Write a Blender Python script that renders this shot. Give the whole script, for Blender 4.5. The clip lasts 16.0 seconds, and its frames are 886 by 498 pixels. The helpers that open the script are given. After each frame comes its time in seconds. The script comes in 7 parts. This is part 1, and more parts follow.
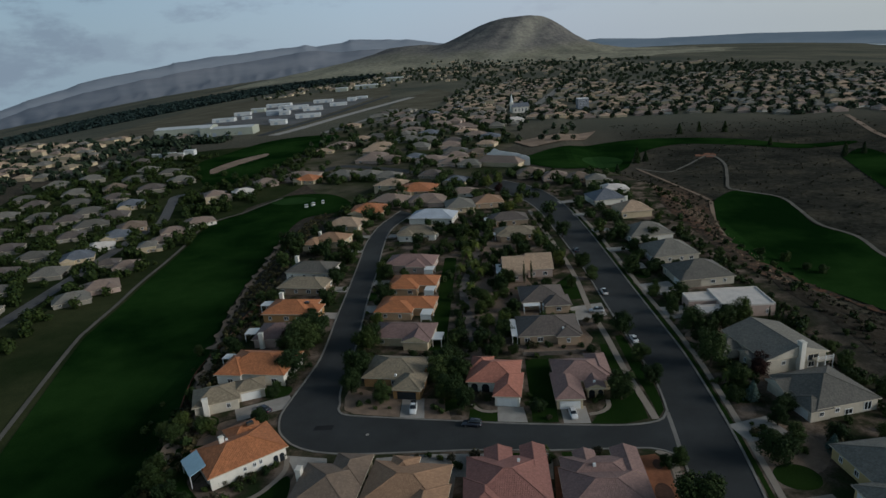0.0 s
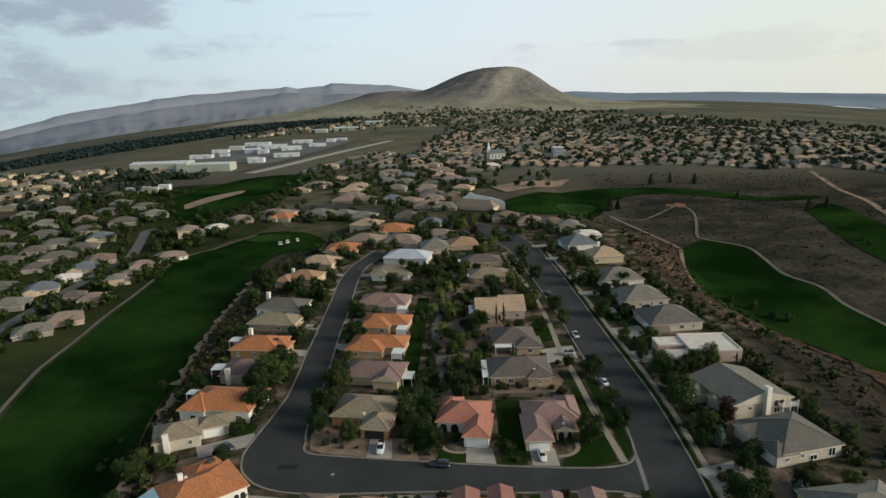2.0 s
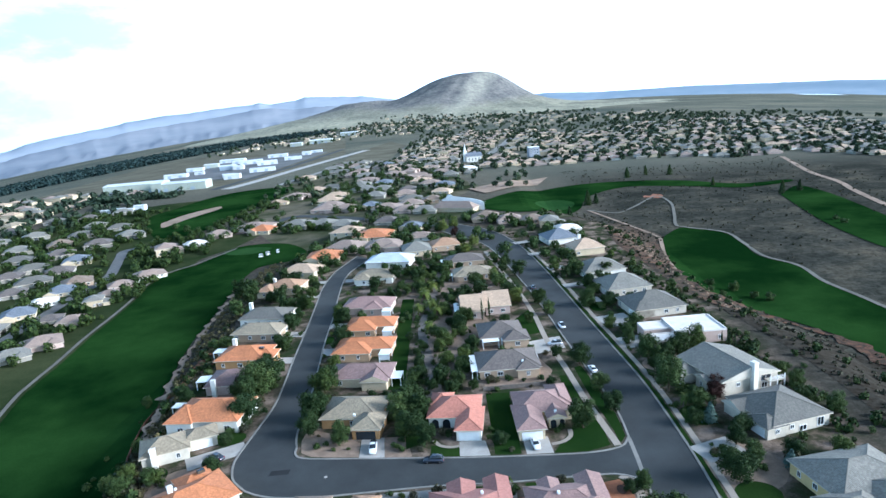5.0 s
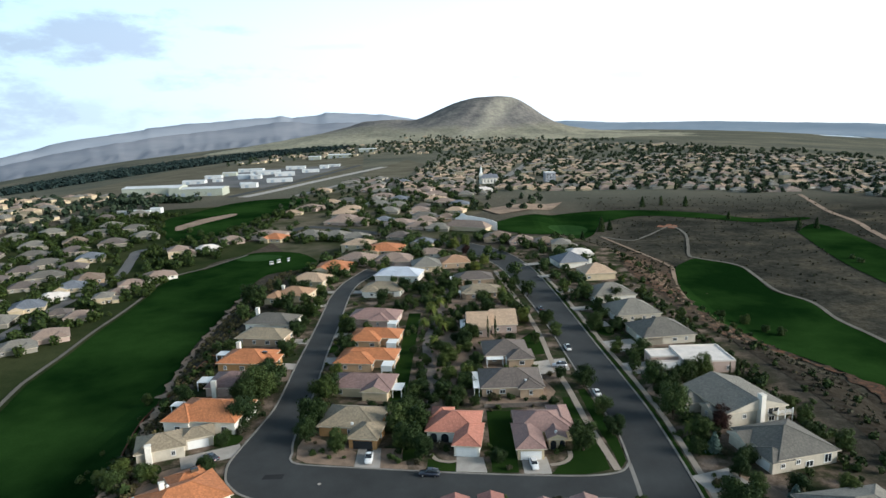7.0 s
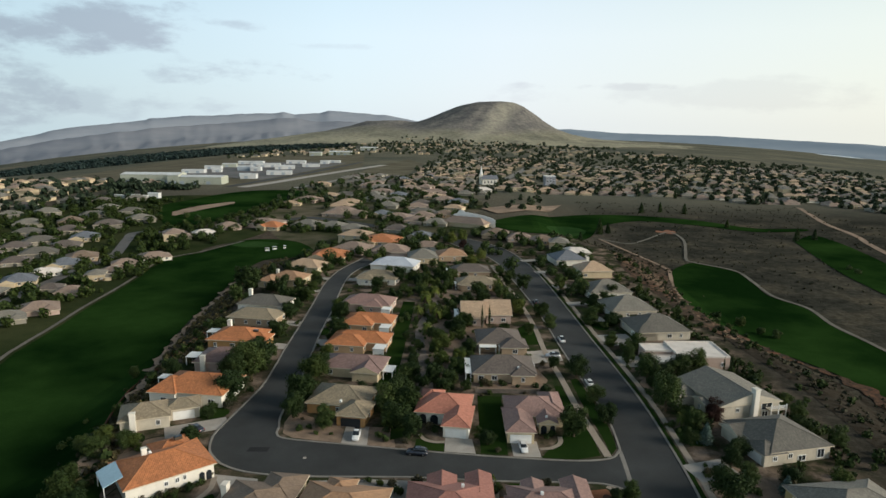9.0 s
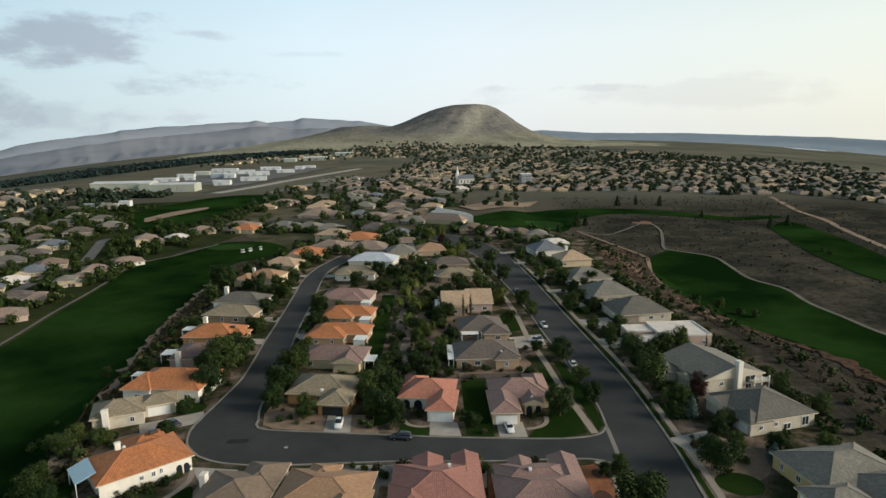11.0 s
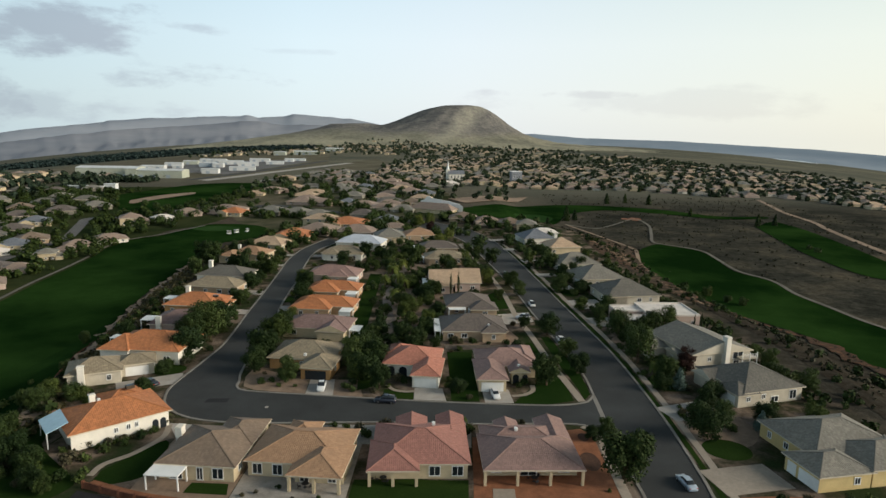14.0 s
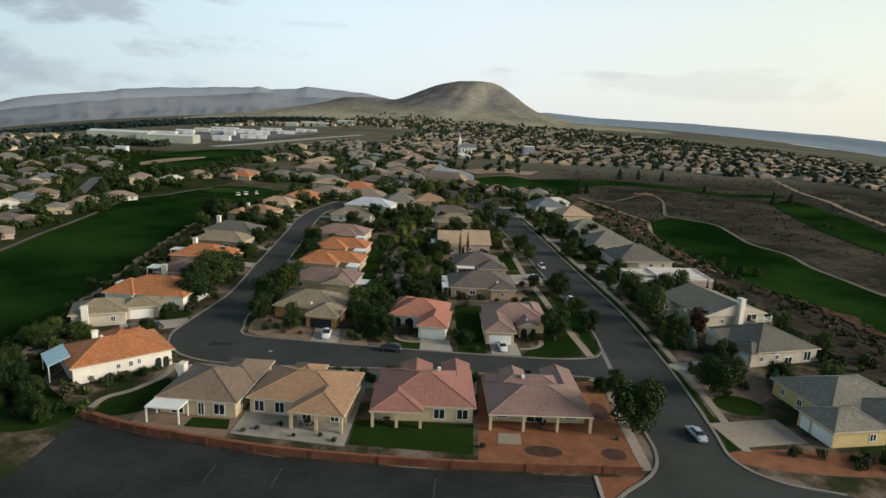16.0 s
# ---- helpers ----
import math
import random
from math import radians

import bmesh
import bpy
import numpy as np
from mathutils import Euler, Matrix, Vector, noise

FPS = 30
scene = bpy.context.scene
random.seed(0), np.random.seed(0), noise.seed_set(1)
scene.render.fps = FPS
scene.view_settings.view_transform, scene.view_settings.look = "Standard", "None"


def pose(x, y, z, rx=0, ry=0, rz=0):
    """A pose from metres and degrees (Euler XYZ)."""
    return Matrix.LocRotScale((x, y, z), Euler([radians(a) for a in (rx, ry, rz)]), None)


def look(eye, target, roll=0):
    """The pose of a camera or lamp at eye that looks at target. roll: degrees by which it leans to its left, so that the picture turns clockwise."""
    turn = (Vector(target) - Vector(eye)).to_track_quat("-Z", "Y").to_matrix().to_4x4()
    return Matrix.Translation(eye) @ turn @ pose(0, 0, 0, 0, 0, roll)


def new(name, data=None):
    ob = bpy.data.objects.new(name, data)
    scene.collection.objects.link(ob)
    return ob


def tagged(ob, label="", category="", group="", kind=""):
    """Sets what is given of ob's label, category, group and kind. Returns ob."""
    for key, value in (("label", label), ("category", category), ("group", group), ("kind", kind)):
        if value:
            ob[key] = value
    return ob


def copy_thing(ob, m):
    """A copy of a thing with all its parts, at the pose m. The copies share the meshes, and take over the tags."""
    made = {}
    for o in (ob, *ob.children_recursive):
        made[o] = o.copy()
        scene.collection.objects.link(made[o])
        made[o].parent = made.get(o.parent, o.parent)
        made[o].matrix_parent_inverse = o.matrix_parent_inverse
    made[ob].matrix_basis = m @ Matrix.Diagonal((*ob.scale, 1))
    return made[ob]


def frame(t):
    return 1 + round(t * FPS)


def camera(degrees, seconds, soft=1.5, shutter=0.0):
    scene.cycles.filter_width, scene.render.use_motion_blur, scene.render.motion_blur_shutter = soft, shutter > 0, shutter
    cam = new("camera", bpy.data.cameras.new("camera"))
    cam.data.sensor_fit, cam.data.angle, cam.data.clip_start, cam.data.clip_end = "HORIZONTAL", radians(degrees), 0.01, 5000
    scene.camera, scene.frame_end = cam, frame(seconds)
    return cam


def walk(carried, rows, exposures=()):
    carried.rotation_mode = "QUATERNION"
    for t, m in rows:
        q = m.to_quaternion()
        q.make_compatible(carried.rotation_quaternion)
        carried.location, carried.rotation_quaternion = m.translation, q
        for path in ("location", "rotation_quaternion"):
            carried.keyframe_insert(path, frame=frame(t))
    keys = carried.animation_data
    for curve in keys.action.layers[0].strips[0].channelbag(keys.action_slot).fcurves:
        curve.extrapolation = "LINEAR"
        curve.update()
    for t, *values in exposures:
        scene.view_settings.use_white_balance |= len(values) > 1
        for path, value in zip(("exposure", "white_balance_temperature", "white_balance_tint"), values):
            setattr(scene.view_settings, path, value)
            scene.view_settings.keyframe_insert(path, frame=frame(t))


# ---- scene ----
# ---- camera and its way ----
cam = camera(70, 16.0, soft=1.5)
walk(cam, [
    (0, look((10.34, -132.37, 84.56), (-3.26, -38.15, 53.96), -3.97)),
    (0.5, look((11.37, -134.14, 84.22), (-2.15, -36.93, 65.09), -5.52)),
    (1, look((11.61, -134.79, 83.65), (-0.43, -36.87, 67.30), -2.94)),
    (1.5, look((10.99, -133.90, 83.48), (1.29, -36.65, 62.31), -0.33)),
    (2, look((10.91, -133.25, 83.27), (1.32, -36.69, 59.12), -1.76)),
    (2.5, look((10.79, -133.77, 82.93), (3.79, -37.12, 58.22), -2.76)),
    (3, look((10.63, -133.73, 82.80), (4.25, -37.12, 57.78), -4.53)),
    (3.5, look((10.58, -133.55, 81.84), (3.49, -37.17, 56.14), -5.48)),
    (4, look((10.48, -133.92, 81.04), (4.70, -37.00, 57.08), -4.01)),
    (4.5, look((10.57, -133.68, 80.65), (3.93, -36.92, 56.30), -3.35)),
    (5, look((10.92, -133.50, 79.94), (4.17, -36.45, 56.80), -4.69)),
    (7.5, look((11.77, -133.34, 76.05), (3.42, -35.31, 58.11), -0.25)),
    (8, look((11.85, -133.47, 74.28), (3.85, -35.10, 58.15), 0.89)),
    (8.5, look((11.90, -133.18, 73.11), (3.64, -34.98, 56.08), 0.87)),
    (9, look((11.58, -132.83, 71.16), (3.52, -35.01, 52.00), 0.82)),
    (11.5, look((11.43, -131.48, 64.55), (7.34, -33.27, 46.19), -0.70)),
    (12, look((10.97, -131.76, 63.69), (8.15, -33.75, 44.04), 0.79)),
    (12.5, look((10.92, -131.35, 62.00), (8.37, -33.43, 41.85), 1.71)),
    (13, look((11.13, -131.20, 60.30), (7.72, -33.18, 40.81), -0.16)),
    (13.5, look((10.81, -131.60, 58.28), (7.95, -33.04, 41.59), -0.73)),
    (14, look((11.16, -130.86, 56.36), (8.35, -32.56, 38.24), 1.13)),
    (14.5, look((11.17, -130.60, 54.49), (8.42, -32.32, 36.24), 2.27)),
    (15, look((11.24, -130.12, 52.82), (8.28, -32.05, 33.50), 3.03)),
    (15.5, look((11.23, -129.68, 51.63), (6.89, -31.77, 31.80), 2.54)),
    (16, look((11.18, -129.22, 49.59), (7.07, -31.65, 28.06), 2.56)),
], exposures=[(0, -0.8, 5500, 10), (0.5, -0.02, 6300, 10), (1, 0.06, 6400, 10), (2, 0.0, 6250, 10), (2.5, 0.4, 5900, 10), (3, 0.96, 5100, 10), (4, 1.42, 4700, 10), (5, 1.42, 4700, 10), (7.3, 0.54, 5800, 10), (9, 0.18, 6200, 10), (16, 0.16, 6350, 10)])

# ---- sky, sun ----
world = bpy.data.worlds.new("sky")
scene.world = world
world.use_nodes = True
wt = world.node_tree
wn, wl = wt.nodes, wt.links
bg = wn["Background"]
sky = wn.new("ShaderNodeTexSky")
sky.sky_type, sky.sun_disc = "NISHITA", False
sky.sun_elevation, sky.sun_rotation = radians(20), radians(99)
sky.air_density, sky.dust_density, sky.ozone_density = 1.0, 1.5, 1.2
co = wn.new("ShaderNodeTexCoord")
stretch = wn.new("ShaderNodeMapping")
stretch.inputs["Scale"].default_value = (1.0, 1.0, 2.6)
wl.new(co.outputs["Generated"], stretch.inputs["Vector"])
cl = wn.new("ShaderNodeTexNoise")
cl.inputs["Scale"].default_value, cl.inputs["Detail"].default_value, cl.inputs["Roughness"].default_value = 6.5, 9, 0.6
wl.new(stretch.outputs[0], cl.inputs["Vector"])
sepw = wn.new("ShaderNodeSeparateXYZ")
wl.new(co.outputs["Generated"], sepw.inputs[0])


def sky_math(op, a, b=None, c=None):
    n = wn.new("ShaderNodeMath")
    n.operation = op
    for sock, v in zip(n.inputs, (a, b, c)):
        if isinstance(v, (int, float)):
            sock.default_value = v
        elif v is not None:
            wl.new(v, sock)
    return n.outputs[0]


def sky_step(v, lo, hi):
    n = wn.new("ShaderNodeMapRange")
    n.interpolation_type = "SMOOTHSTEP"
    n.inputs[1].default_value, n.inputs[2].default_value = lo, hi
    wl.new(v, n.inputs[0])
    return n.outputs[0]


# cloud banks: bearing, elevation, half width, half height (radians) and density; loose cloud goes on overhead
bearing, lift = sky_math("ARCTAN2", sepw.outputs[0], sepw.outputs[1]), sky_math("ARCSINE", sepw.outputs[2])
ragged = sky_math("MULTIPLY_ADD", cl.outputs["Fac"], 6.4, -3.2)
cover = sky_math("MULTIPLY", sky_step(cl.outputs["Fac"], 0.48, 0.66), sky_step(lift, 0.24, 0.42))
for u0, v0, du, dv, thick in ((-0.601, 0.125, 0.170, 0.054, 0.90), (-0.428, 0.072, 0.134, 0.024, 0.62), (-0.385, 0.138, 0.049, 0.010, 0.55), (0.179, 0.060, 0.134, 0.008, 0.40), (-0.583, 0.025, 0.170, 0.027, 0.42), (-0.239, 0.113, 0.067, 0.006, 0.25), (0.330, 0.047, 0.295, 0.023, 0.22), (-0.782, 0.030, 0.232, 0.063, 0.70)):
    du_ = sky_math("MULTIPLY", sky_math("SUBTRACT", bearing, u0), 1 / du)
    dv_ = sky_math("MULTIPLY", sky_math("SUBTRACT", lift, v0), 1 / dv)
    r2 = sky_math("ADD", sky_math("MULTIPLY", du_, du_), sky_math("MULTIPLY", dv_, dv_))
    bank = sky_math("MULTIPLY", sky_step(sky_math("SUBTRACT", sky_math("ADD", 1.0, ragged), r2), 0.0, 1.0), thick)
    cover = sky_math("MAXIMUM", cover, bank)
veil = wn.new("ShaderNodeMix")
veil.data_type = "RGBA"
veil.inputs[0].default_value = 0.75
veil.inputs[7].default_value = (11.0, 12.1, 12.5, 1)
wl.new(sky.outputs[0], veil.inputs[6])
cloud = wn.new("ShaderNodeMix")
cloud.data_type = "RGBA"
cloud.inputs[7].default_value = (6.0, 6.3, 7.0, 1)
wl.new(cover, cloud.inputs[0])
wl.new(veil.outputs[2], cloud.inputs[6])
# the unseen sky overhead is dimmed to lower the light on the ground
sepz = wn.new("ShaderNodeSeparateXYZ")
wl.new(co.outputs["Generated"], sepz.inputs[0])
fall = wn.new("ShaderNodeValToRGB")
fall.color_ramp.elements[0].position, fall.color_ramp.elements[0].color = 0.0, (1, 0.95, 0.92, 1)
fall.color_ramp.elements[1].position, fall.color_ramp.elements[1].color = 0.75, (0.13, 0.15, 0.18, 1)
e_low = fall.color_ramp.elements.new(0.13)
e_low.color = (0.98, 0.97, 0.96, 1)
e_mid = fall.color_ramp.elements.new(0.3)
e_mid.color = (0.76, 0.86, 0.9, 1)
wl.new(sepz.outputs[2], fall.inputs[0])
dimmed = wn.new("ShaderNodeMix")
dimmed.data_type, dimmed.blend_type = "RGBA", "MULTIPLY"
dimmed.inputs[0].default_value = 1.0
wl.new(cloud.outputs[2], dimmed.inputs[6])
wl.new(fall.outputs[0], dimmed.inputs[7])
glow = wn.new("ShaderNodeMapRange")
glow.inputs[1].default_value, glow.inputs[2].default_value = -0.6, 0.6
wl.new(sepw.outputs[0], glow.inputs[0])
side = wn.new("ShaderNodeValToRGB")
side.color_ramp.elements[0].color, side.color_ramp.elements[1].color = (0.7, 0.8, 0.83, 1), (1.05, 0.99, 0.84, 1)
for at, c in ((0.3, (0.92, 0.98, 1.0, 1)), (0.5, (1.0, 1.0, 1.0, 1))):
    side.color_ramp.elements.new(at).color = c
wl.new(glow.outputs[0], side.inputs[0])
dawn = wn.new("ShaderNodeMix")
dawn.data_type, dawn.blend_type = "RGBA", "MULTIPLY"
dawn.inputs[0].default_value = 1.0
wl.new(dimmed.outputs[2], dawn.inputs[6])
wl.new(side.outputs[0], dawn.inputs[7])
wl.new(dawn.outputs[2], bg.inputs[0])
bg.inputs[1].default_value = 0.085

sun = new("sun", bpy.data.lights.new("sun", "SUN"))
sun.data.energy, sun.data.angle, sun.data.color = 3.7, radians(24), (1.0, 0.89, 0.73)
sun.matrix_world = look((150, -24, 56), (0, 0, 0))


# ---- materials ----
def nodes_of(name):
    m = bpy.data.materials.new(name)
    m.use_nodes = True
    t = m.node_tree
    return m, t, t.nodes["Principled BSDF"]


def noise_node(t, vec, scale, detail=5.0, rough=0.6):
    n = t.nodes.new("ShaderNodeTexNoise")
    n.inputs["Scale"].default_value, n.inputs["Detail"].default_value, n.inputs["Roughness"].default_value = scale, detail, rough
    t.links.new(vec, n.inputs["Vector"])
    return n


def ramp(t, fac, stops):
    r = t.nodes.new("ShaderNodeValToRGB")
    e = r.color_ramp.elements
    while len(e) < len(stops):
        e.new(0.5)
    for k, (p, c) in zip(e, stops):
        k.position, k.color = p, (*c, 1)
    t.links.new(fac, r.inputs[0])
    return r


def blend(t, kind, fac, a, b):
    x = t.nodes.new("ShaderNodeMix")
    x.data_type, x.blend_type = "RGBA", kind
    for sock, v in ((x.inputs[0], fac), (x.inputs[6], a), (x.inputs[7], b)):
        if isinstance(v, (int, float)):
            sock.default_value = v
        elif isinstance(v, tuple):
            sock.default_value = (*v, 1)
        else:
            t.links.new(v, sock)
    return x


def bump(t, bsdf, height, strength, distance):
    b = t.nodes.new("ShaderNodeBump")
    b.inputs["Strength"].default_value, b.inputs["Distance"].default_value = strength, distance
    t.links.new(height, b.inputs["Height"])
    t.links.new(b.outputs[0], bsdf.inputs["Normal"])


def shade(c, k):
    return tuple(min(1.0, v * k) for v in c)


def surface(name, col, rough=0.85, big=0.15, small=3.0, var=0.35, relief=0.02, metal=0.0, tint=None, per_object=0.0, gloss=0.2):
    """A mineral or painted surface with stains, grain and fine relief, in metres."""
    m, t, b = nodes_of(name)
    pos = t.nodes.new("ShaderNodeNewGeometry").outputs["Position"]
    n1, n2 = noise_node(t, pos, big, 4), noise_node(t, pos, small, 6, 0.7)
    c1 = ramp(t, n1.outputs["Fac"], [(0.3, shade(col, 1 - var)), (0.7, shade(tint or col, 1 + var * 0.6))])
    c2 = ramp(t, n2.outputs["Fac"], [(0.25, (1 - var,) * 3), (0.75, (1 + var * 0.4,) * 3)])
    out = blend(t, "MULTIPLY", 1.0, c1.outputs[0], c2.outputs[0])
    if per_object:
        inf = t.nodes.new("ShaderNodeObjectInfo")
        c3 = ramp(t, inf.outputs["Random"], [(0.0, (1 - per_object,) * 3), (1.0, (1 + per_object,) * 3)])
        out = blend(t, "MULTIPLY", 1.0, out.outputs[2], c3.outputs[0])
    t.links.new(out.outputs[2], b.inputs["Base Color"])
    b.inputs["Roughness"].default_value, b.inputs["Metallic"].default_value = rough, metal
    b.inputs["Specular IOR Level"].default_value = gloss
    if relief:
        bump(t, b, n2.outputs["Fac"], 0.5, relief)
    return m


def roof_tiles(name, col, var=0.2):
    """Clay or concrete tiles in courses, laid along the slope by the roof's own coordinates."""
    m, t, b = nodes_of(name)
    uv = t.nodes.new("ShaderNodeTexCoord").outputs["UV"]
    sep = t.nodes.new("ShaderNodeSeparateXYZ")
    t.links.new(uv, sep.inputs[0])

    def math_node(op, a, v):
        n = t.nodes.new("ShaderNodeMath")
        n.operation = op
        t.links.new(a, n.inputs[0])
        n.inputs[1].default_value = v
        return n.outputs[0]
    u, v = math_node("DIVIDE", sep.outputs[0], 0.33), math_node("DIVIDE", sep.outputs[1], 0.38)
    fu, fv = math_node("FLOOR", u, 0), math_node("FLOOR", v, 0)
    cell = t.nodes.new("ShaderNodeCombineXYZ")
    t.links.new(fu, cell.inputs[0])
    t.links.new(fv, cell.inputs[1])
    wn_ = t.nodes.new("ShaderNodeTexWhiteNoise")
    t.links.new(cell.outputs[0], wn_.inputs[0])
    pos = t.nodes.new("ShaderNodeNewGeometry").outputs["Position"]
    big, mid = noise_node(t, pos, 0.22, 4), noise_node(t, pos, 1.4, 5, 0.7)
    c1 = ramp(t, wn_.outputs[0], [(0.0, shade(col, 1 - var)), (0.6, col), (1.0, shade(col, 1 + var))])
    c2 = ramp(t, big.outputs["Fac"], [(0.3, (0.88, 0.88, 0.89)), (0.7, (1.1, 1.09, 1.08))])
    c3 = ramp(t, mid.outputs["Fac"], [(0.3, (0.9, 0.9, 0.9)), (0.65, (1.05, 1.05, 1.05))])
    mix = blend(t, "MULTIPLY", 1.0, blend(t, "MULTIPLY", 1.0, c1.outputs[0], c2.outputs[0]).outputs[2], c3.outputs[0])
    frac = math_node("FRACT", v, 0)
    joint = ramp(t, frac, [(0.0, (0.45,) * 3), (0.14, (1.0,) * 3)])
    mix = blend(t, "MULTIPLY", 0.28, mix.outputs[2], joint.outputs[0])
    t.links.new(mix.outputs[2], b.inputs["Base Color"])
    b.inputs["Roughness"].default_value = 0.8
    su = math_node("SINE", math_node("MULTIPLY", u, 2 * math.pi), 0)
    hgt = t.nodes.new("ShaderNodeMath")
    hgt.operation = "MULTIPLY_ADD"
    t.links.new(su, hgt.inputs[0])
    hgt.inputs[1].default_value = -0.35
    inv = math_node("MULTIPLY", frac, -0.6)
    t.links.new(inv, hgt.inputs[2])
    bump(t, b, hgt.outputs[0], 0.7, 0.05)
    return m


def leaves(name, a, c, rough=0.65):
    """Foliage: every clump and every plant a little different."""
    m, t, b = nodes_of(name)
    geo, inf = t.nodes.new("ShaderNodeNewGeometry"), t.nodes.new("ShaderNodeObjectInfo")
    c1 = ramp(t, geo.outputs["Random Per Island"], [(0.0, a), (1.0, c)])
    c2 = ramp(t, inf.outputs["Random"], [(0.0, (0.72, 0.78, 0.75)), (0.5, (1, 1, 1)), (1.0, (1.25, 1.15, 0.9))])
    n = noise_node(t, geo.outputs["Position"], 0.05, 3)
    c3 = ramp(t, n.outputs["Fac"], [(0.35, (0.8, 0.85, 0.8)), (0.65, (1.15, 1.1, 1.0))])
    mix = blend(t, "MULTIPLY", 1.0, blend(t, "MULTIPLY", 1.0, c1.outputs[0], c2.outputs[0]).outputs[2], c3.outputs[0])
    t.links.new(mix.outputs[2], b.inputs["Base Color"])
    b.inputs["Roughness"].default_value = rough
    b.inputs["Specular IOR Level"].default_value = 0.08
    return m


def turf(name, a, c, stripe=0.0):
    m, t, b = nodes_of(name)
    pos = t.nodes.new("ShaderNodeNewGeometry").outputs["Position"]
    n1, n2, n3 = noise_node(t, pos, 0.018, 4, 0.6), noise_node(t, pos, 0.16, 6, 0.7), noise_node(t, pos, 2.5, 4, 0.7)
    c1 = ramp(t, n1.outputs["Fac"], [(0.38, a), (0.62, c)])
    c2 = ramp(t, n2.outputs["Fac"], [(0.3, (0.82, 0.85, 0.82)), (0.72, (1.14, 1.1, 1.06))])
    c3 = ramp(t, n3.outputs["Fac"], [(0.3, (0.75, 0.78, 0.75)), (0.7, (1.15, 1.12, 1.1))])
    mix = blend(t, "MULTIPLY", 1.0, blend(t, "MULTIPLY", 1.0, c1.outputs[0], c2.outputs[0]).outputs[2], c3.outputs[0])
    t.links.new(mix.outputs[2], b.inputs["Base Color"])
    b.inputs["Roughness"].default_value = 0.9
    b.inputs["Specular IOR Level"].default_value = 0.0
    bump(t, b, n3.outputs["Fac"], 0.6, 0.06)
    return m


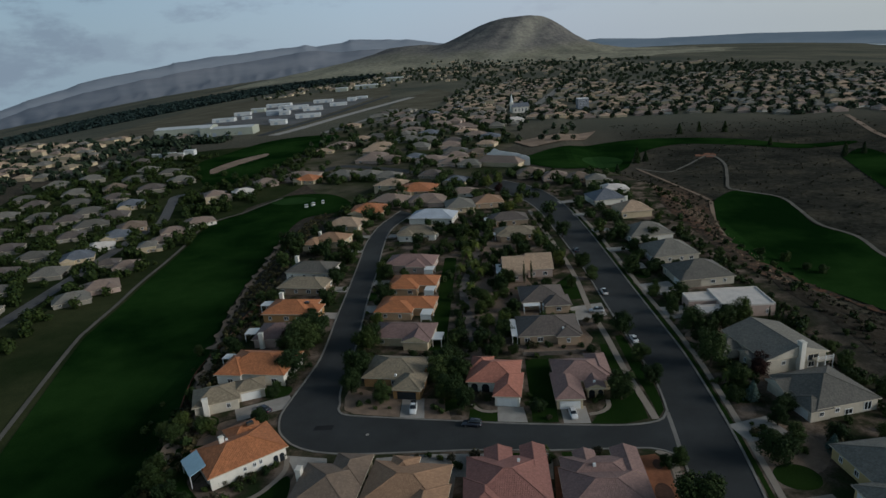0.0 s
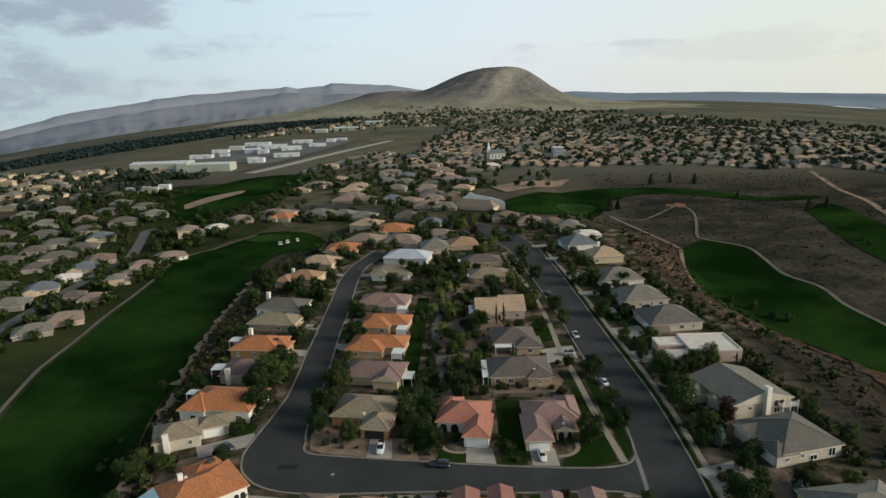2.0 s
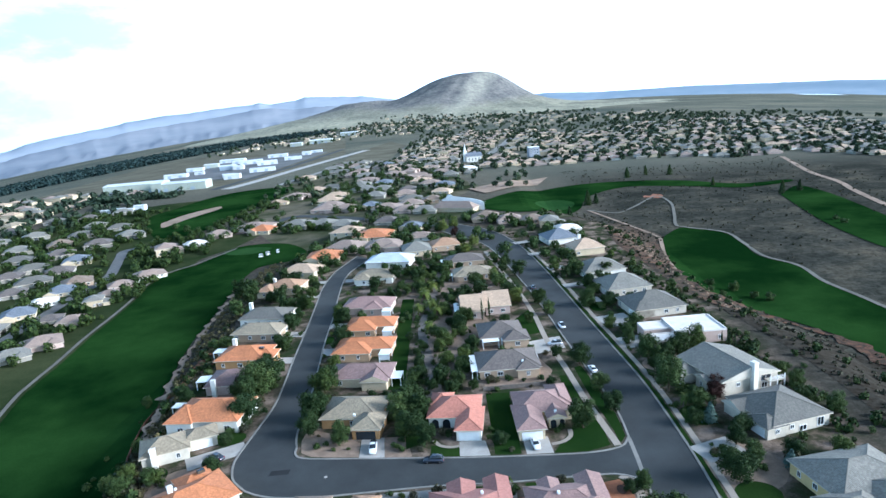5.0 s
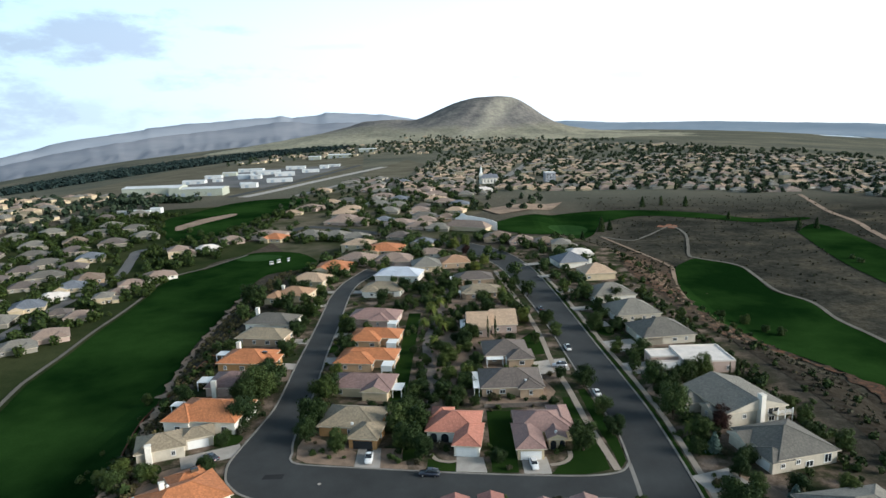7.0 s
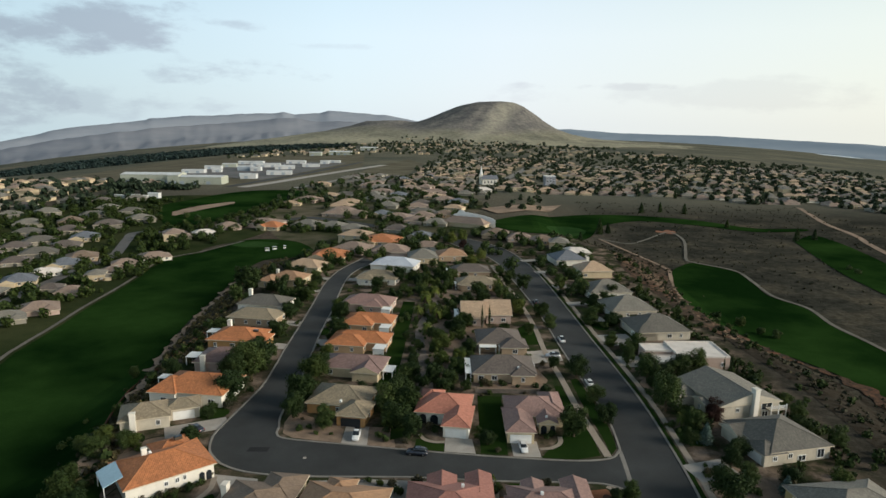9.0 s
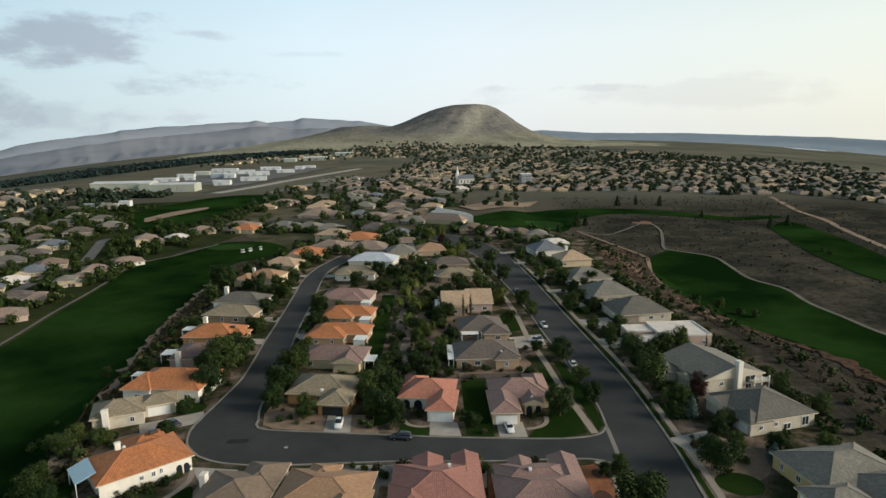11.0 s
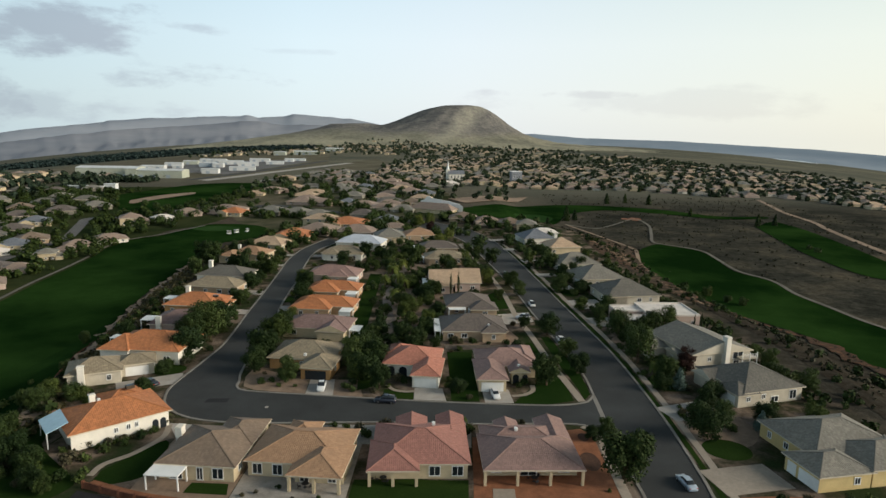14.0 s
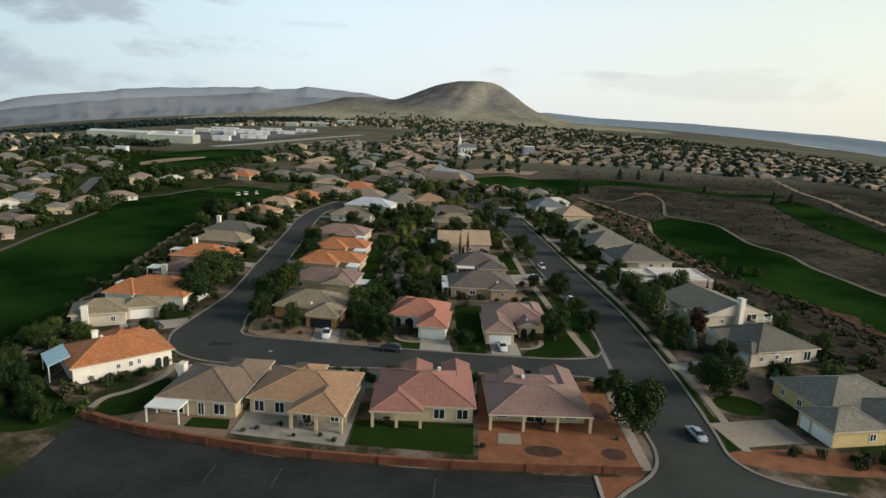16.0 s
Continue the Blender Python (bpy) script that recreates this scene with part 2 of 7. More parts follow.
def desert(name, tone=(1, 1, 1), red_at=0.5, brush_at=0.47, zones=False):
    """Dry ground: tan and reddish soil under dark brush, mottled at several sizes."""
    m, t, b = nodes_of(name)
    pos = t.nodes.new("ShaderNodeNewGeometry").outputs["Position"]
    n0, n1, n2, n3 = noise_node(t, pos, 0.0035, 5, 0.6), noise_node(t, pos, 0.03, 6, 0.65), noise_node(t, pos, 0.35, 6, 0.75), noise_node(t, pos, 2.2, 5, 0.7)
    soil = ramp(t, n0.outputs["Fac"], [(p, tuple(u * v for u, v in zip(c, tone))) for p, c in ((0.3, (0.085, 0.072, 0.058)), (0.5, (0.12, 0.1, 0.078)), (0.7, (0.17, 0.14, 0.1)))])
    red = ramp(t, n1.outputs["Fac"], [(red_at, (0.0, 0.0, 0.0)), (red_at + 0.2, (1.0, 1.0, 1.0))])
    soil2 = blend(t, "MIX", red.outputs[0], soil.outputs[0], tuple(u * v for u, v in zip((0.14, 0.084, 0.06), tone)))
    sep = t.nodes.new("ShaderNodeSeparateXYZ")
    t.links.new(pos, sep.inputs[0])
    # dry grass farther north; distance haze is also put into its paler tone
    plain = t.nodes.new("ShaderNodeMapRange")
    plain.inputs[1].default_value, plain.inputs[2].default_value = 140, 640
    t.links.new(sep.outputs[1], plain.inputs[0])
    grass = ramp(t, n0.outputs["Fac"], [(0.35, (0.1, 0.112, 0.09)), (0.52, (0.155, 0.152, 0.115)), (0.68, (0.235, 0.215, 0.155))])
    soil2 = blend(t, "MIX", plain.outputs[0], soil2.outputs[2], grass.outputs[0])
    brush = ramp(t, n2.outputs["Fac"], [(brush_at, (1, 1, 1)), (brush_at + 0.24, (0, 0, 0))])
    thin = t.nodes.new("ShaderNodeMath")
    thin.operation = "MULTIPLY_ADD"
    t.links.new(plain.outputs[0], thin.inputs[0])
    thin.inputs[1].default_value, thin.inputs[2].default_value = -0.72, 1.0
    scrub = t.nodes.new("ShaderNodeMath")
    scrub.operation = "MULTIPLY"
    t.links.new(brush.outputs[0], scrub.inputs[0])
    t.links.new(thin.outputs[0], scrub.inputs[1])
    mix = blend(t, "MIX", scrub.outputs[0], soil2.outputs[2], (0.05, 0.045, 0.036))
    grain = ramp(t, n3.outputs["Fac"], [(0.3, (0.65, 0.65, 0.65)), (0.7, (1.25, 1.25, 1.25))])
    if zones:
        def span(v, lo, hi):
            n = t.nodes.new("ShaderNodeMapRange")
            n.inputs[1].default_value, n.inputs[2].default_value = lo, hi
            t.links.new(v, n.inputs[0])
            return n.outputs[0]

        def times(*vs):
            o = vs[0]
            for v in vs[1:]:
                n = t.nodes.new("ShaderNodeMath")
                n.operation = "MULTIPLY"
                t.links.new(o, n.inputs[0])
                t.links.new(v, n.inputs[1])
                o = n.outputs[0]
            return o
        east, north = sep.outputs[0], sep.outputs[1]
        # dark lava scrub on the eastern flats
        patch = ramp(t, n1.outputs["Fac"], [(0.36, (0.033, 0.033, 0.028)), (0.5, (0.054, 0.052, 0.043)), (0.62, (0.088, 0.078, 0.06)), (0.72, (0.115, 0.092, 0.067))])
        tuft = ramp(t, n2.outputs["Fac"], [(0.4, (0.6, 0.62, 0.58)), (0.6, (1.15, 1.15, 1.12))])
        scrubland = blend(t, "MULTIPLY", 1.0, patch.outputs[0], tuft.outputs[0])
        mix = blend(t, "MIX", times(span(east, 84, 112), span(north, 560, 440)), mix.outputs[2], scrubland.outputs[2])
        # planted gardens round the houses on the ridge: gravel, mulch and ground cover
        n4 = noise_node(t, pos, 0.11, 4, 0.6)
        bed = ramp(t, n4.outputs["Fac"], [(0.38, (0.22, 0.172, 0.135)), (0.46, (0.12, 0.094, 0.07)), (0.53, (0.05, 0.05, 0.029)), (0.64, (0.028, 0.042, 0.017))])
        mix = blend(t, "MIX", times(span(east, -92, -80), span(east, 96, 86), span(north, 262, 240)), mix.outputs[2], bed.outputs[0])
    out = blend(t, "MULTIPLY", 1.0, mix.outputs[2], grain.outputs[0])
    t.links.new(out.outputs[2], b.inputs["Base Color"])
    b.inputs["Roughness"].default_value = 0.95
    b.inputs["Specular IOR Level"].default_value = 0.0
    bump(t, b, n2.outputs["Fac"], 0.5, 0.12)
    return m


def glassy(name, col, rough=0.12):
    m, t, b = nodes_of(name)
    b.inputs["Base Color"].default_value = (*col, 1)
    b.inputs["Roughness"].default_value = rough
    b.inputs["Specular IOR Level"].default_value = 0.6
    return m


def paint(name, col, rough=0.3, coat=0.6, metal=0.0):
    m, t, b = nodes_of(name)
    pos = t.nodes.new("ShaderNodeNewGeometry").outputs["Position"]
    n = noise_node(t, pos, 1.5, 3)
    c = ramp(t, n.outputs["Fac"], [(0.3, shade(col, 0.88)), (0.7, col)])
    t.links.new(c.outputs[0], b.inputs["Base Color"])
    b.inputs["Roughness"].default_value, b.inputs["Metallic"].default_value, b.inputs["Coat Weight"].default_value = rough, metal, coat
    return m


ROOF = {
    "orange": roof_tiles("terracotta_tiles", (0.44, 0.168, 0.064)),
    "apricot": roof_tiles("apricot_tiles", (0.355, 0.213, 0.122), 0.13),
    "pink": roof_tiles("pink_clay_tiles", (0.33, 0.15, 0.118), 0.13),
    "coral": roof_tiles("coral_clay_tiles", (0.42, 0.17, 0.115), 0.15),
    "rose": roof_tiles("rose_brown_tiles", (0.275, 0.174, 0.15), 0.14),
    "dun": roof_tiles("dun_tiles", (0.27, 0.2, 0.156), 0.14),
    "brown": roof_tiles("brown_tiles", (0.205, 0.15, 0.107), 0.14),
    "umber": roof_tiles("umber_tiles", (0.13, 0.107, 0.092)),
    "tan": roof_tiles("tan_tiles", (0.268, 0.22, 0.148)),
    "sand": roof_tiles("sand_tiles", (0.46, 0.33, 0.22)),
    "grey": roof_tiles("grey_tiles", (0.128, 0.119, 0.1)),
    "taupe": roof_tiles("taupe_tiles", (0.195, 0.182, 0.151)),
    "slate": roof_tiles("slate_tiles", (0.15, 0.165, 0.19)),
    "plum": roof_tiles("plum_tiles", (0.215, 0.14, 0.125)),
    "pale": roof_tiles("pale_blue_tiles", (0.5, 0.54, 0.6), 0.1),
    "white": surface("white_roof_membrane", (0.72, 0.66, 0.6), 0.7, 0.3, 2.0, 0.14, 0.01),
}
WALL = {
    "cream": surface("cream_stucco", (0.55, 0.45, 0.3), 0.9, 0.5, 6.0, 0.14, 0.012),
    "white": surface("white_stucco", (0.74, 0.7, 0.62), 0.9, 0.5, 6.0, 0.1, 0.012),
    "tan": surface("tan_stucco", (0.42, 0.31, 0.21), 0.9, 0.5, 6.0, 0.14, 0.012),
    "yellow": surface("yellow_stucco", (0.6, 0.46, 0.22), 0.9, 0.5, 6.0, 0.12, 0.012),
    "pinkish": surface("pinkish_stucco", (0.5, 0.38, 0.32), 0.9, 0.5, 6.0, 0.12, 0.012),
    "peach": surface("peach_stucco", (0.52, 0.36, 0.22), 0.9, 0.5, 6.0, 0.14, 0.012),
    "drab": surface("drab_stucco", (0.28, 0.26, 0.215), 0.9, 0.5, 6.0, 0.14, 0.012),
    "bone": surface("bone_stucco", (0.52, 0.47, 0.38), 0.9, 0.5, 6.0, 0.14, 0.012),
    "ochre": surface("ochre_stucco", (0.42, 0.24, 0.1), 0.9, 0.5, 6.0, 0.14, 0.012),
}
M_trim = surface("cream_trim_paint", (0.62, 0.54, 0.42), 0.6, 0.5, 4.0, 0.12, 0)
M_white = surface("white_paint", (0.78, 0.78, 0.76), 0.5, 0.5, 4.0, 0.08, 0)
# glossy awning sheet; blue sky reflection is put into the paint
M_awning = paint("sky_tinted_sheet", (0.42, 0.6, 0.7), 0.25, 0.3)
M_glass = glassy("window_glass", (0.02, 0.025, 0.03))
M_asphalt = surface("asphalt", (0.049, 0.052, 0.052), 0.9, 0.07, 5.0, 0.3, 0.015)
M_lot = surface("worn_asphalt", (0.03, 0.031, 0.032), 0.9, 0.12, 1.2, 0.4, 0.02)
M_yard = surface("pale_asphalt", (0.14, 0.135, 0.13), 0.9, 0.02, 0.5, 0.3, 0)
M_patch = surface("fresh_asphalt", (0.02, 0.02, 0.021), 0.85, 0.3, 4.0, 0.25, 0.015)
M_concrete = surface("concrete", (0.4, 0.37, 0.33), 0.85, 0.25, 3.0, 0.2, 0.012)
M_cart = surface("cart_path_concrete", (0.155, 0.142, 0.115), 0.9, 0.1, 1.5, 0.25, 0.01)
M_kerb = surface("kerb_concrete", (0.25, 0.235, 0.21), 0.85, 0.25, 3.0, 0.25, 0.012)
M_path = surface("pale_path_concrete", (0.34, 0.29, 0.235), 0.9, 0.1, 1.5, 0.22, 0.01)
M_dirt = surface("pale_dirt", (0.3, 0.215, 0.15), 0.95, 0.06, 0.6, 0.32, 0.08)
M_red = surface("red_gravel", (0.27, 0.115, 0.06), 0.95, 0.4, 3.5, 0.3, 0.04)
M_tangravel = surface("tan_gravel", (0.26, 0.188, 0.135), 0.95, 0.4, 3.5, 0.3, 0.04)
M_wash = surface("brown_wash_gravel", (0.2, 0.17, 0.145), 0.95, 0.3, 1.5, 0.4, 0.05)
M_greygravel = surface("grey_gravel", (0.34, 0.315, 0.28), 0.95, 0.4, 3.5, 0.3, 0.04)
M_drygrass = surface("dry_field_grass", (0.15, 0.138, 0.1), 0.95, 0.02, 0.3, 0.3, 0.1, gloss=0.0)
M_mulch = surface("dark_mulch", (0.09, 0.05, 0.035), 0.95, 0.6, 4.0, 0.4, 0.05)
M_block = surface("red_block", (0.18, 0.072, 0.042), 0.9, 0.4, 2.5, 0.35, 0.02)
M_soil = desert("desert_soil", zones=True)
M_gardens = turf("garden_ground_cover", (0.036, 0.046, 0.021), (0.15, 0.13, 0.1))
M_brown = desert("dark_brown_slope", (0.22, 0.21, 0.195), 0.6, 0.42)
M_slope = desert("eroded_red_slope", (1.25, 1.02, 0.9), 0.42, 0.42)
M_fair = turf("fairway_turf", (0.0055, 0.019, 0.0045), (0.02, 0.049, 0.0115))
M_green = turf("putting_green_turf", (0.022, 0.054, 0.016), (0.036, 0.075, 0.024))
M_rough = turf("olive_rough_grass", (0.022, 0.034, 0.014), (0.052, 0.06, 0.028))
M_lawn = turf("lawn_turf", (0.012, 0.03, 0.007), (0.026, 0.048, 0.012))
M_bark = surface("bark", (0.09, 0.065, 0.045), 0.95, 1.0, 8.0, 0.3, 0.02)
LEAF = {
    "dark": leaves("dark_green_leaves", (0.013, 0.026, 0.009), (0.036, 0.056, 0.019)),
    "green": leaves("green_leaves", (0.03, 0.05, 0.015), (0.07, 0.096, 0.032)),
    "light": leaves("yellow_green_leaves", (0.06, 0.085, 0.018), (0.12, 0.14, 0.04)),
    "blue": leaves("blue_spruce_needles", (0.05, 0.085, 0.085), (0.1, 0.14, 0.14)),
    "plum": leaves("purple_plum_leaves", (0.02, 0.012, 0.012), (0.05, 0.025, 0.022)),
    "sage": leaves("sagebrush_leaves", (0.04, 0.04, 0.027), (0.085, 0.077, 0.05)),
    "straw": leaves("dry_olive_brush_leaves", (0.05, 0.05, 0.03), (0.13, 0.115, 0.065)),
    # leaves of the far woods, with blue distance haze mixed into the colour
    "haze": leaves("haze_tinted_wood_leaves", (0.013, 0.026, 0.032), (0.025, 0.041, 0.047)),
    # distant trees: paler and bluer, aerial haze put into the leaf colour
    "far": leaves("haze_paled_tree_leaves", (0.02, 0.034, 0.023), (0.044, 0.06, 0.038)),
}
M_rubber = surface("tyre_rubber", (0.02, 0.02, 0.02), 0.8, 1.0, 8.0, 0.2, 0)
M_rim = paint("wheel_alloy", (0.45, 0.45, 0.46), 0.3, 0.0, 0.9)
M_lamp = glassy("headlamp_plastic", (0.6, 0.6, 0.6), 0.1)
M_tail = glassy("tail_lamp_plastic", (0.35, 0.01, 0.01), 0.15)


# ---- building helpers ----
def mesh_of(name, bm, *mats):
    me = bpy.data.meshes.new(name)
    bm.normal_update()
    bm.to_mesh(me)
    bm.free()
    for m in mats:
        me.materials.append(m)
    return me


def part(name, bm, material, parent, label=""):
    mats = material if isinstance(material, tuple) else (material,)
    ob = new(name, mesh_of(name, bm, *mats))
    ob.parent = parent
    return tagged(ob, label) if label else ob


def thing(name, label, category, m=None, group="", kind=""):
    ob = new(name)
    ob.empty_display_size = 0.5
    if m is not None:
        ob.matrix_basis = m
    return tagged(ob, label, category, group, kind)


def box(bm, x0, y0, z0, x1, y1, z1, slot=0):
    v = [bm.verts.new(p) for p in ((x0, y0, z0), (x1, y0, z0), (x1, y1, z0), (x0, y1, z0), (x0, y0, z1), (x1, y0, z1), (x1, y1, z1), (x0, y1, z1))]
    for f in ((3, 2, 1, 0), (4, 5, 6, 7), (0, 1, 5, 4), (1, 2, 6, 5), (2, 3, 7, 6), (3, 0, 4, 7)):
        bm.faces.new([v[i] for i in f]).material_index = slot
    return v


def boxed(*a):
    bm = bmesh.new()
    box(bm, *a)
    return bm


def bevelled(x0, y0, z0, x1, y1, z1, r=0.05):
    bm = boxed(x0, y0, z0, x1, y1, z1)
    bmesh.ops.bevel(bm, geom=bm.edges[:], offset=r, segments=2, affect="EDGES")
    return bm


def cyl(bm, r0, r1, a, b, seg=10):
    """A tapered round bar from a to b."""
    a, b = Vector(a), Vector(b)
    q = (b - a).to_track_quat("Z", "Y").to_matrix().to_4x4()
    bmesh.ops.create_cone(bm, cap_ends=True, segments=seg, radius1=r0, radius2=r1, depth=(b - a).length, matrix=Matrix.Translation((a + b) / 2) @ q)


def smooth_line(pts, n=6):
    """A curve through the points, n steps between each two."""
    p = [Vector((*q, 0)) for q in pts]
    p = [2 * p[0] - p[1]] + p + [2 * p[-1] - p[-2]]
    out = []
    for i in range(1, len(p) - 2):
        for k in range(n):
            t = k / n
            a, b, c, d = p[i - 1:i + 3]
            out.append(0.5 * ((2 * b) + (c - a) * t + (2 * a - 5 * b + 4 * c - d) * t * t + (3 * b - a - 3 * c + d) * t ** 3))
    return [(v.x, v.y) for v in out] + [pts[-1]]


def ease(t):
    t = min(1.0, max(0.0, t))
    return t * t * (3 - 2 * t)


def height(x, y):
    """The lie of the land: a level ridge with the houses, golf courses in the hollows beside it, plains beyond."""
    xl = np.interp(y, (-60, -10, 20, 60, 100, 140, 180, 215, 300), (-60, -69, -77, -81, -87, -94, -95, -84, -60))
    xr = np.interp(y, (-60, 20, 60, 90, 145, 190, 250, 320), (100, 102, 99, 90, 84, 81, 74, 40))
    a, b = ease((xl - x) / 22), ease((x - xr) / 24)
    zl, zr, zm = np.interp(y, (200, 350, 700), (-6, -2, -3)), np.interp(y, (250, 450, 650, 900), (-7, -8, -9, -5)), np.interp(y, (290, 420, 700), (0, -4, -4))
    r, az = math.hypot(x - 11, y + 131), abs(math.degrees(math.atan2(x - 11, y + 131)))
    return float(a * zl + b * zr + (1 - a - b) * zm - 0.03 * r * ease((r - 600) / 1500) * min(1.6, max(0, (az - 8) / 28) ** 2))


def inside(x, y, poly):
    hit = False
    for (x0, y0), (x1, y1) in zip(poly, poly[1:] + poly[:1]):
        if (y0 > y) != (y1 > y) and x < x0 + (y - y0) / (y1 - y0) * (x1 - x0):
            hit = not hit
    return hit


def structure(ob, label, category):
    return tagged(ob, label, category, kind="structure")


def sheet(name, outline, mat, lift, label, category, grid=0.0):
    """A flat or draped patch of ground with a curved outline."""
    bm = bmesh.new()
    bm.faces.new([bm.verts.new((x, y, 0)) for x, y in outline])
    if grid:
        bmesh.ops.triangulate(bm, faces=bm.faces[:])
        xs, ys = [p[0] for p in outline], [p[1] for p in outline]
        for lo, hi, no in ((min(xs), max(xs), (1, 0, 0)), (min(ys), max(ys), (0, 1, 0))):
            k = math.ceil((lo + 0.01) / grid) * grid
            while k < hi:
                bmesh.ops.bisect_plane(bm, geom=bm.verts[:] + bm.edges[:] + bm.faces[:], plane_co=Vector(no) * k, plane_no=no)
                k += grid
    bmesh.ops.triangulate(bm, faces=bm.faces[:])
    for v in bm.verts:
        v.co.z = height(v.co.x, v.co.y) + lift
    for f in bm.faces:
        f.normal_update()
        if f.normal.z < 0:
            f.normal_flip()
    return structure(new(name, mesh_of(name, bm, mat)), label, category)


def ribbon(name, pts, width, mat, lift, label, category, thick=0.0, n=6, ragged=0.0):
    """A path, kerb or wall of the given width along a line; thick: how far its sides go down."""
    line = smooth_line(pts, n)
    bm = bmesh.new()
    rows = []
    for i, (x, y) in enumerate(line):
        a, b = line[max(0, i - 1)], line[min(len(line) - 1, i + 1)]
        d = Vector((b[0] - a[0], b[1] - a[1], 0)).normalized()
        s = Vector((-d.y, d.x, 0)) * width / 2
        c = Vector((x, y, height(x, y) + lift))
        u, v = (max(0.06, 1 + ragged * noise.noise(Vector((x * 0.21, y * 0.21, k)))) for k in (0.0, 9.0))
        ring = [c + s * u, c - s * v]
        if thick:
            ring = [c + s - Vector((0, 0, thick)), c + s, c - s, c - s - Vector((0, 0, thick))]
        rows.append([bm.verts.new(p) for p in ring])
    for p, q in zip(rows, rows[1:]):
        for k in range(len(p) - 1):
            bm.faces.new((p[k], q[k], q[k + 1], p[k + 1]))
    if thick:
        bm.faces.new(rows[0])
        bm.faces.new(rows[-1][::-1])
    bmesh.ops.recalc_face_normals(bm, faces=bm.faces[:])
    up = sum(f.normal.z * f.calc_area() for f in bm.faces)
    if up < 0:
        bmesh.ops.reverse_faces(bm, faces=bm.faces[:])
    return structure(new(name, mesh_of(name, bm, mat)), label, category)


# ---- ground, hill and far ridges ----
def graded(stops):
    out = []
    for a, b, s in stops:
        out += list(np.arange(a, b, s))
    return out + [stops[-1][1]]


gx = graded([(-4000, -1000, 150), (-1000, -260, 30), (-260, 280, 5), (280, 1000, 30), (1000, 4000, 150)])
gy = graded([(-400, -100, 30), (-100, 400, 5), (400, 1200, 25), (1200, 4700, 125)])
gv = [(x, y, height(x, y)) for y in gy for x in gx]
gw = len(gx)
gf = [(j * gw + i, j * gw + i + 1, (j + 1) * gw + i + 1, (j + 1) * gw + i) for j in range(len(gy) - 1) for i in range(gw - 1)]
me = bpy.data.meshes.new("ground")
me.from_pydata(gv, [], gf)
me.materials.append(M_soil)
structure(new("ground", me), "dry tan and brown desert ground with brush", "ground")

EYE = (11.0, -131.0)


def relief(name, x0, x1, y0, y1, nx, ny, fn, mat, label, category):
    v = []
    for j in range(ny + 1):
        for i in range(nx + 1):
            x, y = x0 + (x1 - x0) * i / nx, y0 + (y1 - y0) * j / ny
            v.append((x, y, fn(x, y)))
    f = [(j * (nx + 1) + i, j * (nx + 1) + i + 1, (j + 1) * (nx + 1) + i + 1, (j + 1) * (nx + 1) + i) for j in range(ny) for i in range(nx)]
    me = bpy.data.meshes.new(name)
    me.from_pydata(v, [], f)
    me.materials.append(mat)
    me.polygons.foreach_set("use_smooth", [True] * len(f))
    return structure(new(name, me), label, category)


def hill_height(x, y):
    dx, dy = x - 22, (y - 3150) * 0.9
    r = math.hypot(dx, dy)
    west = ease((0.25 - dx / max(r, 1.0)) / 1.1)
    q = r / (1 + 0.7 * west)
    n = noise.fractal(Vector((x, y, 0)) * 0.006, 1.0, 2.0, 5)
    g = abs(noise.fractal(Vector((math.atan2(dy, dx) * 5, r * 0.002, 3)), 1.0, 2.0, 3))
    cone = np.interp(q, (0, 70, 108, 150, 220, 293, 366, 470, 640, 900, 1400), (202, 196, 183, 156, 108, 68, 44, 24, 9, 2, -14))
    s = math.hypot(x + 545, (y - 3050) * 0.8)
    shoulder = np.interp(s, (0, 100, 165, 307, 454, 700, 900), (101, 96, 74, 46, 30, 4, -20))
    z = math.log(math.exp(cone / 9) + math.exp(shoulder / 9)) * 9
    w = ease((y - 2310) / 380) * ease((x + 1490) / 400) * ease((1690 - x) / 400)
    return float(height(x, y) + w * (z + n * 4) - g * 13 * ease((r - 110) / 120) * ease((700 - r) / 400) - 3)


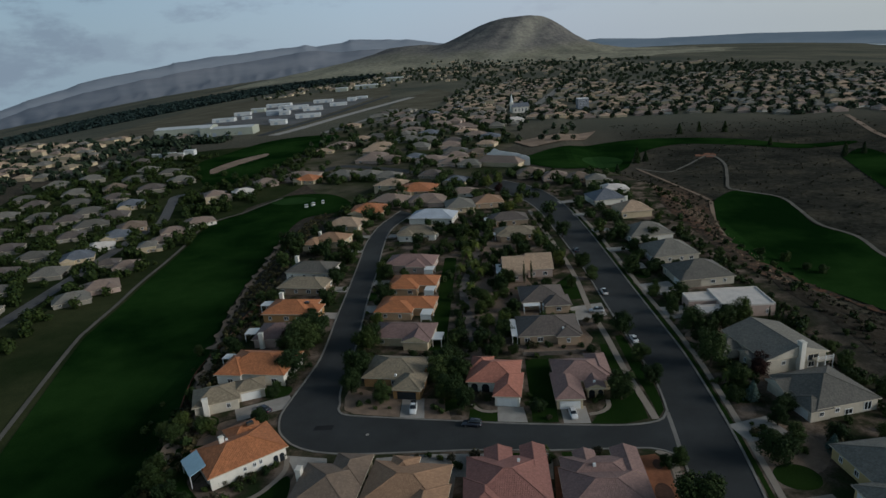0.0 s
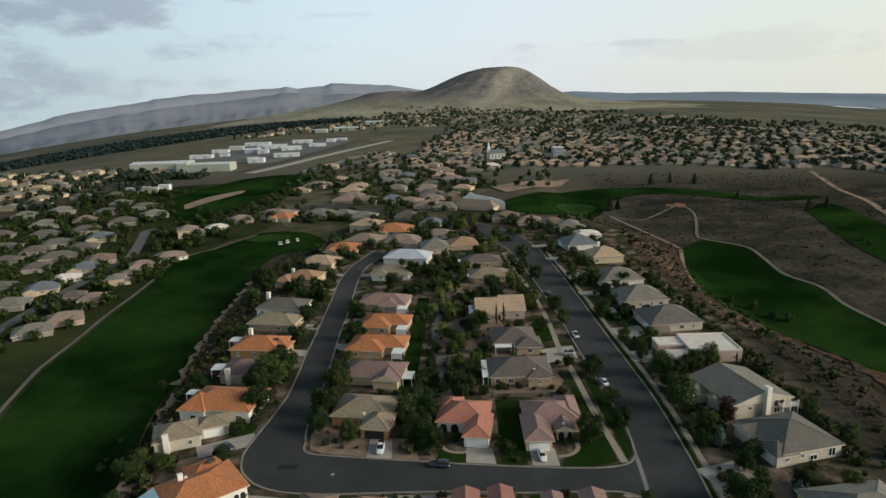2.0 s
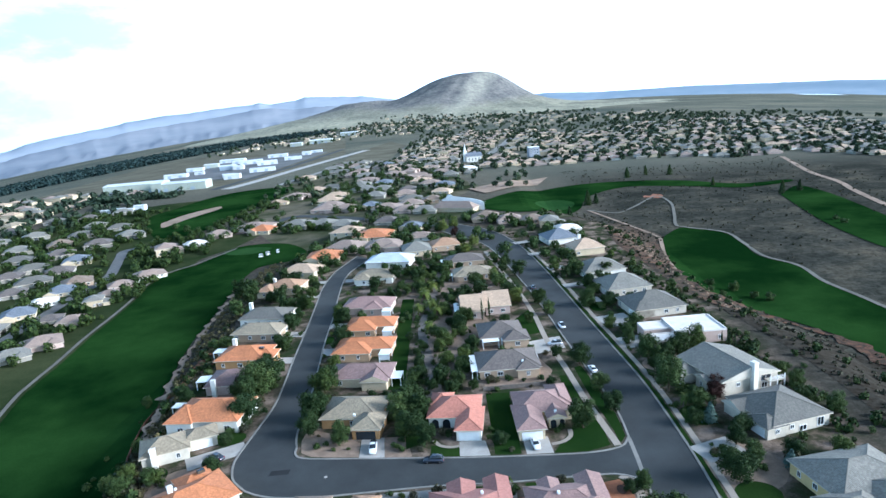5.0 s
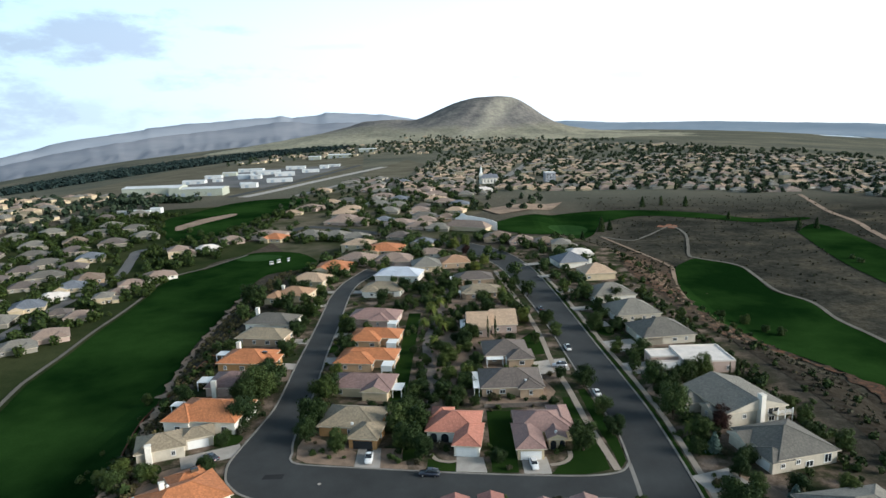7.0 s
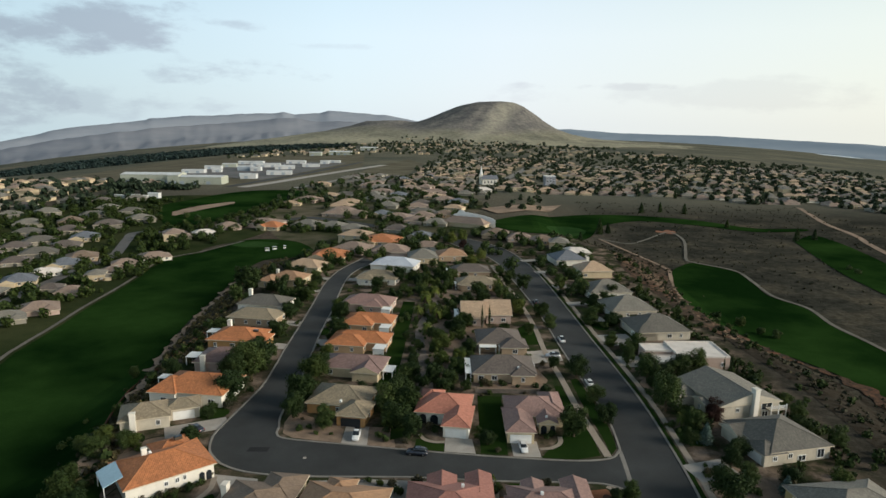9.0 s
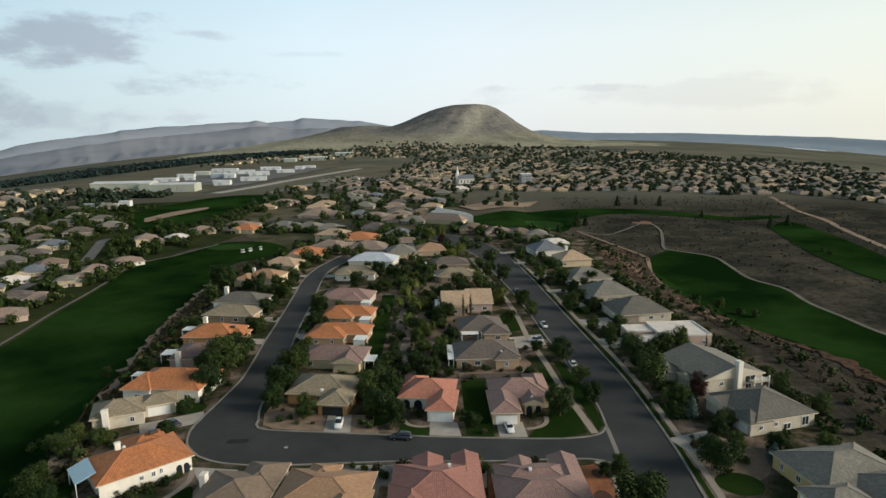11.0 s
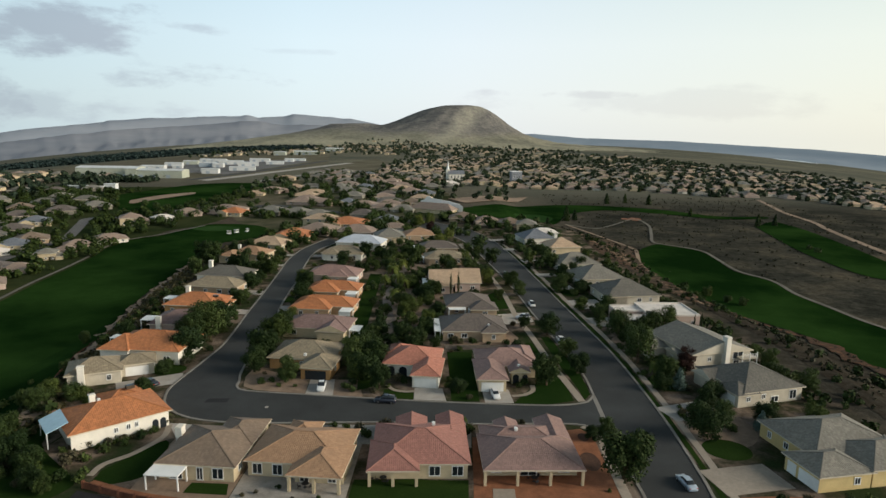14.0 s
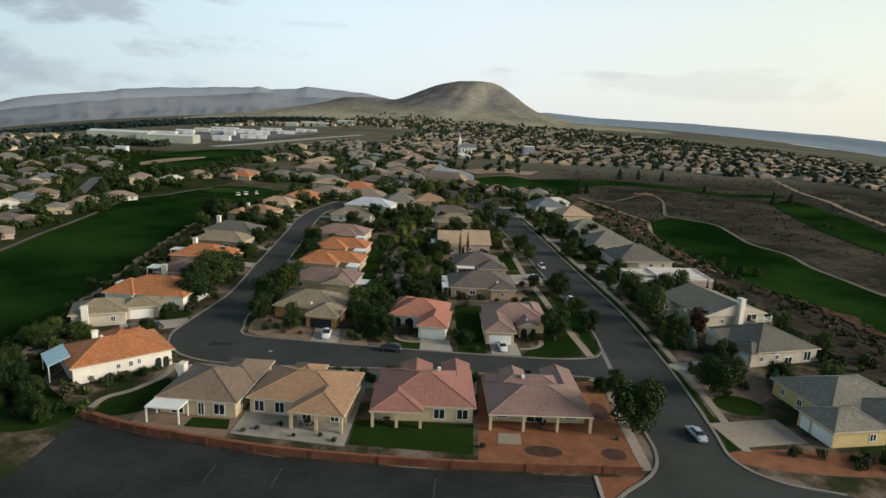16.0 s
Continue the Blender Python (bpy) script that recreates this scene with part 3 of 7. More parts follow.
def hill_material():
    """Dark cinder on the upper cone, pale grass below, and one pale gravel run down the front."""
    m, t, b = nodes_of("hill_grass_and_cinder")
    pos = t.nodes.new("ShaderNodeNewGeometry").outputs["Position"]
    n1, n2, n3 = noise_node(t, pos, 0.0045, 7, 0.6), noise_node(t, pos, 0.06, 5, 0.7), noise_node(t, pos, 0.018, 6, 0.65)
    sep = t.nodes.new("ShaderNodeSeparateXYZ")
    t.links.new(pos, sep.inputs[0])

    def mth(op, a, b_, c=0.0):
        n = t.nodes.new("ShaderNodeMath")
        n.operation = op
        for sock, v in zip(n.inputs, (a, b_, c)):
            if isinstance(v, (int, float)):
                sock.default_value = v
            else:
                t.links.new(v, sock)
        return n.outputs[0]
    grass = ramp(t, n1.outputs["Fac"], [(0.38, (0.195, 0.19, 0.148)), (0.5, (0.27, 0.258, 0.192)), (0.62, (0.35, 0.33, 0.242))])
    cinder = ramp(t, n3.outputs["Fac"], [(0.35, (0.115, 0.113, 0.113)), (0.65, (0.2, 0.19, 0.172))])
    up = mth("MULTIPLY_ADD", n1.outputs["Fac"], 160.0, sep.outputs[2])
    k = ramp(t, mth("MULTIPLY", up, 0.004), [(0.42, (0.0,) * 3), (0.62, (1.0,) * 3)])
    c1 = blend(t, "MIX", k.outputs[0], grass.outputs[0], cinder.outputs[0])
    across = mth("ADD", mth("MULTIPLY_ADD", sep.outputs[1], -0.35, 3150 * 0.35 - 170), mth("MULTIPLY_ADD", n3.outputs["Fac"], 90.0, -45.0))
    gap = mth("ABSOLUTE", mth("SUBTRACT", mth("ADD", sep.outputs[0], across), -70.0), 0.0)
    run = ramp(t, mth("MULTIPLY", gap, 0.01), [(0.15, (0.55,) * 3), (0.6, (0.0,) * 3)])
    c1 = blend(t, "MIX", run.outputs[0], c1.outputs[2], (0.34, 0.325, 0.26))
    c2 = ramp(t, n2.outputs["Fac"], [(0.35, (0.74, 0.74, 0.76)), (0.62, (1.15, 1.15, 1.12))])
    out = blend(t, "MULTIPLY", 1.0, c1.outputs[2], c2.outputs[0])
    t.links.new(out.outputs[2], b.inputs["Base Color"])
    b.inputs["Roughness"].default_value = 0.95
    b.inputs["Specular IOR Level"].default_value = 0.0
    bump(t, b, n2.outputs["Fac"], 0.5, 4.0)
    return m


relief("hill", -1500, 1700, 2300, 3900, 170, 90, hill_height, hill_material(), "round cinder hill with dry grass slopes", "hill")


# far rock: blue-grey distance haze is put into the base colours
def hazed_ridge_material(name, a, c):
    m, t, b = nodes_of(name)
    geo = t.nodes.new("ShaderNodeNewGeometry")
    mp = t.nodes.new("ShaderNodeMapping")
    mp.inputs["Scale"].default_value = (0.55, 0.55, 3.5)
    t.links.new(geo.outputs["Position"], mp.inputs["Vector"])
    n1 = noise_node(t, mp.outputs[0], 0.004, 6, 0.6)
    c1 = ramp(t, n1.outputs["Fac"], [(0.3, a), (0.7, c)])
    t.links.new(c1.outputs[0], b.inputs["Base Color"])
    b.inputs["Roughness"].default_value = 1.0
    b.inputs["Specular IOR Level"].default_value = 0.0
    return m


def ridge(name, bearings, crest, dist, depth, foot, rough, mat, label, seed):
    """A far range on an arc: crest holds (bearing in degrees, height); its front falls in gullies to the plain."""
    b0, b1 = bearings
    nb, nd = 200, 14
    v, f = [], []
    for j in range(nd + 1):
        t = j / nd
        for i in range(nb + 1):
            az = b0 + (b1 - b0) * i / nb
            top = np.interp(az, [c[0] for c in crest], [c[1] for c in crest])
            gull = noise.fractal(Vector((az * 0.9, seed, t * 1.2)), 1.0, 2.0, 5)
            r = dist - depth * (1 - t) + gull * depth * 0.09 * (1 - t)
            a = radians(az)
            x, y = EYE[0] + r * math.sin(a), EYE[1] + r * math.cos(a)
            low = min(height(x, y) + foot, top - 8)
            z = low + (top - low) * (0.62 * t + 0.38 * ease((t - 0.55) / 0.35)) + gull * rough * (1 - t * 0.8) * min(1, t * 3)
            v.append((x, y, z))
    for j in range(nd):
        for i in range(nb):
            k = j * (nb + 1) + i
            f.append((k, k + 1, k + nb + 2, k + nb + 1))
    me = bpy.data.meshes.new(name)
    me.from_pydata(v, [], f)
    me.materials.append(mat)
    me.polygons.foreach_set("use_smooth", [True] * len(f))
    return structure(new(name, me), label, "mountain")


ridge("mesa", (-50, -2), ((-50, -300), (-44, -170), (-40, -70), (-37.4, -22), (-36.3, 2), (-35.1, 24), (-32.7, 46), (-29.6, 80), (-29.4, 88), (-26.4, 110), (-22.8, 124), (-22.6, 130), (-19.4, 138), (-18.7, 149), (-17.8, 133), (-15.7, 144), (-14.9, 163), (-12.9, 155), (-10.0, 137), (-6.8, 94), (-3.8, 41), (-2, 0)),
      4650, 500, -8, 18, hazed_ridge_material("mesa_rock_hazed", (0.23, 0.262, 0.31), (0.3, 0.325, 0.367)), "long flat-topped sandstone mesa in the distance", 1.7)
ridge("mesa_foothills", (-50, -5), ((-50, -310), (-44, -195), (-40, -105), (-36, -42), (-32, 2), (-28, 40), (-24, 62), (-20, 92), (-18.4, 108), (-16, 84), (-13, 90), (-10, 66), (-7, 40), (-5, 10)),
      4350, 700, -8, 24, hazed_ridge_material("foothill_rock_hazed", (0.19, 0.212, 0.25), (0.29, 0.3, 0.328)), "eroded foothills below the mesa, tinted blue-grey with haze", 5.2)
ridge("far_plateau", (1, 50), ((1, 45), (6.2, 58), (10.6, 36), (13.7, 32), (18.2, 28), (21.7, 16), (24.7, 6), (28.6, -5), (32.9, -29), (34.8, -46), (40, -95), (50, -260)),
      4600, 500, -6, 8, hazed_ridge_material("plateau_rock_hazed", (0.2, 0.255, 0.31), (0.28, 0.325, 0.375)), "low far plateau along the horizon", 9.1)


# ---- roads, kerbs, paths, turf ----
W_LEFT = [(-44.8, -14.2), (-47, -12.2), (-49.3, -9.6), (-50.9, -6), (-51.9, -1.7), (-51.8, 5), (-51.3, 14), (-51, 27), (-52.6, 42), (-54.4, 55.5), (-57, 79), (-59.6, 101), (-62, 120), (-64.3, 138), (-65, 156), (-64, 172), (-59, 198)]
W_RIGHT = [(-38.2, 3), (-39.6, 8), (-40.6, 16), (-42, 32), (-45.2, 56), (-46.7, 66), (-48.4, 80), (-50.3, 98), (-53, 118), (-55.2, 135), (-56.8, 152), (-56, 168), (-51, 190)]
N_KERB = [(-38.2, 3), (-37.6, 0), (-34.5, -2), (-21.5, -3), (-9, -3.8), (4, -4.5), (18, -4.8), (31, -4.6), (38.5, -2.6), (41.2, 1.5)]
S_KERB = [(-44.8, -14.2), (-40.9, -16), (-36, -17), (-28, -17.2), (-12.7, -15.8), (-1.8, -14.9), (14.7, -14.5), (31, -13.2), (36.6, -13.6), (40.6, -16)]
E_LEFT = [(41.2, 1.5), (41.2, 13), (39.5, 29), (37.4, 44), (34.4, 67), (31, 96), (26.6, 126), (21, 158), (13.9, 194), (4.8, 218), (-8.9, 238), (-20, 258)]
E_RIGHT = [(65, -48.4), (57, -46.2), (52.6, -41), (52.8, -32), (53.3, -14), (53, 4), (51.8, 27), (49.5, 48), (45.5, 80), (41, 118), (37, 150), (30.5, 192), (20.5, 229), (9, 250), (-6, 268)]
SW_KERB = [(40.6, -16), (41, -31), (41.2, -40), (39.1, -46.2), (33.3, -52.4), (28, -60)]


def road(name, outline, label, lift=0.03):
    return sheet(name, outline, M_asphalt, lift, label, "road")


road("road_cross", smooth_line(N_KERB, 5) + [(40.8, -7)] + smooth_line(S_KERB, 5)[::-1] + smooth_line(W_LEFT[:5], 5)[1:], "grey asphalt cross street with a pale gutter")
road("road_west", smooth_line(W_LEFT[3:], 5) + smooth_line(W_RIGHT, 5)[::-1] + [(-37.8, 0.6), (-39, -4)], "narrow grey asphalt street curving between houses", 0.036)
road("road_east", smooth_line(E_LEFT, 5) + smooth_line(E_RIGHT, 5)[::-1] + [(70, -50), (70, -62), (28, -62)] + smooth_line(SW_KERB, 5)[::-1], "wide dark asphalt street curving between houses")
for i, (line, side) in enumerate(((W_LEFT, 1), (W_RIGHT, 1), (N_KERB, 1), (S_KERB, 1), (E_LEFT, 1), (E_RIGHT, 1), (SW_KERB, 1))):
    ribbon("kerb_%d" % (i + 1), line, 0.5, M_kerb, 0.15, "pale concrete kerb and gutter", "kerb", 0.4)

ribbon("pavement_east", [(38, -2), (36.6, 7), (34.2, 22), (32, 41), (29, 62), (26.8, 90), (22.5, 122), (17.5, 150), (10.5, 190)], 1.7, M_path, 0.06, "pale concrete pavement beside a grass strip", "pavement", 0.2)
ribbon("pavement_corner", [(36, -13.8), (38.4, -17), (38.3, -29), (38.6, -45.5)], 1.7, M_path, 0.06, "pale concrete pavement round a corner yard", "pavement", 0.2)
ribbon("verge_east", [(54.0, -38), (54.2, -20), (53.9, 0), (52.7, 27), (50.5, 48), (46.5, 80), (42, 118), (38, 150), (31.5, 192)], 1.0, M_lawn, 0.05, "narrow green verge beside the street", "lawn", 0)
ribbon("pavement_opposite", [(55.8, -38), (56, -20), (55.6, 0), (54.4, 27), (52.2, 48), (48.2, 80), (43.8, 118), (39.8, 150), (33.2, 192)], 1.4, M_path, 0.06, "pale concrete pavement along the street", "pavement", 0.2)
ribbon("path_garden", [(-48.6, -37.7), (-48.3, -34), (-45.2, -30.1), (-43, -23.9), (-44, -19)], 1.1, M_path, 0.07, "pale curved concrete garden path", "path", 0.2)
ribbon("path_golf_east", [(86, 322), (103, 305), (119, 323), (145, 362), (147, 330), (136, 284), (128, 254), (131, 245), (146.6, 226), (146.5, 200), (145, 172), (152, 152), (150.5, 128), (153, 108), (156, 86), (168, 50)], 1.9, M_cart, 0.42, "pale cart path winding over dry ground", "path", 0, 8)
ribbon("path_golf_edge", [(86, 322), (93, 294), (101, 262), (109, 227), (107, 210), (99.5, 176), (92, 128)], 2.0, M_dirt, 0.38, "pale dirt track beside the fairway", "path", 0, 8)
ribbon("path_golf_west", [(-120, -30), (-146.2, 45.0), (-150.6, 62.2), (-153.9, 82.4), (-159.1, 108.7), (-163.1, 136.8), (-167.7, 162.6), (-172.8, 183.4), (-174.6, 202.6), (-170.2, 214.3), (-163.1, 225.1), (-150, 258)], 1.5, M_cart, 0.42, "pale cart path along a fairway", "path", 0, 8)
ribbon("track_dirt", [(330, 560), (319, 518), (296.5, 434), (288, 374), (275, 327), (260, 259), (250, 200)], 4.5, M_dirt, 0.25, "pale dirt track over the scrub", "path", 0, 8)
ribbon("bank_dirt", [(-72, -22), (-76, -4), (-80.5, 10), (-86, 30), (-92, 46), (-97.5, 64), (-103.5, 90), (-107, 112), (-109, 130), (-112, 153), (-117, 178)], 2.6, M_dirt, 0.36, "bare pale dirt edge of the fairway", "bank", 0, 14, 2.6)
ribbon("bank_red", [(-86.5, 46), (-87.4, 53), (-88, 62), (-87, 72)], 2.6, M_red, 0.3, "bare red dirt bank behind the houses", "bank", 0, 8)
sheet("slope_near", smooth_line([(96, -60), (100, 10), (98, 50), (93, 84), (104, 92), (113, 80), (126, 56), (150, 4), (190, -20), (190, -60), (96, -60)], 4)[:-1], M_brown, 0.06, "dark brown bare slope below the houses", "slope", 5)
ribbon("bank_rocks", [(146, 8), (129, 42), (124.5, 66), (110, 92), (96, 106), (91.5, 128), (97, 174), (104, 208)], 3.4, M_slope, 0.34, "strip of reddish rocks along the fairway", "bank", 0, 14, 1.8)
slope = [(104, 84), (97, 104), (91, 128), (96, 176), (103, 208), (112, 228), (101, 262), (88, 268), (78, 200), (82, 150), (86, 112), (92, 88)]
sheet("slope_east", smooth_line(slope + slope[:1], 4)[:-1], M_slope, 0.08, "eroded reddish tan slope above the fairway", "slope", 5)
ribbon("road_ridge", [(-12, 262), (-32, 279), (-55, 298), (-80, 325), (-110, 342), (-138, 352), (-148, 330), (-146, 302)], 9.0, M_asphalt, 0.3, "grey street bending among the further houses", "road", 0, 8)
ribbon("road_far_west", [(-188, 40), (-196.9, 108.9), (-199.9, 130.6), (-203.4, 155.9), (-206.9, 184.9), (-208.6, 209.4), (-215.9, 229.2), (-226.5, 254.4), (-232.1, 275.8), (-200, 285), (-172, 312), (-150, 330)], 6.5, M_yard, 0.25, "grey street through the far houses", "road", 0, 8)
ribbon("runway", [(-284, 582), (-271, 645), (-258, 735), (-240, 836), (-219, 940), (-198, 1045)], 15, M_concrete, 0.3, "pale straight concrete runway", "road")
ribbon("road_sheds", [(-302, 585), (-295, 656), (-285, 734), (-276, 829), (-266, 990), (-258, 1123)], 11, M_asphalt, 0.3, "dark asphalt road beside the runway", "road")
ribbon("taxiway", [(-222, 580), (-203, 690), (-184, 830)], 9, M_kerb, 0.3, "pale taxiway over dry ground", "road")
ribbon("road_far_north", [(14, 735), (25, 786), (46, 917), (68, 1072), (95, 1242)], 11, M_kerb, 0.3, "straight street through the far houses", "road")

FAIR_W = [(-116, -30), (-144.0, 45.0), (-148.4, 62.2), (-151.7, 82.4), (-156.9, 108.7), (-160.9, 136.8), (-165.5, 162.6), (-170.6, 183.4), (-172.4, 202.6), (-168.0, 214.3), (-160.9, 225.1), (-150, 262), (-117, 262), (-94, 226), (-119, 208), (-116, 162), (-110, 122), (-107, 96), (-100, 66), (-94, 46), (-88, 28), (-83, 8), (-79, -6), (-75, -24), (-76, -40)]
FAIR_E = [(115, 229), (130, 245), (146, 226), (146, 200), (143, 172), (151.5, 152), (149.5, 128), (152, 108), (155, 88), (166, 40), (150, 10), (129, 46), (126, 68), (111, 95), (97, 108), (93, 128), (99, 176), (106, 210)]
FAIR_N = [(0, 340), (14, 372), (38, 412), (93, 453), (145, 456), (189, 434), (222, 396), (262, 400), (255, 385), (215, 376), (180, 402), (137, 421), (98, 384), (80, 325), (56, 298), (30, 300)]
FAIR_NE = [(226, 333), (254, 366), (256, 322), (240, 219), (225, 160), (205, 165), (203, 202), (209, 252)]
FAIR_NW = [(-226, 301), (-258, 350), (-283, 405), (-281, 436), (-271, 517), (-242, 555), (-196, 552), (-189, 485), (-194, 411), (-193, 351), (-206, 307)]
for nm, o in (("fairway_west", FAIR_W), ("fairway_east", FAIR_E), ("fairway_north", FAIR_N), ("fairway_northeast", FAIR_NE), ("fairway_northwest", FAIR_NW)):
    sheet(nm, smooth_line(o + o[:1], 5)[:-1], M_fair, 0.3, "dark green mown golf fairway", "fairway", 5)
sheet("garden_ground", smooth_line([(-68, 198), (-96, 215), (-150, 300), (-185, 345), (-190, 430), (-220, 560), (-120, 640), (-20, 560), (0, 450), (-20, 370), (18, 300), (62, 282), (64, 266), (14, 268), (-6, 284), (-30, 284), (-40, 262), (-32, 250), (-24, 232), (-30, 216), (-68, 198)], 4)[:-1], M_gardens, 0.12, "pale gravel and soil between the further houses", "ground", 5)
sheet("rough_west", smooth_line([(-100, -58), (-128, 40), (-142, 90), (-150, 130), (-156, 180), (-160, 210), (-165, 236), (-152, 264), (-150, 300), (-190, 300), (-222, 330), (-236, 480), (-330, 470), (-380, 330), (-330, 180), (-280, 70), (-230, -58), (-100, -58)], 4)[:-1], M_rough, 0.12, "olive rough grass between the western houses", "ground", 5)
for nm, cx, cy, rx, ry in (("putting_green_1", 66, 352, 15, 24), ("putting_green_2", -139, 249, 14, 9)):
    sheet(nm, [(cx + rx * math.cos(a) * (1 + 0.12 * math.sin(2 * a)), cy + ry * math.sin(a)) for a in np.linspace(0, 2 * math.pi, 28)[:-1]], M_green, 0.42, "light green putting green", "golf green", 5)
sheet("sand_field_1", [(-2, 448), (79, 522), (64, 468), (14, 414)], M_dirt, 0.9, "bare tan field", "field", 20)
sheet("sand_field_2", smooth_line([(-253, 363), (-250, 403), (-235, 438), (-228, 424), (-236, 383), (-241, 344), (-253, 363)], 4)[:-1], M_dirt, 0.45, "bare tan strip beside a fairway", "field", 10)
sheet("dry_field_1", [(-560, 560), (-260, 640), (-225, 980), (-330, 1500), (-800, 1400)], M_drygrass, 0.15, "dry tan open field", "field", 60)
sheet("dry_field_2", [(-190, 660), (-120, 700), (-130, 1100), (-180, 1250), (-210, 980)], M_drygrass, 0.15, "dry brown open field", "field", 60)


# yards
def yard(name, pts, mat, lift, label, category, n=4, grid=0.0):
    return sheet(name, smooth_line(pts + pts[:1], n)[:-1] if n else pts, mat, lift, label, category, grid)


yard("dirt_bend", [(135, 362), (138, 369), (142, 366), (146, 373), (151, 368), (150, 360), (146, 354), (140, 358)], M_red, 0.3, "bare orange dirt at the bend of the cart path", "dirt")
yard("yard_corner", [(14.2, -45.8), (36, -46.3), (38.2, -44.4), (37.4, -30), (37.2, -18), (35.4, -15), (33.5, -15.5), (14.2, -20)], M_red, 0.016, "red gravel yard", "yard", 0)
for i, (x, y, rx, ry) in enumerate(((24, -42, 2.9, 1.6), (34.6, -41.5, 1.9, 1.7), (34.8, -27.5, 1.8, 3.2), (35.2, -18.5, 1, 1.6))):
    yard("flowerbed_%d" % (i + 1), [(x + rx * math.cos(a), y + ry * math.sin(a)) for a in np.linspace(0, 6.28, 12)[:-1]], M_mulch, 0.026, "oval bed of dark mulch", "flower bed", 3)
yard("lawn_1", [(-5.4, -43.8), (13.4, -44.2), (13.4, -35), (-5.4, -36)], M_lawn, 0.02, "mown green back lawn", "lawn", 0)
yard("yard_grey", [(-23.8, -42.8), (-5.8, -44.4), (-6, -24), (-24, -24)], M_greygravel, 0.016, "grey gravel yard", "yard", 0)
yard("lawn_2", [(-31.5, -41.6), (-24.4, -41.8), (-25.3, -38.6), (-31.3, -38.6)], M_lawn, 0.03, "small green lawn", "lawn", 0)
yard("lawn_3", [(-47.6, -36), (-44.4, -29.6), (-41.8, -25), (-39.6, -30), (-40, -37.6), (-46.6, -40.4)], M_lawn, 0.02, "green side lawn", "lawn")
yard("yard_brown", [(-40, -44.4), (-24, -46), (-24, -22), (-40.5, -24)], M_tangravel, 0.012, "tan gravel yard", "yard", 0)
yard("yard_front", [(-24, -24), (14, -24), (14, -15.4), (-12, -16.6), (-24, -18.4)], M_greygravel, 0.01, "grey gravel front yards", "yard", 0)
yard("lawn_4", [(4.5, -19.5), (9.5, -19.5), (9.8, -15.6), (4.5, -15.6)], M_lawn, 0.02, "small green front lawn", "lawn", 0)
yard("lawn_5", [(16, -17.6), (24, -17.6), (24, -14.6), (16, -15)], M_lawn, 0.02, "small green front lawn", "lawn", 0)
yard("drive_corner_west", [(-40.5, -24), (-33.5, -23.5), (-35, -18.9), (-44.5, -18.2)], M_concrete, 0.024, "pale concrete driveway", "driveway", 0)
yard("yard_mulch", [(-36.4, 0.6), (-37.8, 6), (-37.5, 12), (-28, 7.6), (-22.6, 4), (-21.9, -2.4), (-33.5, -1.3)], M_tangravel, 0.014, "pinkish gravel front yard", "yard", 0)
yard("drive_beige", [(-22.6, 6), (-17, 6), (-15.7, -2.9), (-21.8, -2.6)], M_concrete, 0.03, "pale concrete driveway", "driveway", 0)
yard("yard_mulch_2", [(-17, 6), (-11.4, 6), (-9.2, -3.2), (-15.7, -2.8)], M_tangravel, 0.014, "pinkish gravel strip", "yard", 0)
yard("drive_pink", [(1.6, 2.6), (7.8, 2.6), (8.9, -4), (1.9, -3.8)], M_concrete, 0.03, "pale concrete driveway", "driveway", 0)
yard("lawn_6", [(-5, 1.4), (1.6, 0.2), (1.8, -3.7), (-5, -3.4)], M_lawn, 0.02, "small green front lawn", "lawn", 0)
ribbon("path_pink", [(-4.6, 3.6), (-3, 1.2), (-0.6, 0.3), (1.7, 0.6)], 1.0, M_path, 0.05, "curved white entry path", "path")
yard("drive_rose", [(16.6, 3), (22.6, 3.2), (23.3, -4), (17.2, -4.2)], M_concrete, 0.03, "pale concrete driveway", "driveway", 0)
ribbon("path_rose", [(23.2, -0.4), (26, 0.6), (28, 3), (28.2, 6)], 1.1, M_path, 0.05, "curved pale entry path", "path")
yard("lawn_7", [(23.4, -3.9), (31, -3.9), (36.4, -1.8), (36, 6), (33.4, 22), (31.3, 36), (29.5, 36), (29.6, 8)], M_lawn, 0.018, "green corner lawn", "lawn", 0)
yard("lawn_8", [(38.8, -1.2), (40.6, 2), (40.6, 12), (38.8, 28), (36.6, 42), (34.4, 41), (36, 22), (38.2, 7)], M_lawn, 0.018, "green verge between pavement and kerb", "lawn", 0)
yard("lawn_9", [(8.2, 27), (14.6, 27), (15.6, 4), (16, -3.8), (10, -3.6), (9.2, 10)], M_lawn, 0.018, "green lawn between two houses", "lawn", 0)
yard("lawn_10", [(-14, 24), (-8, 24), (-5.6, 4), (-11, 0)], M_lawn, 0.016, "shaded green lawn under trees", "lawn", 0)
yard("lawn_11", [(-19.8, 32), (-14.8, 32), (-20, 116), (-25, 116)], M_lawn, 0.018, "long green lawn behind houses", "lawn", 0)
yard("wash", [(-8.4, 27), (-4, 27), (-6, 44), (-10.5, 66), (-12, 86), (-10.5, 104), (-10.5, 134), (-9.5, 160), (-13, 160), (-14, 134), (-14, 104), (-15.6, 86), (-13.5, 66), (-9.5, 44)], M_wash, 0.03, "winding grey gravel wash between gardens", "gravel")
yard("lawn_12", [(19.4, 84), (25.6, 95), (29, 70), (23.4, 69)], M_lawn, 0.018, "green front lawn", "lawn", 0)
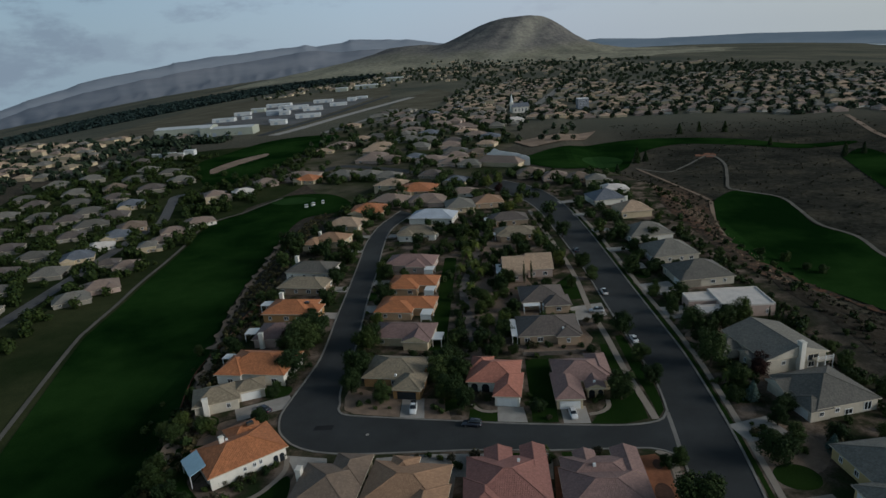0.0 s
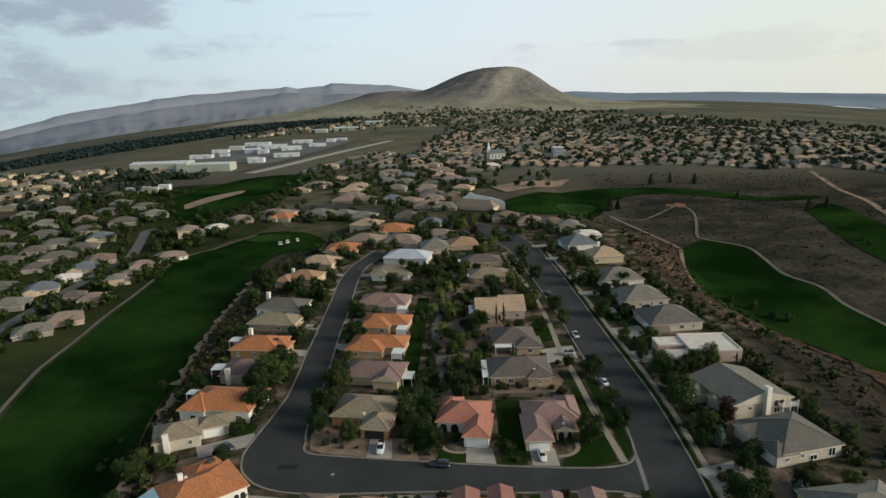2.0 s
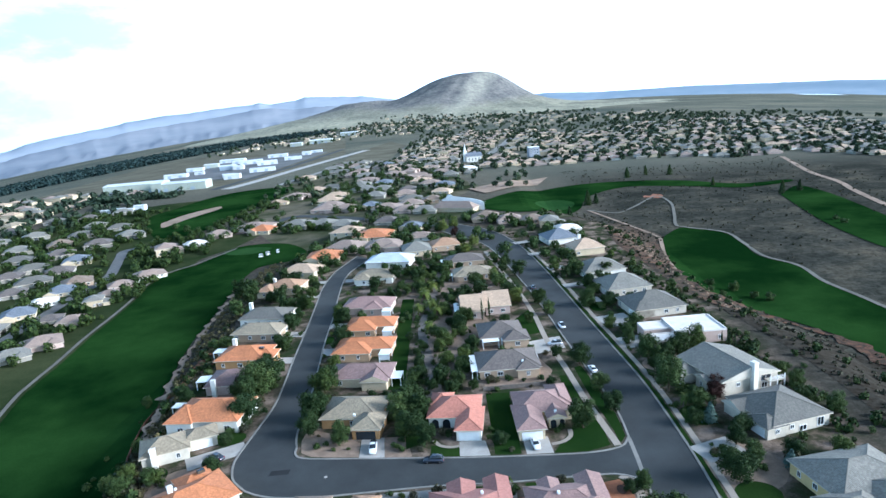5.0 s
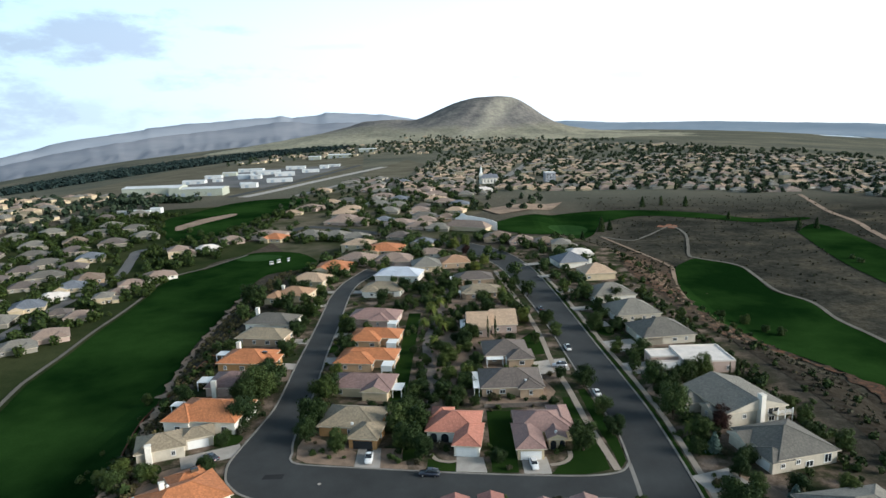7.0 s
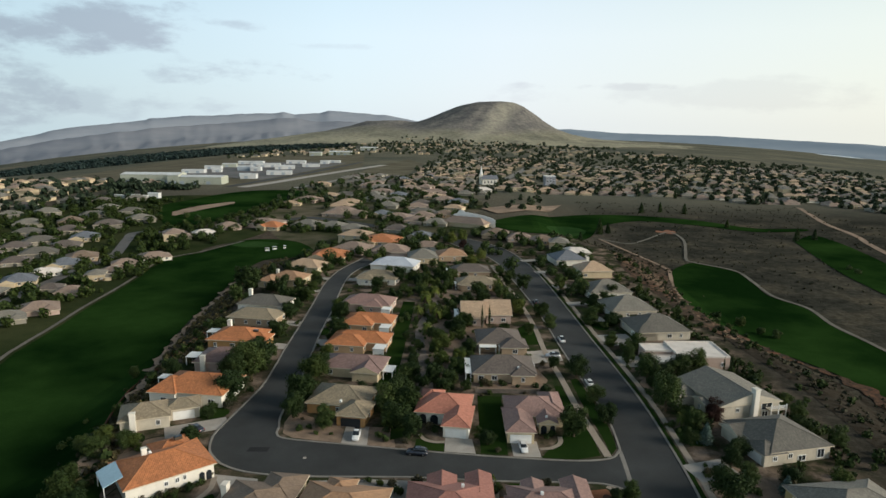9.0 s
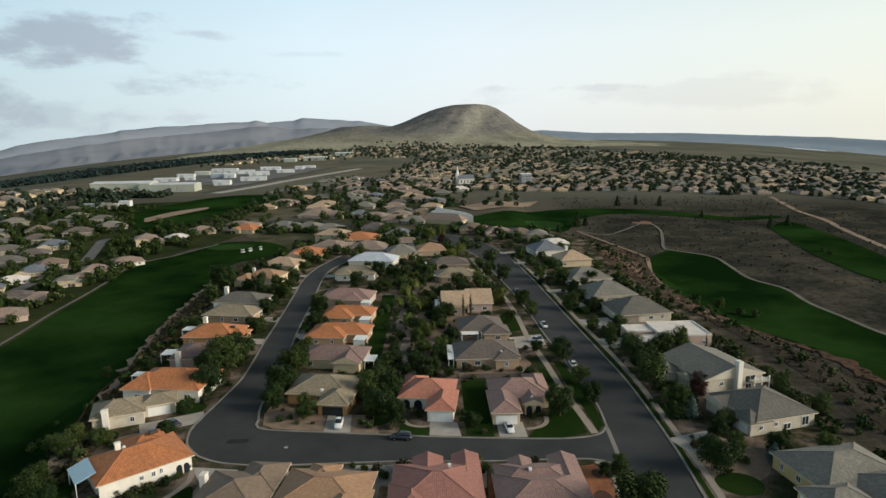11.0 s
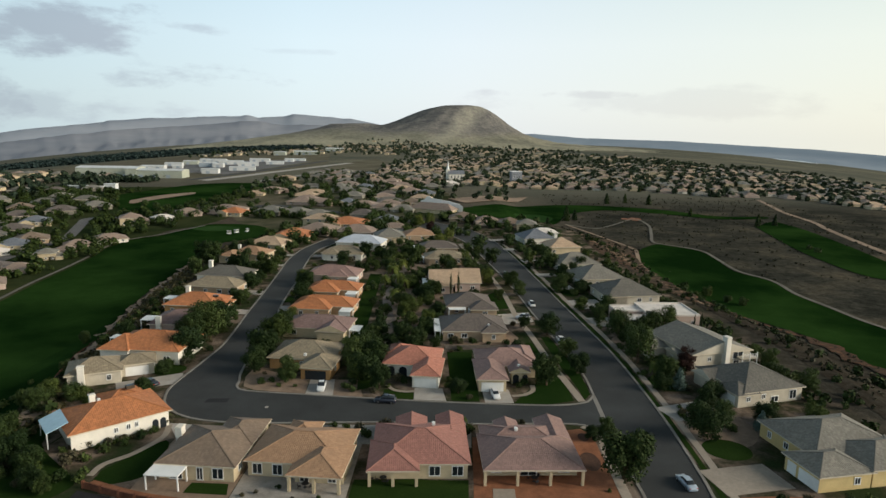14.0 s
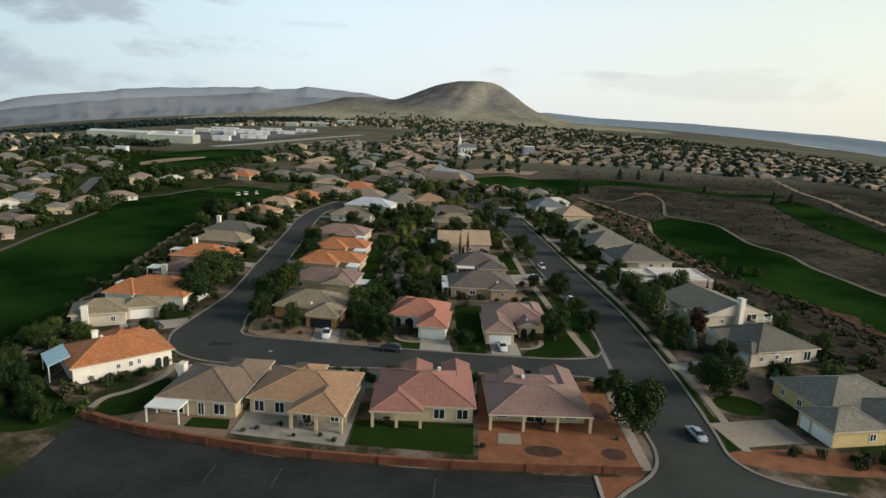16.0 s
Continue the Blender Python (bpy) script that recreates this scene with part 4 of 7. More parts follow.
yard("lawn_13", [(17, 52), (24, 52), (28, 40), (26, 32), (8, 31), (8, 34)], M_tangravel, 0.012, "tan gravel side yard", "yard", 0)
yard("drive_umber", [(21, 62), (33.4, 66.2), (34, 56), (24, 52)], M_concrete, 0.026, "pale concrete driveway", "driveway", 0)
yard("lawn_14", [(19, 118), (23, 112), (20, 140), (13, 156), (11, 150)], M_lawn, 0.018, "green front lawn", "lawn", 0)
for i, (x, y, w, d, r) in enumerate(((60, -31.8, 12.6, 8, 14), (59, -5.5, 10, 7, 22), (57, 58, 11, 9, 10), (54.5, 78, 11, 11, 14), (50, 101, 7, 6, 12), (46, 122, 8, 5, 12), (42.5, 150, 8, 5, 12), (36.5, 178, 9, 5, 14), (30.5, 205, 9, 5, 20))):
    c, s = math.cos(radians(r)), math.sin(radians(r))
    yard("drive_east_%d" % (i + 1), [(x + c * a - s * b, y + s * a + c * b) for a, b in ((-w / 2, -d / 2), (w / 2, -d / 2), (w / 2, d / 2), (-w / 2, d / 2))], M_path if i == 0 else M_concrete, 0.1, "pale concrete driveway", "driveway", 0)
for i, (x, y, w, d, r) in enumerate(((-57.5, 1, 14, 6, 30), (-57.5, 58, 7, 5, -5), (-61, 82, 8, 5, -8), (-66, 128, 8, 4, -8), (-68, 150, 8, 4, -6), (-44.5, 63, 6, 6, 0), (-46, 88, 6, 6, 0), (-52, 112, 5, 5, 0), (-53, 150, 6, 5, 0))):
    c, s = math.cos(radians(r)), math.sin(radians(r))
    yard("drive_west_%d" % (i + 1), [(x + c * a - s * b, y + s * a + c * b) for a, b in ((-w / 2, -d / 2), (w / 2, -d / 2), (w / 2, d / 2), (-w / 2, d / 2))], M_concrete, 0.026, "pale concrete driveway", "driveway", 0)
for i, (x, y, rx, ry, m) in enumerate(((61, -21.5, 4.4, 4, M_lawn), (60, 10, 4.5, 5, M_lawn), (53.5, 122, 4, 6, M_lawn), (51, 93, 3.2, 5, M_lawn), (-57.5, 9, 4.5, 3.5, M_lawn), (-70, -8, 4, 5, M_lawn), (-76.5, 14, 2.6, 7, M_lawn), (-66, -24, 5, 9, M_lawn), (-84, 60, 3.5, 5, M_lawn), (-44, 44, 3, 9, M_lawn), (-47, 74, 2.4, 4, M_lawn), (-15, 150, 6, 14, M_lawn), (-24, 160, 7, 8, M_lawn))):
    yard("lawn_%d" % (i + 20), [(x + rx * math.cos(a), y + ry * math.sin(a)) for a in np.linspace(0, 2 * math.pi, 12)[:-1]], m, 0.022, "small green lawn beside a house", "lawn", 3)
for i, (x, y, rx, ry, m) in enumerate(((62, -12, 8, 9, M_tangravel), (66, -40, 14, 3.5, M_red), (62, 40, 8, 6, M_tangravel), (-86, 58, 4, 6, M_red), (0, 70, 12, 30, M_tangravel), (-2, 125, 10, 22, M_tangravel), (-62, -12, 6, 8, M_tangravel), (-72, -13, 3, 9, M_tangravel))):
    yard("yard_%d" % (i + 10), [(x + rx * math.cos(a), y + ry * math.sin(a)) for a in np.linspace(0, 2 * math.pi, 14)[:-1]], m, 0.008, "gravel yard beside a house", "yard", 3)

yard("patio_slab", [(17.2, -40.6), (20.8, -40.5), (20.8, -37.2), (17.3, -37.3)], M_path, 0.05, "pale square concrete patio slab", "patio", 0)
sheet("lawn_west_corner", smooth_line([(-54, -36), (-49.5, -40.5), (-53, -46), (-64, -46), (-76, -38), (-78, -26), (-72, -16), (-66, -18), (-63, -28), (-54, -36)], 4)[:-1], M_lawn, 0.06, "dark overgrown grass at the corner", "lawn", 5)
# parking lot with worn stripes, and the block wall behind the gardens
WALL_LINE = [(-47.5, -41.2), (-39, -43.9), (-31.8, -45.3), (-14, -47.9), (10.4, -48.3), (37.5, -46.6)]
yard("parking_lot", [(-48, -42), (-31.8, -46), (-14, -48.6), (10.4, -49), (30.5, -48), (30.4, -120), (-60, -120), (-52, -75), (-47.5, -58)], M_lot, 0.03, "dark worn asphalt parking lot", "parking lot", 0, 5)
yard("bed_lot", [(30.9, -48), (37.6, -47.2), (33, -52.8), (27, -60), (30.9, -60)], M_red, 0.02, "red gravel corner bed", "yard", 0)
ribbon("kerb_lot", [(30.7, -47.9), (30.7, -54), (30.7, -64)], 0.5, M_concrete, 0.15, "pale concrete kerb of the parking lot", "kerb", 0.4, 2)
M_stripe = surface("worn_white_stripe", (0.1, 0.1, 0.1), 0.9, 0.8, 2.0, 0.6, 0)
rnd = random.Random(5)
for k, x in enumerate((-22.4, -13.2, 8.2)):
    yard("stripe_%d" % (k + 1), [(x, -56), (x + 0.14, -56), (x + 0.14, -51.2), (x, -51.2)], M_stripe, 0.05, "faded white parking stripe", "marking", 0)
for k in range(4):
    yard("stripe_%d" % (k + 20), [(24.6, -50.4 - k * 2.8), (30, -50.3 - k * 2.8), (30, -50.44 - k * 2.8), (24.6, -50.54 - k * 2.8)], M_stripe, 0.05, "faded white parking stripe", "marking", 0)
ribbon("garden_wall_west", [(-79, -4), (-83.6, 8), (-86.8, 19), (-88.3, 27), (-88, 40)], 0.2, M_block, 0.9, "low red-brown block wall behind the gardens", "wall", 1.6, 5)
ribbon("garden_wall_north", [(7.6, 28.6), (17, 29.4), (27.4, 30.4)], 0.2, M_wash, 1.2, "low tan block wall between two gardens", "wall", 1.6, 5)
bw = ribbon("garden_wall", WALL_LINE, 0.2, M_block, 1.15, "low red-brown block garden wall", "wall", 1.8, 5)
line = smooth_line(WALL_LINE, 5)
for k in range(0, len(line), 2):
    x, y = line[k]
    part("pilaster", bevelled(x - 0.22, y - 0.22, -0.1, x + 0.22, y + 0.22, 1.28, 0.03), M_block, bw, "square block pilaster")
ribbon("bed_wall", [(p[0], p[1] + 1.3) for p in WALL_LINE], 2.2, M_red, 0.022, "strip of red gravel inside the garden wall", "yard")
ribbon("gutter_cross", [(41.1, 1.0), (41.0, -7), (40.7, -15.6)], 0.9, M_kerb, 0.045, "pale concrete gutter across the side street", "gutter")
yard("asphalt_patch", [(-41.6, -8.6), (-37, -8.2), (-37, -6.2), (-41.4, -6.6)], M_patch, 0.045, "dark rectangular patch in the asphalt", "road patch", 0)
bm = bmesh.new()
bmesh.ops.create_cone(bm, cap_ends=True, segments=20, radius1=0.42, radius2=0.4, depth=0.04)
mh = thing("manhole_cover", "pale round manhole cover in the street", "manhole cover", pose(-28, -9.8, 0.05))
part("lid", bm, M_concrete, mh)


# ---- houses ----
def plane(bm, uvl, pts, along, slot=0):
    """A roof plane with coordinates in metres, along its eave and up its slope."""
    vs = [bm.verts.new(p) for p in pts]
    f = bm.faces.new(vs)
    f.material_index = slot
    f.normal_update()
    if f.normal.z < 0:
        f.normal_flip()
    u = Vector(along).normalized()
    s = f.normal.cross(u)
    for lp in f.loops:
        lp[uvl].uv = (lp.vert.co.dot(u), lp.vert.co.dot(s))
    return f


def roof_wing(bm, uvl, caps, cx, cy, w, d, style, e, pitch):
    x0, x1, y0, y1 = cx - w / 2, cx + w / 2, cy - d / 2, cy + d / 2
    if style == "f":
        box(bm, x0, y0, e - 0.05, x1, y1, e + 0.12, 0)
        for a in ((x0, y0, x1, y0 + 0.3), (x0, y1 - 0.3, x1, y1), (x0, y0, x0 + 0.3, y1), (x1 - 0.3, y0, x1, y1)):
            box(bm, a[0], a[1], e + 0.1, a[2], a[3], e + 0.45, 0)
        return
    hip, ax = style[0] == "h", style[1]
    if ax == "x":
        half = d / 2
        ins = min(half, w / 2 - 0.05) if hip else 0
        r0, r1 = Vector((x0 + ins, cy, e + half * pitch)), Vector((x1 - ins, cy, e + half * pitch))
    else:
        half = w / 2
        ins = min(half, d / 2 - 0.05) if hip else 0
        r0, r1 = Vector((cx, y0 + ins, e + half * pitch)), Vector((cx, y1 - ins, e + half * pitch))
    a, b, c, dd = Vector((x0, y0, e)), Vector((x1, y0, e)), Vector((x1, y1, e)), Vector((x0, y1, e))
    if ax == "x":
        plane(bm, uvl, (a, b, r1, r0), (1, 0, 0))
        plane(bm, uvl, (c, dd, r0, r1), (1, 0, 0))
        if hip:
            plane(bm, uvl, (b, c, r1), (0, 1, 0))
            plane(bm, uvl, (dd, a, r0), (0, 1, 0))
            lines = ((a, r0), (dd, r0), (b, r1), (c, r1), (r0, r1))
        else:
            lines = ((r0, r1),)
    else:
        plane(bm, uvl, (b, c, r1, r0), (0, 1, 0))
        plane(bm, uvl, (dd, a, r0, r1), (0, 1, 0))
        if hip:
            plane(bm, uvl, (a, b, r0), (1, 0, 0))
            plane(bm, uvl, (c, dd, r1), (1, 0, 0))
            lines = ((a, r0), (b, r0), (c, r1), (dd, r1), (r0, r1))
        else:
            lines = ((r0, r1),)
    caps += lines
    # eaves: fascia boards and soffit
    for p, q in ((a, b), (b, c), (c, dd), (dd, a)):
        n = (q - p).cross(Vector((0, 0, 1))).normalized()
        lo = Vector((0, 0, -0.22))
        f = bm.faces.new([bm.verts.new(v) for v in (p, p + lo, q + lo, q)])
        f.material_index = 1
    f = bm.faces.new([bm.verts.new(v + Vector((0, 0, -0.22))) for v in (a, dd, c, b)])
    f.material_index = 1
    if not hip:
        for p, q, r in (((a, dd, r0), (b, c, r1)) if ax == "x" else ((a, b, r0), (dd, c, r1))):
            bm.faces.new([bm.verts.new(v) for v in (p, q, r)]).material_index = 2


def cap_line(a, b):
    bm = bmesh.new()
    d = (b - a)
    n = Vector((-d.y, d.x, 0)).normalized() * 0.16
    up = Vector((0, 0, 0.07))
    prof = lambda p: [bm.verts.new(v) for v in (p - n - up * 0.3, p - n * 0.6 + up, p + n * 0.6 + up, p + n - up * 0.3)]
    p, q = prof(a), prof(b)
    for k in range(3):
        bm.faces.new((p[k], q[k], q[k + 1], p[k + 1]))
    bm.faces.new(p[::-1])
    bm.faces.new(q)
    bmesh.ops.recalc_face_normals(bm, faces=bm.faces[:])
    return bm


def window(parent, x, y, z, w, h, out):
    """A framed window on a wall; out: the wall's outward direction."""
    o, s = Vector(out), Vector((-out[1], out[0], 0))
    c = Vector((x, y, z))

    def slab(bm, u0, u1, z0, z1, n0, n1):
        ps = [c + s * u + o * n + Vector((0, 0, k)) for k in (z0, z1) for u, n in ((u0, n0), (u1, n0), (u1, n1), (u0, n1))]
        v = [bm.verts.new(p) for p in ps]
        for f in ((3, 2, 1, 0), (4, 5, 6, 7), (0, 1, 5, 4), (1, 2, 6, 5), (2, 3, 7, 6), (3, 0, 4, 7)):
            bm.faces.new([v[i] for i in f])
    bm = bmesh.new()
    for a in ((-w / 2 - 0.12, w / 2 + 0.12, h, h + 0.14), (-w / 2 - 0.12, w / 2 + 0.12, -0.14, 0), (-w / 2 - 0.12, -w / 2, 0, h), (w / 2, w / 2 + 0.12, 0, h), (-0.04, 0.04, 0, h)):
        slab(bm, *a, -0.05, 0.09)
    bmesh.ops.recalc_face_normals(bm, faces=bm.faces[:])
    win = part("window", bm, M_white, parent, "white-framed window")
    bm = bmesh.new()
    slab(bm, -w / 2, w / 2, 0, h, -0.05, 0.03)
    bmesh.ops.recalc_face_normals(bm, faces=bm.faces[:])
    part("pane", bm, M_glass, win)


def garage(parent, x, y, w, out, open_=False):
    """A sectional door: a backing with four panels that stand a little proud."""
    o, s = Vector(out), Vector((-out[1], out[0], 0))

    def slab(u0, u1, z0, z1, n):
        bm = bmesh.new()
        ps = [Vector((x, y, 0)) + s * u + o * k + Vector((0, 0, z)) for z in (z0, z1) for u, k in ((u0, -0.05), (u1, -0.05), (u1, n), (u0, n))]
        v = [bm.verts.new(p) for p in ps]
        for f in ((3, 2, 1, 0), (4, 5, 6, 7), (0, 1, 5, 4), (1, 2, 6, 5), (2, 3, 7, 6), (3, 0, 4, 7)):
            bm.faces.new([v[i] for i in f])
        bmesh.ops.recalc_face_normals(bm, faces=bm.faces[:])
        return bm
    # when open_, the slab turns dark to stand for the shade inside
    mat = M_glass if open_ else M_white
    door = part("garage_door", slab(-w / 2, w / 2, 0.02, 2.15, 0.03), mat, parent, "dark panel as the shade of an open garage" if open_ else "white panelled garage door")
    for r in range(4):
        part("panel", slab(-w / 2 + 0.08, w / 2 - 0.08, 0.06 + r * 0.53, 0.5 + r * 0.53, 0.07), mat, door)


FOOTPRINTS = []


def house(label, x, y, rot, wings, wall, roof, doors=(), chimneys=(), covers=(), posts=(), vents=(), arches=(), windows=True, pitch=0.42, z=None, seed=1, extra=()):
    """wings: (cx, cy, width, depth, roof style, eave height, open depth on the near side)."""
    top = thing("house", label, "house", pose(x, y, height(x, y) if z is None else z, 0, 0, rot), "houses")
    rects = []
    turn = Matrix.Rotation(radians(rot), 2)
    for wing in wings:
        cx, cy, w, d, style, e = wing[:6]
        gap = wing[6] if len(wing) > 6 else 0.0
        o = 0.05 if style == "f" else 0.55
        r = (cx - w / 2 + o, cy - d / 2 + o + gap, cx + w / 2 - o, cy + d / 2 - o, e)
        rects.append(r)
        c = turn @ Vector((cx, cy))
        FOOTPRINTS.append((x + c.x, y + c.y, rot, w / 2 + 0.5, d / 2 + 0.5))
        part("wall", boxed(r[0], r[1], -0.6, r[2], r[3], e - 0.03), WALL[wall], top)
        rb, caps = bmesh.new(), []
        roof_wing(rb, rb.loops.layers.uv.new("UVMap"), caps, cx, cy, w, d, style, e, pitch)
        bmesh.ops.remove_doubles(rb, verts=rb.verts[:], dist=0.002)
        ro = part("roof", rb, (ROOF[roof], M_trim, WALL[wall]), top)
        for a, b in caps:
            part("ridge_cap", cap_line(a, b), ROOF[roof], ro)
    rg = random.Random(seed * 7 + int(x * 3 + y))
    if windows:
        for i, (x0, y0, x1, y1, e) in enumerate(rects):
            for p, q, out in (((x0, y0), (x1, y0), (0, -1, 0)), ((x1, y0), (x1, y1), (1, 0, 0)), ((x0, y1), (x0, y0), (-1, 0, 0))):
                if extra and out == (0, -1, 0):
                    continue
                ln = math.hypot(q[0] - p[0], q[1] - p[1])
                n = max(1, int(ln / 4.2))
                for k in range(n):
                    t = (k + 0.5) / n + rg.uniform(-0.06, 0.06)
                    px, py = p[0] + (q[0] - p[0]) * t, p[1] + (q[1] - p[1]) * t
                    bad = any(r[0] - 1 < px + out[0] * 0.3 < r[2] + 1 and r[1] - 1 < py + out[1] * 0.3 < r[3] + 1 for j, r in enumerate(rects) if j != i)
                    bad = bad or any(math.hypot(px - g[0], py - g[1]) < g[2] / 2 + 1.1 for g in doors) or any(math.hypot(px - c[0], py - c[1]) < 1.9 for c in (*chimneys, *arches))
                    if not bad and rg.random() < 0.8:
                        ww = rg.choice((0.8, 1.0, 1.4))
                        window(top, px, py, 0.95, ww, 1.1, out)
                        if e > 4.4:
                            window(top, px, py, 3.3 if e > 5 else 2.9, ww, 1.1, out)
    for wx, wy, wz, ww, wh in extra:
        window(top, wx, wy, wz, ww, wh, (0, -1, 0))
    for g in doors:
        garage(top, *g)
    # solid dark panels stand for the shade inside open arches
    for ax, ay, w, h, out in arches:
        o, sd = Vector(out), Vector((-out[1], out[0], 0))
        ring = [(-w / 2, 0.0), (w / 2, 0.0), (w / 2, h - w / 2)] + [(w / 2 * math.cos(a), h - w / 2 + w / 2 * math.sin(a)) for a in np.linspace(0.3, math.pi - 0.3, 6)] + [(-w / 2, h - w / 2)]
        bm = bmesh.new()
        ab = [[bm.verts.new(Vector((ax, ay, 0)) + sd * u + o * n + Vector((0, 0, v))) for u, v in ring] for n in (-0.2, 0.04)]
        bm.faces.new(ab[1])
        for k in range(len(ring)):
            bm.faces.new((ab[0][k], ab[0][(k + 1) % len(ring)], ab[1][(k + 1) % len(ring)], ab[1][k]))
        bmesh.ops.recalc_face_normals(bm, faces=bm.faces[:])
        part("arch", bm, M_glass, top, "dark arched panel as the shade of an opening")
    for cx, cy, w, d, h in chimneys:
        bm = boxed(cx - w / 2, cy - d / 2, -0.3, cx + w / 2, cy + d / 2, h)
        box(bm, cx - w / 2 - 0.1, cy - d / 2 - 0.1, h - 0.28, cx + w / 2 + 0.1, cy + d / 2 + 0.1, h - 0.08)
        part("chimney", bm, WALL["white"], top, "pale stucco chimney")
    for cx, cy, w, d, h, *screen in covers:
        cv = part("patio_cover", bevelled(cx - w / 2, cy - d / 2, h, cx + w / 2, cy + d / 2, h + 0.22, 0.04), M_white, top, "white flat patio cover")
        for sx in (-1, 1):
            for sy in (-1, 1):
                px, py = cx + sx * (w / 2 - 0.2), cy + sy * (d / 2 - 0.2)
                part("post", boxed(px - 0.1, py - 0.1, -0.3, px + 0.1, py + 0.1, h + 0.02), M_white, cv)
        if screen:
            part("screen", boxed(cx - w / 2 + 0.31, cy - d / 2 + 0.16, h - screen[0], cx + w / 2 - 0.31, cy - d / 2 + 0.24, h + 0.02), M_white, cv, "white patio shade screen")
    for px, py, h in posts:
        bm = bevelled(px - 0.24, py - 0.24, -0.3, px + 0.24, py + 0.24, h - 0.2, 0.03)
        part("post", bm, WALL["cream"], top, "square stucco post")
    for vx, vy, vz in vents:
        bm = bevelled(vx - 0.3, vy - 0.3, vz - 0.35, vx + 0.3, vy + 0.3, vz + 0.3, 0.08)
        part("roof_vent", bm, M_white, top, "white roof vent")
    return top


S, E_, W_ = (0, -1, 0), (1, 0, 0), (-1, 0, 0)
house("cream stucco house, brown tile roof, white patio cover", -30.6, -31.4, -2, [(0, 0, 13.6, 14, "hy", 2.9), (2.8, 5.6, 8, 10, "hy", 2.95)], "cream", "brown", chimneys=[(-7.1, 3, 1.1, 1.5, 4.6)], covers=[(-4, -8.4, 5.6, 3.4, 2.5)], pitch=0.36, seed=1, extra=[(3.6, -6.45, 0.5, 1.7, 1.7), (0.6, -6.45, 0.2, 0.9, 2.0), (-3.4, -6.45, 0.2, 2.0, 2.0)])
house("cream stucco house, apricot tile roof, posted back porch", -14.6, -31.3, -3, [(-0.4, 1.2, 16.6, 13.4, "hx", 2.9), (4, -3.6, 9, 11, "hy", 2.9, 2.6), (-2.2, 6.5, 6, 6.5, "hy", 3.0)], "cream", "apricot", posts=[(0, -8.8, 2.9), (4, -8.8, 2.9), (8, -8.8, 2.9)], pitch=0.36, seed=2, extra=[(-6.6, -4.95, 0.5, 1.5, 1.7), (-3.2, -4.95, 0.5, 1.5, 1.7), (1.6, -5.95, 0.2, 1.3, 2.0), (6.2, -5.95, 0.3, 1.2, 1.9)])
house("cream stucco house, pink tile roof, lawn behind", 4.7, -28.3, 4, [(0.3, 0.2, 16.6, 15, "hx", 2.9), (-4.2, -4.2, 8.6, 10.5, "hy", 2.9, 2.6), (-1.4, 6.8, 6, 7, "gy", 2.95), (5.8, 7, 5.4, 8, "gy", 2.95)], "cream", "pink", posts=[(-8, -9, 2.9), (-4.2, -9, 2.9), (-0.4, -9, 2.9)], vents=[(2.6, 3.6, 4.8)], pitch=0.36, seed=3, extra=[(2.6, -6.75, 0.6, 1.7, 1.6), (6.4, -6.75, 0.6, 1.7, 1.6), (-6.4, -6.3, 0.3, 1.5, 1.9), (-2.2, -6.3, 0.2, 1.3, 2.0)])
house("cream stucco house, rose-brown tile roof, posts across back", 23.5, -28.3, 4, [(0, -1.6, 16.8, 12.8, "hx", 2.9, 2.9), (-0.6, 3.8, 14.4, 9, "hx", 2.92), (-2.6, 7.6, 4.6, 5, "gy", 2.95), (5.6, 6.4, 5.6, 9, "gy", 2.95)], "cream", "rose", posts=[(-8, -7.6, 2.9), (-2.7, -7.6, 2.9), (2.7, -7.6, 2.9), (8, -7.6, 2.9)], vents=[(-1.5, 3.2, 4.6)], pitch=0.36, seed=4, extra=[(-5.8, -4.55, 0.7, 1.6, 1.4), (-0.4, -4.55, 0.1, 2.6, 2.1), (5.6, -4.55, 0.7, 1.8, 1.4)])
house("tan house, beige tile roof, open brown garage", -25.2, 14.6, -4, [(-1, 2.4, 16, 12.8, "hx", 2.9), (4.4, -4.6, 8, 9.5, "hy", 2.9)], "ochre", "tan", doors=[(4.4, -8.82, 4.9, S, True)], vents=[(0.6, -4.3, 4.3)], seed=5)
house("white stucco house, pink clay roof, arched entry", 0.7, 13.2, -3, [(-0.4, 1.8, 13.6, 12.4, "hx", 2.95), (3.8, -4.8, 7, 12, "hy", 2.95), (-4.2, 5.5, 6, 8, "hx", 3.0)], "white", "coral", doors=[(3.8, -10.27, 4.9, S)], arches=[(-5, -3.9, 1.7, 2.3, S), (-2.2, -3.9, 1.9, 2.3, S)], seed=6)
house("cream house, rose tile roof, arched gable entry", 21.4, 12.6, 4, [(1.2, 3.2, 14.4, 12, "hx", 2.95), (-3.2, -4.6, 7.2, 13, "hy", 2.95), (3.6, -3.4, 5, 6, "gy", 2.9), (6, 5.5, 5.5, 12, "hy", 3.1)], "cream", "rose", doors=[(-3.2, -10.57, 4.9, S)], vents=[(3.4, -5, 4)], arches=[(2.7, -5.87, 1.4, 2.2, S), (4.8, -5.87, 1.2, 2.2, S)], seed=7)
house("tan house, umber tile roof, white side awning", 15, 43, 5, [(0, 0, 18.5, 14.5, "hx", 2.9), (5, -3.5, 7, 10, "hy", 2.9)], "tan", "umber", covers=[(-10.2, -0.5, 1.8, 12, 2.6)], vents=[(4, -5, 4.1)], doors=[(9.62, 3, 4.9, E_)], seed=8)
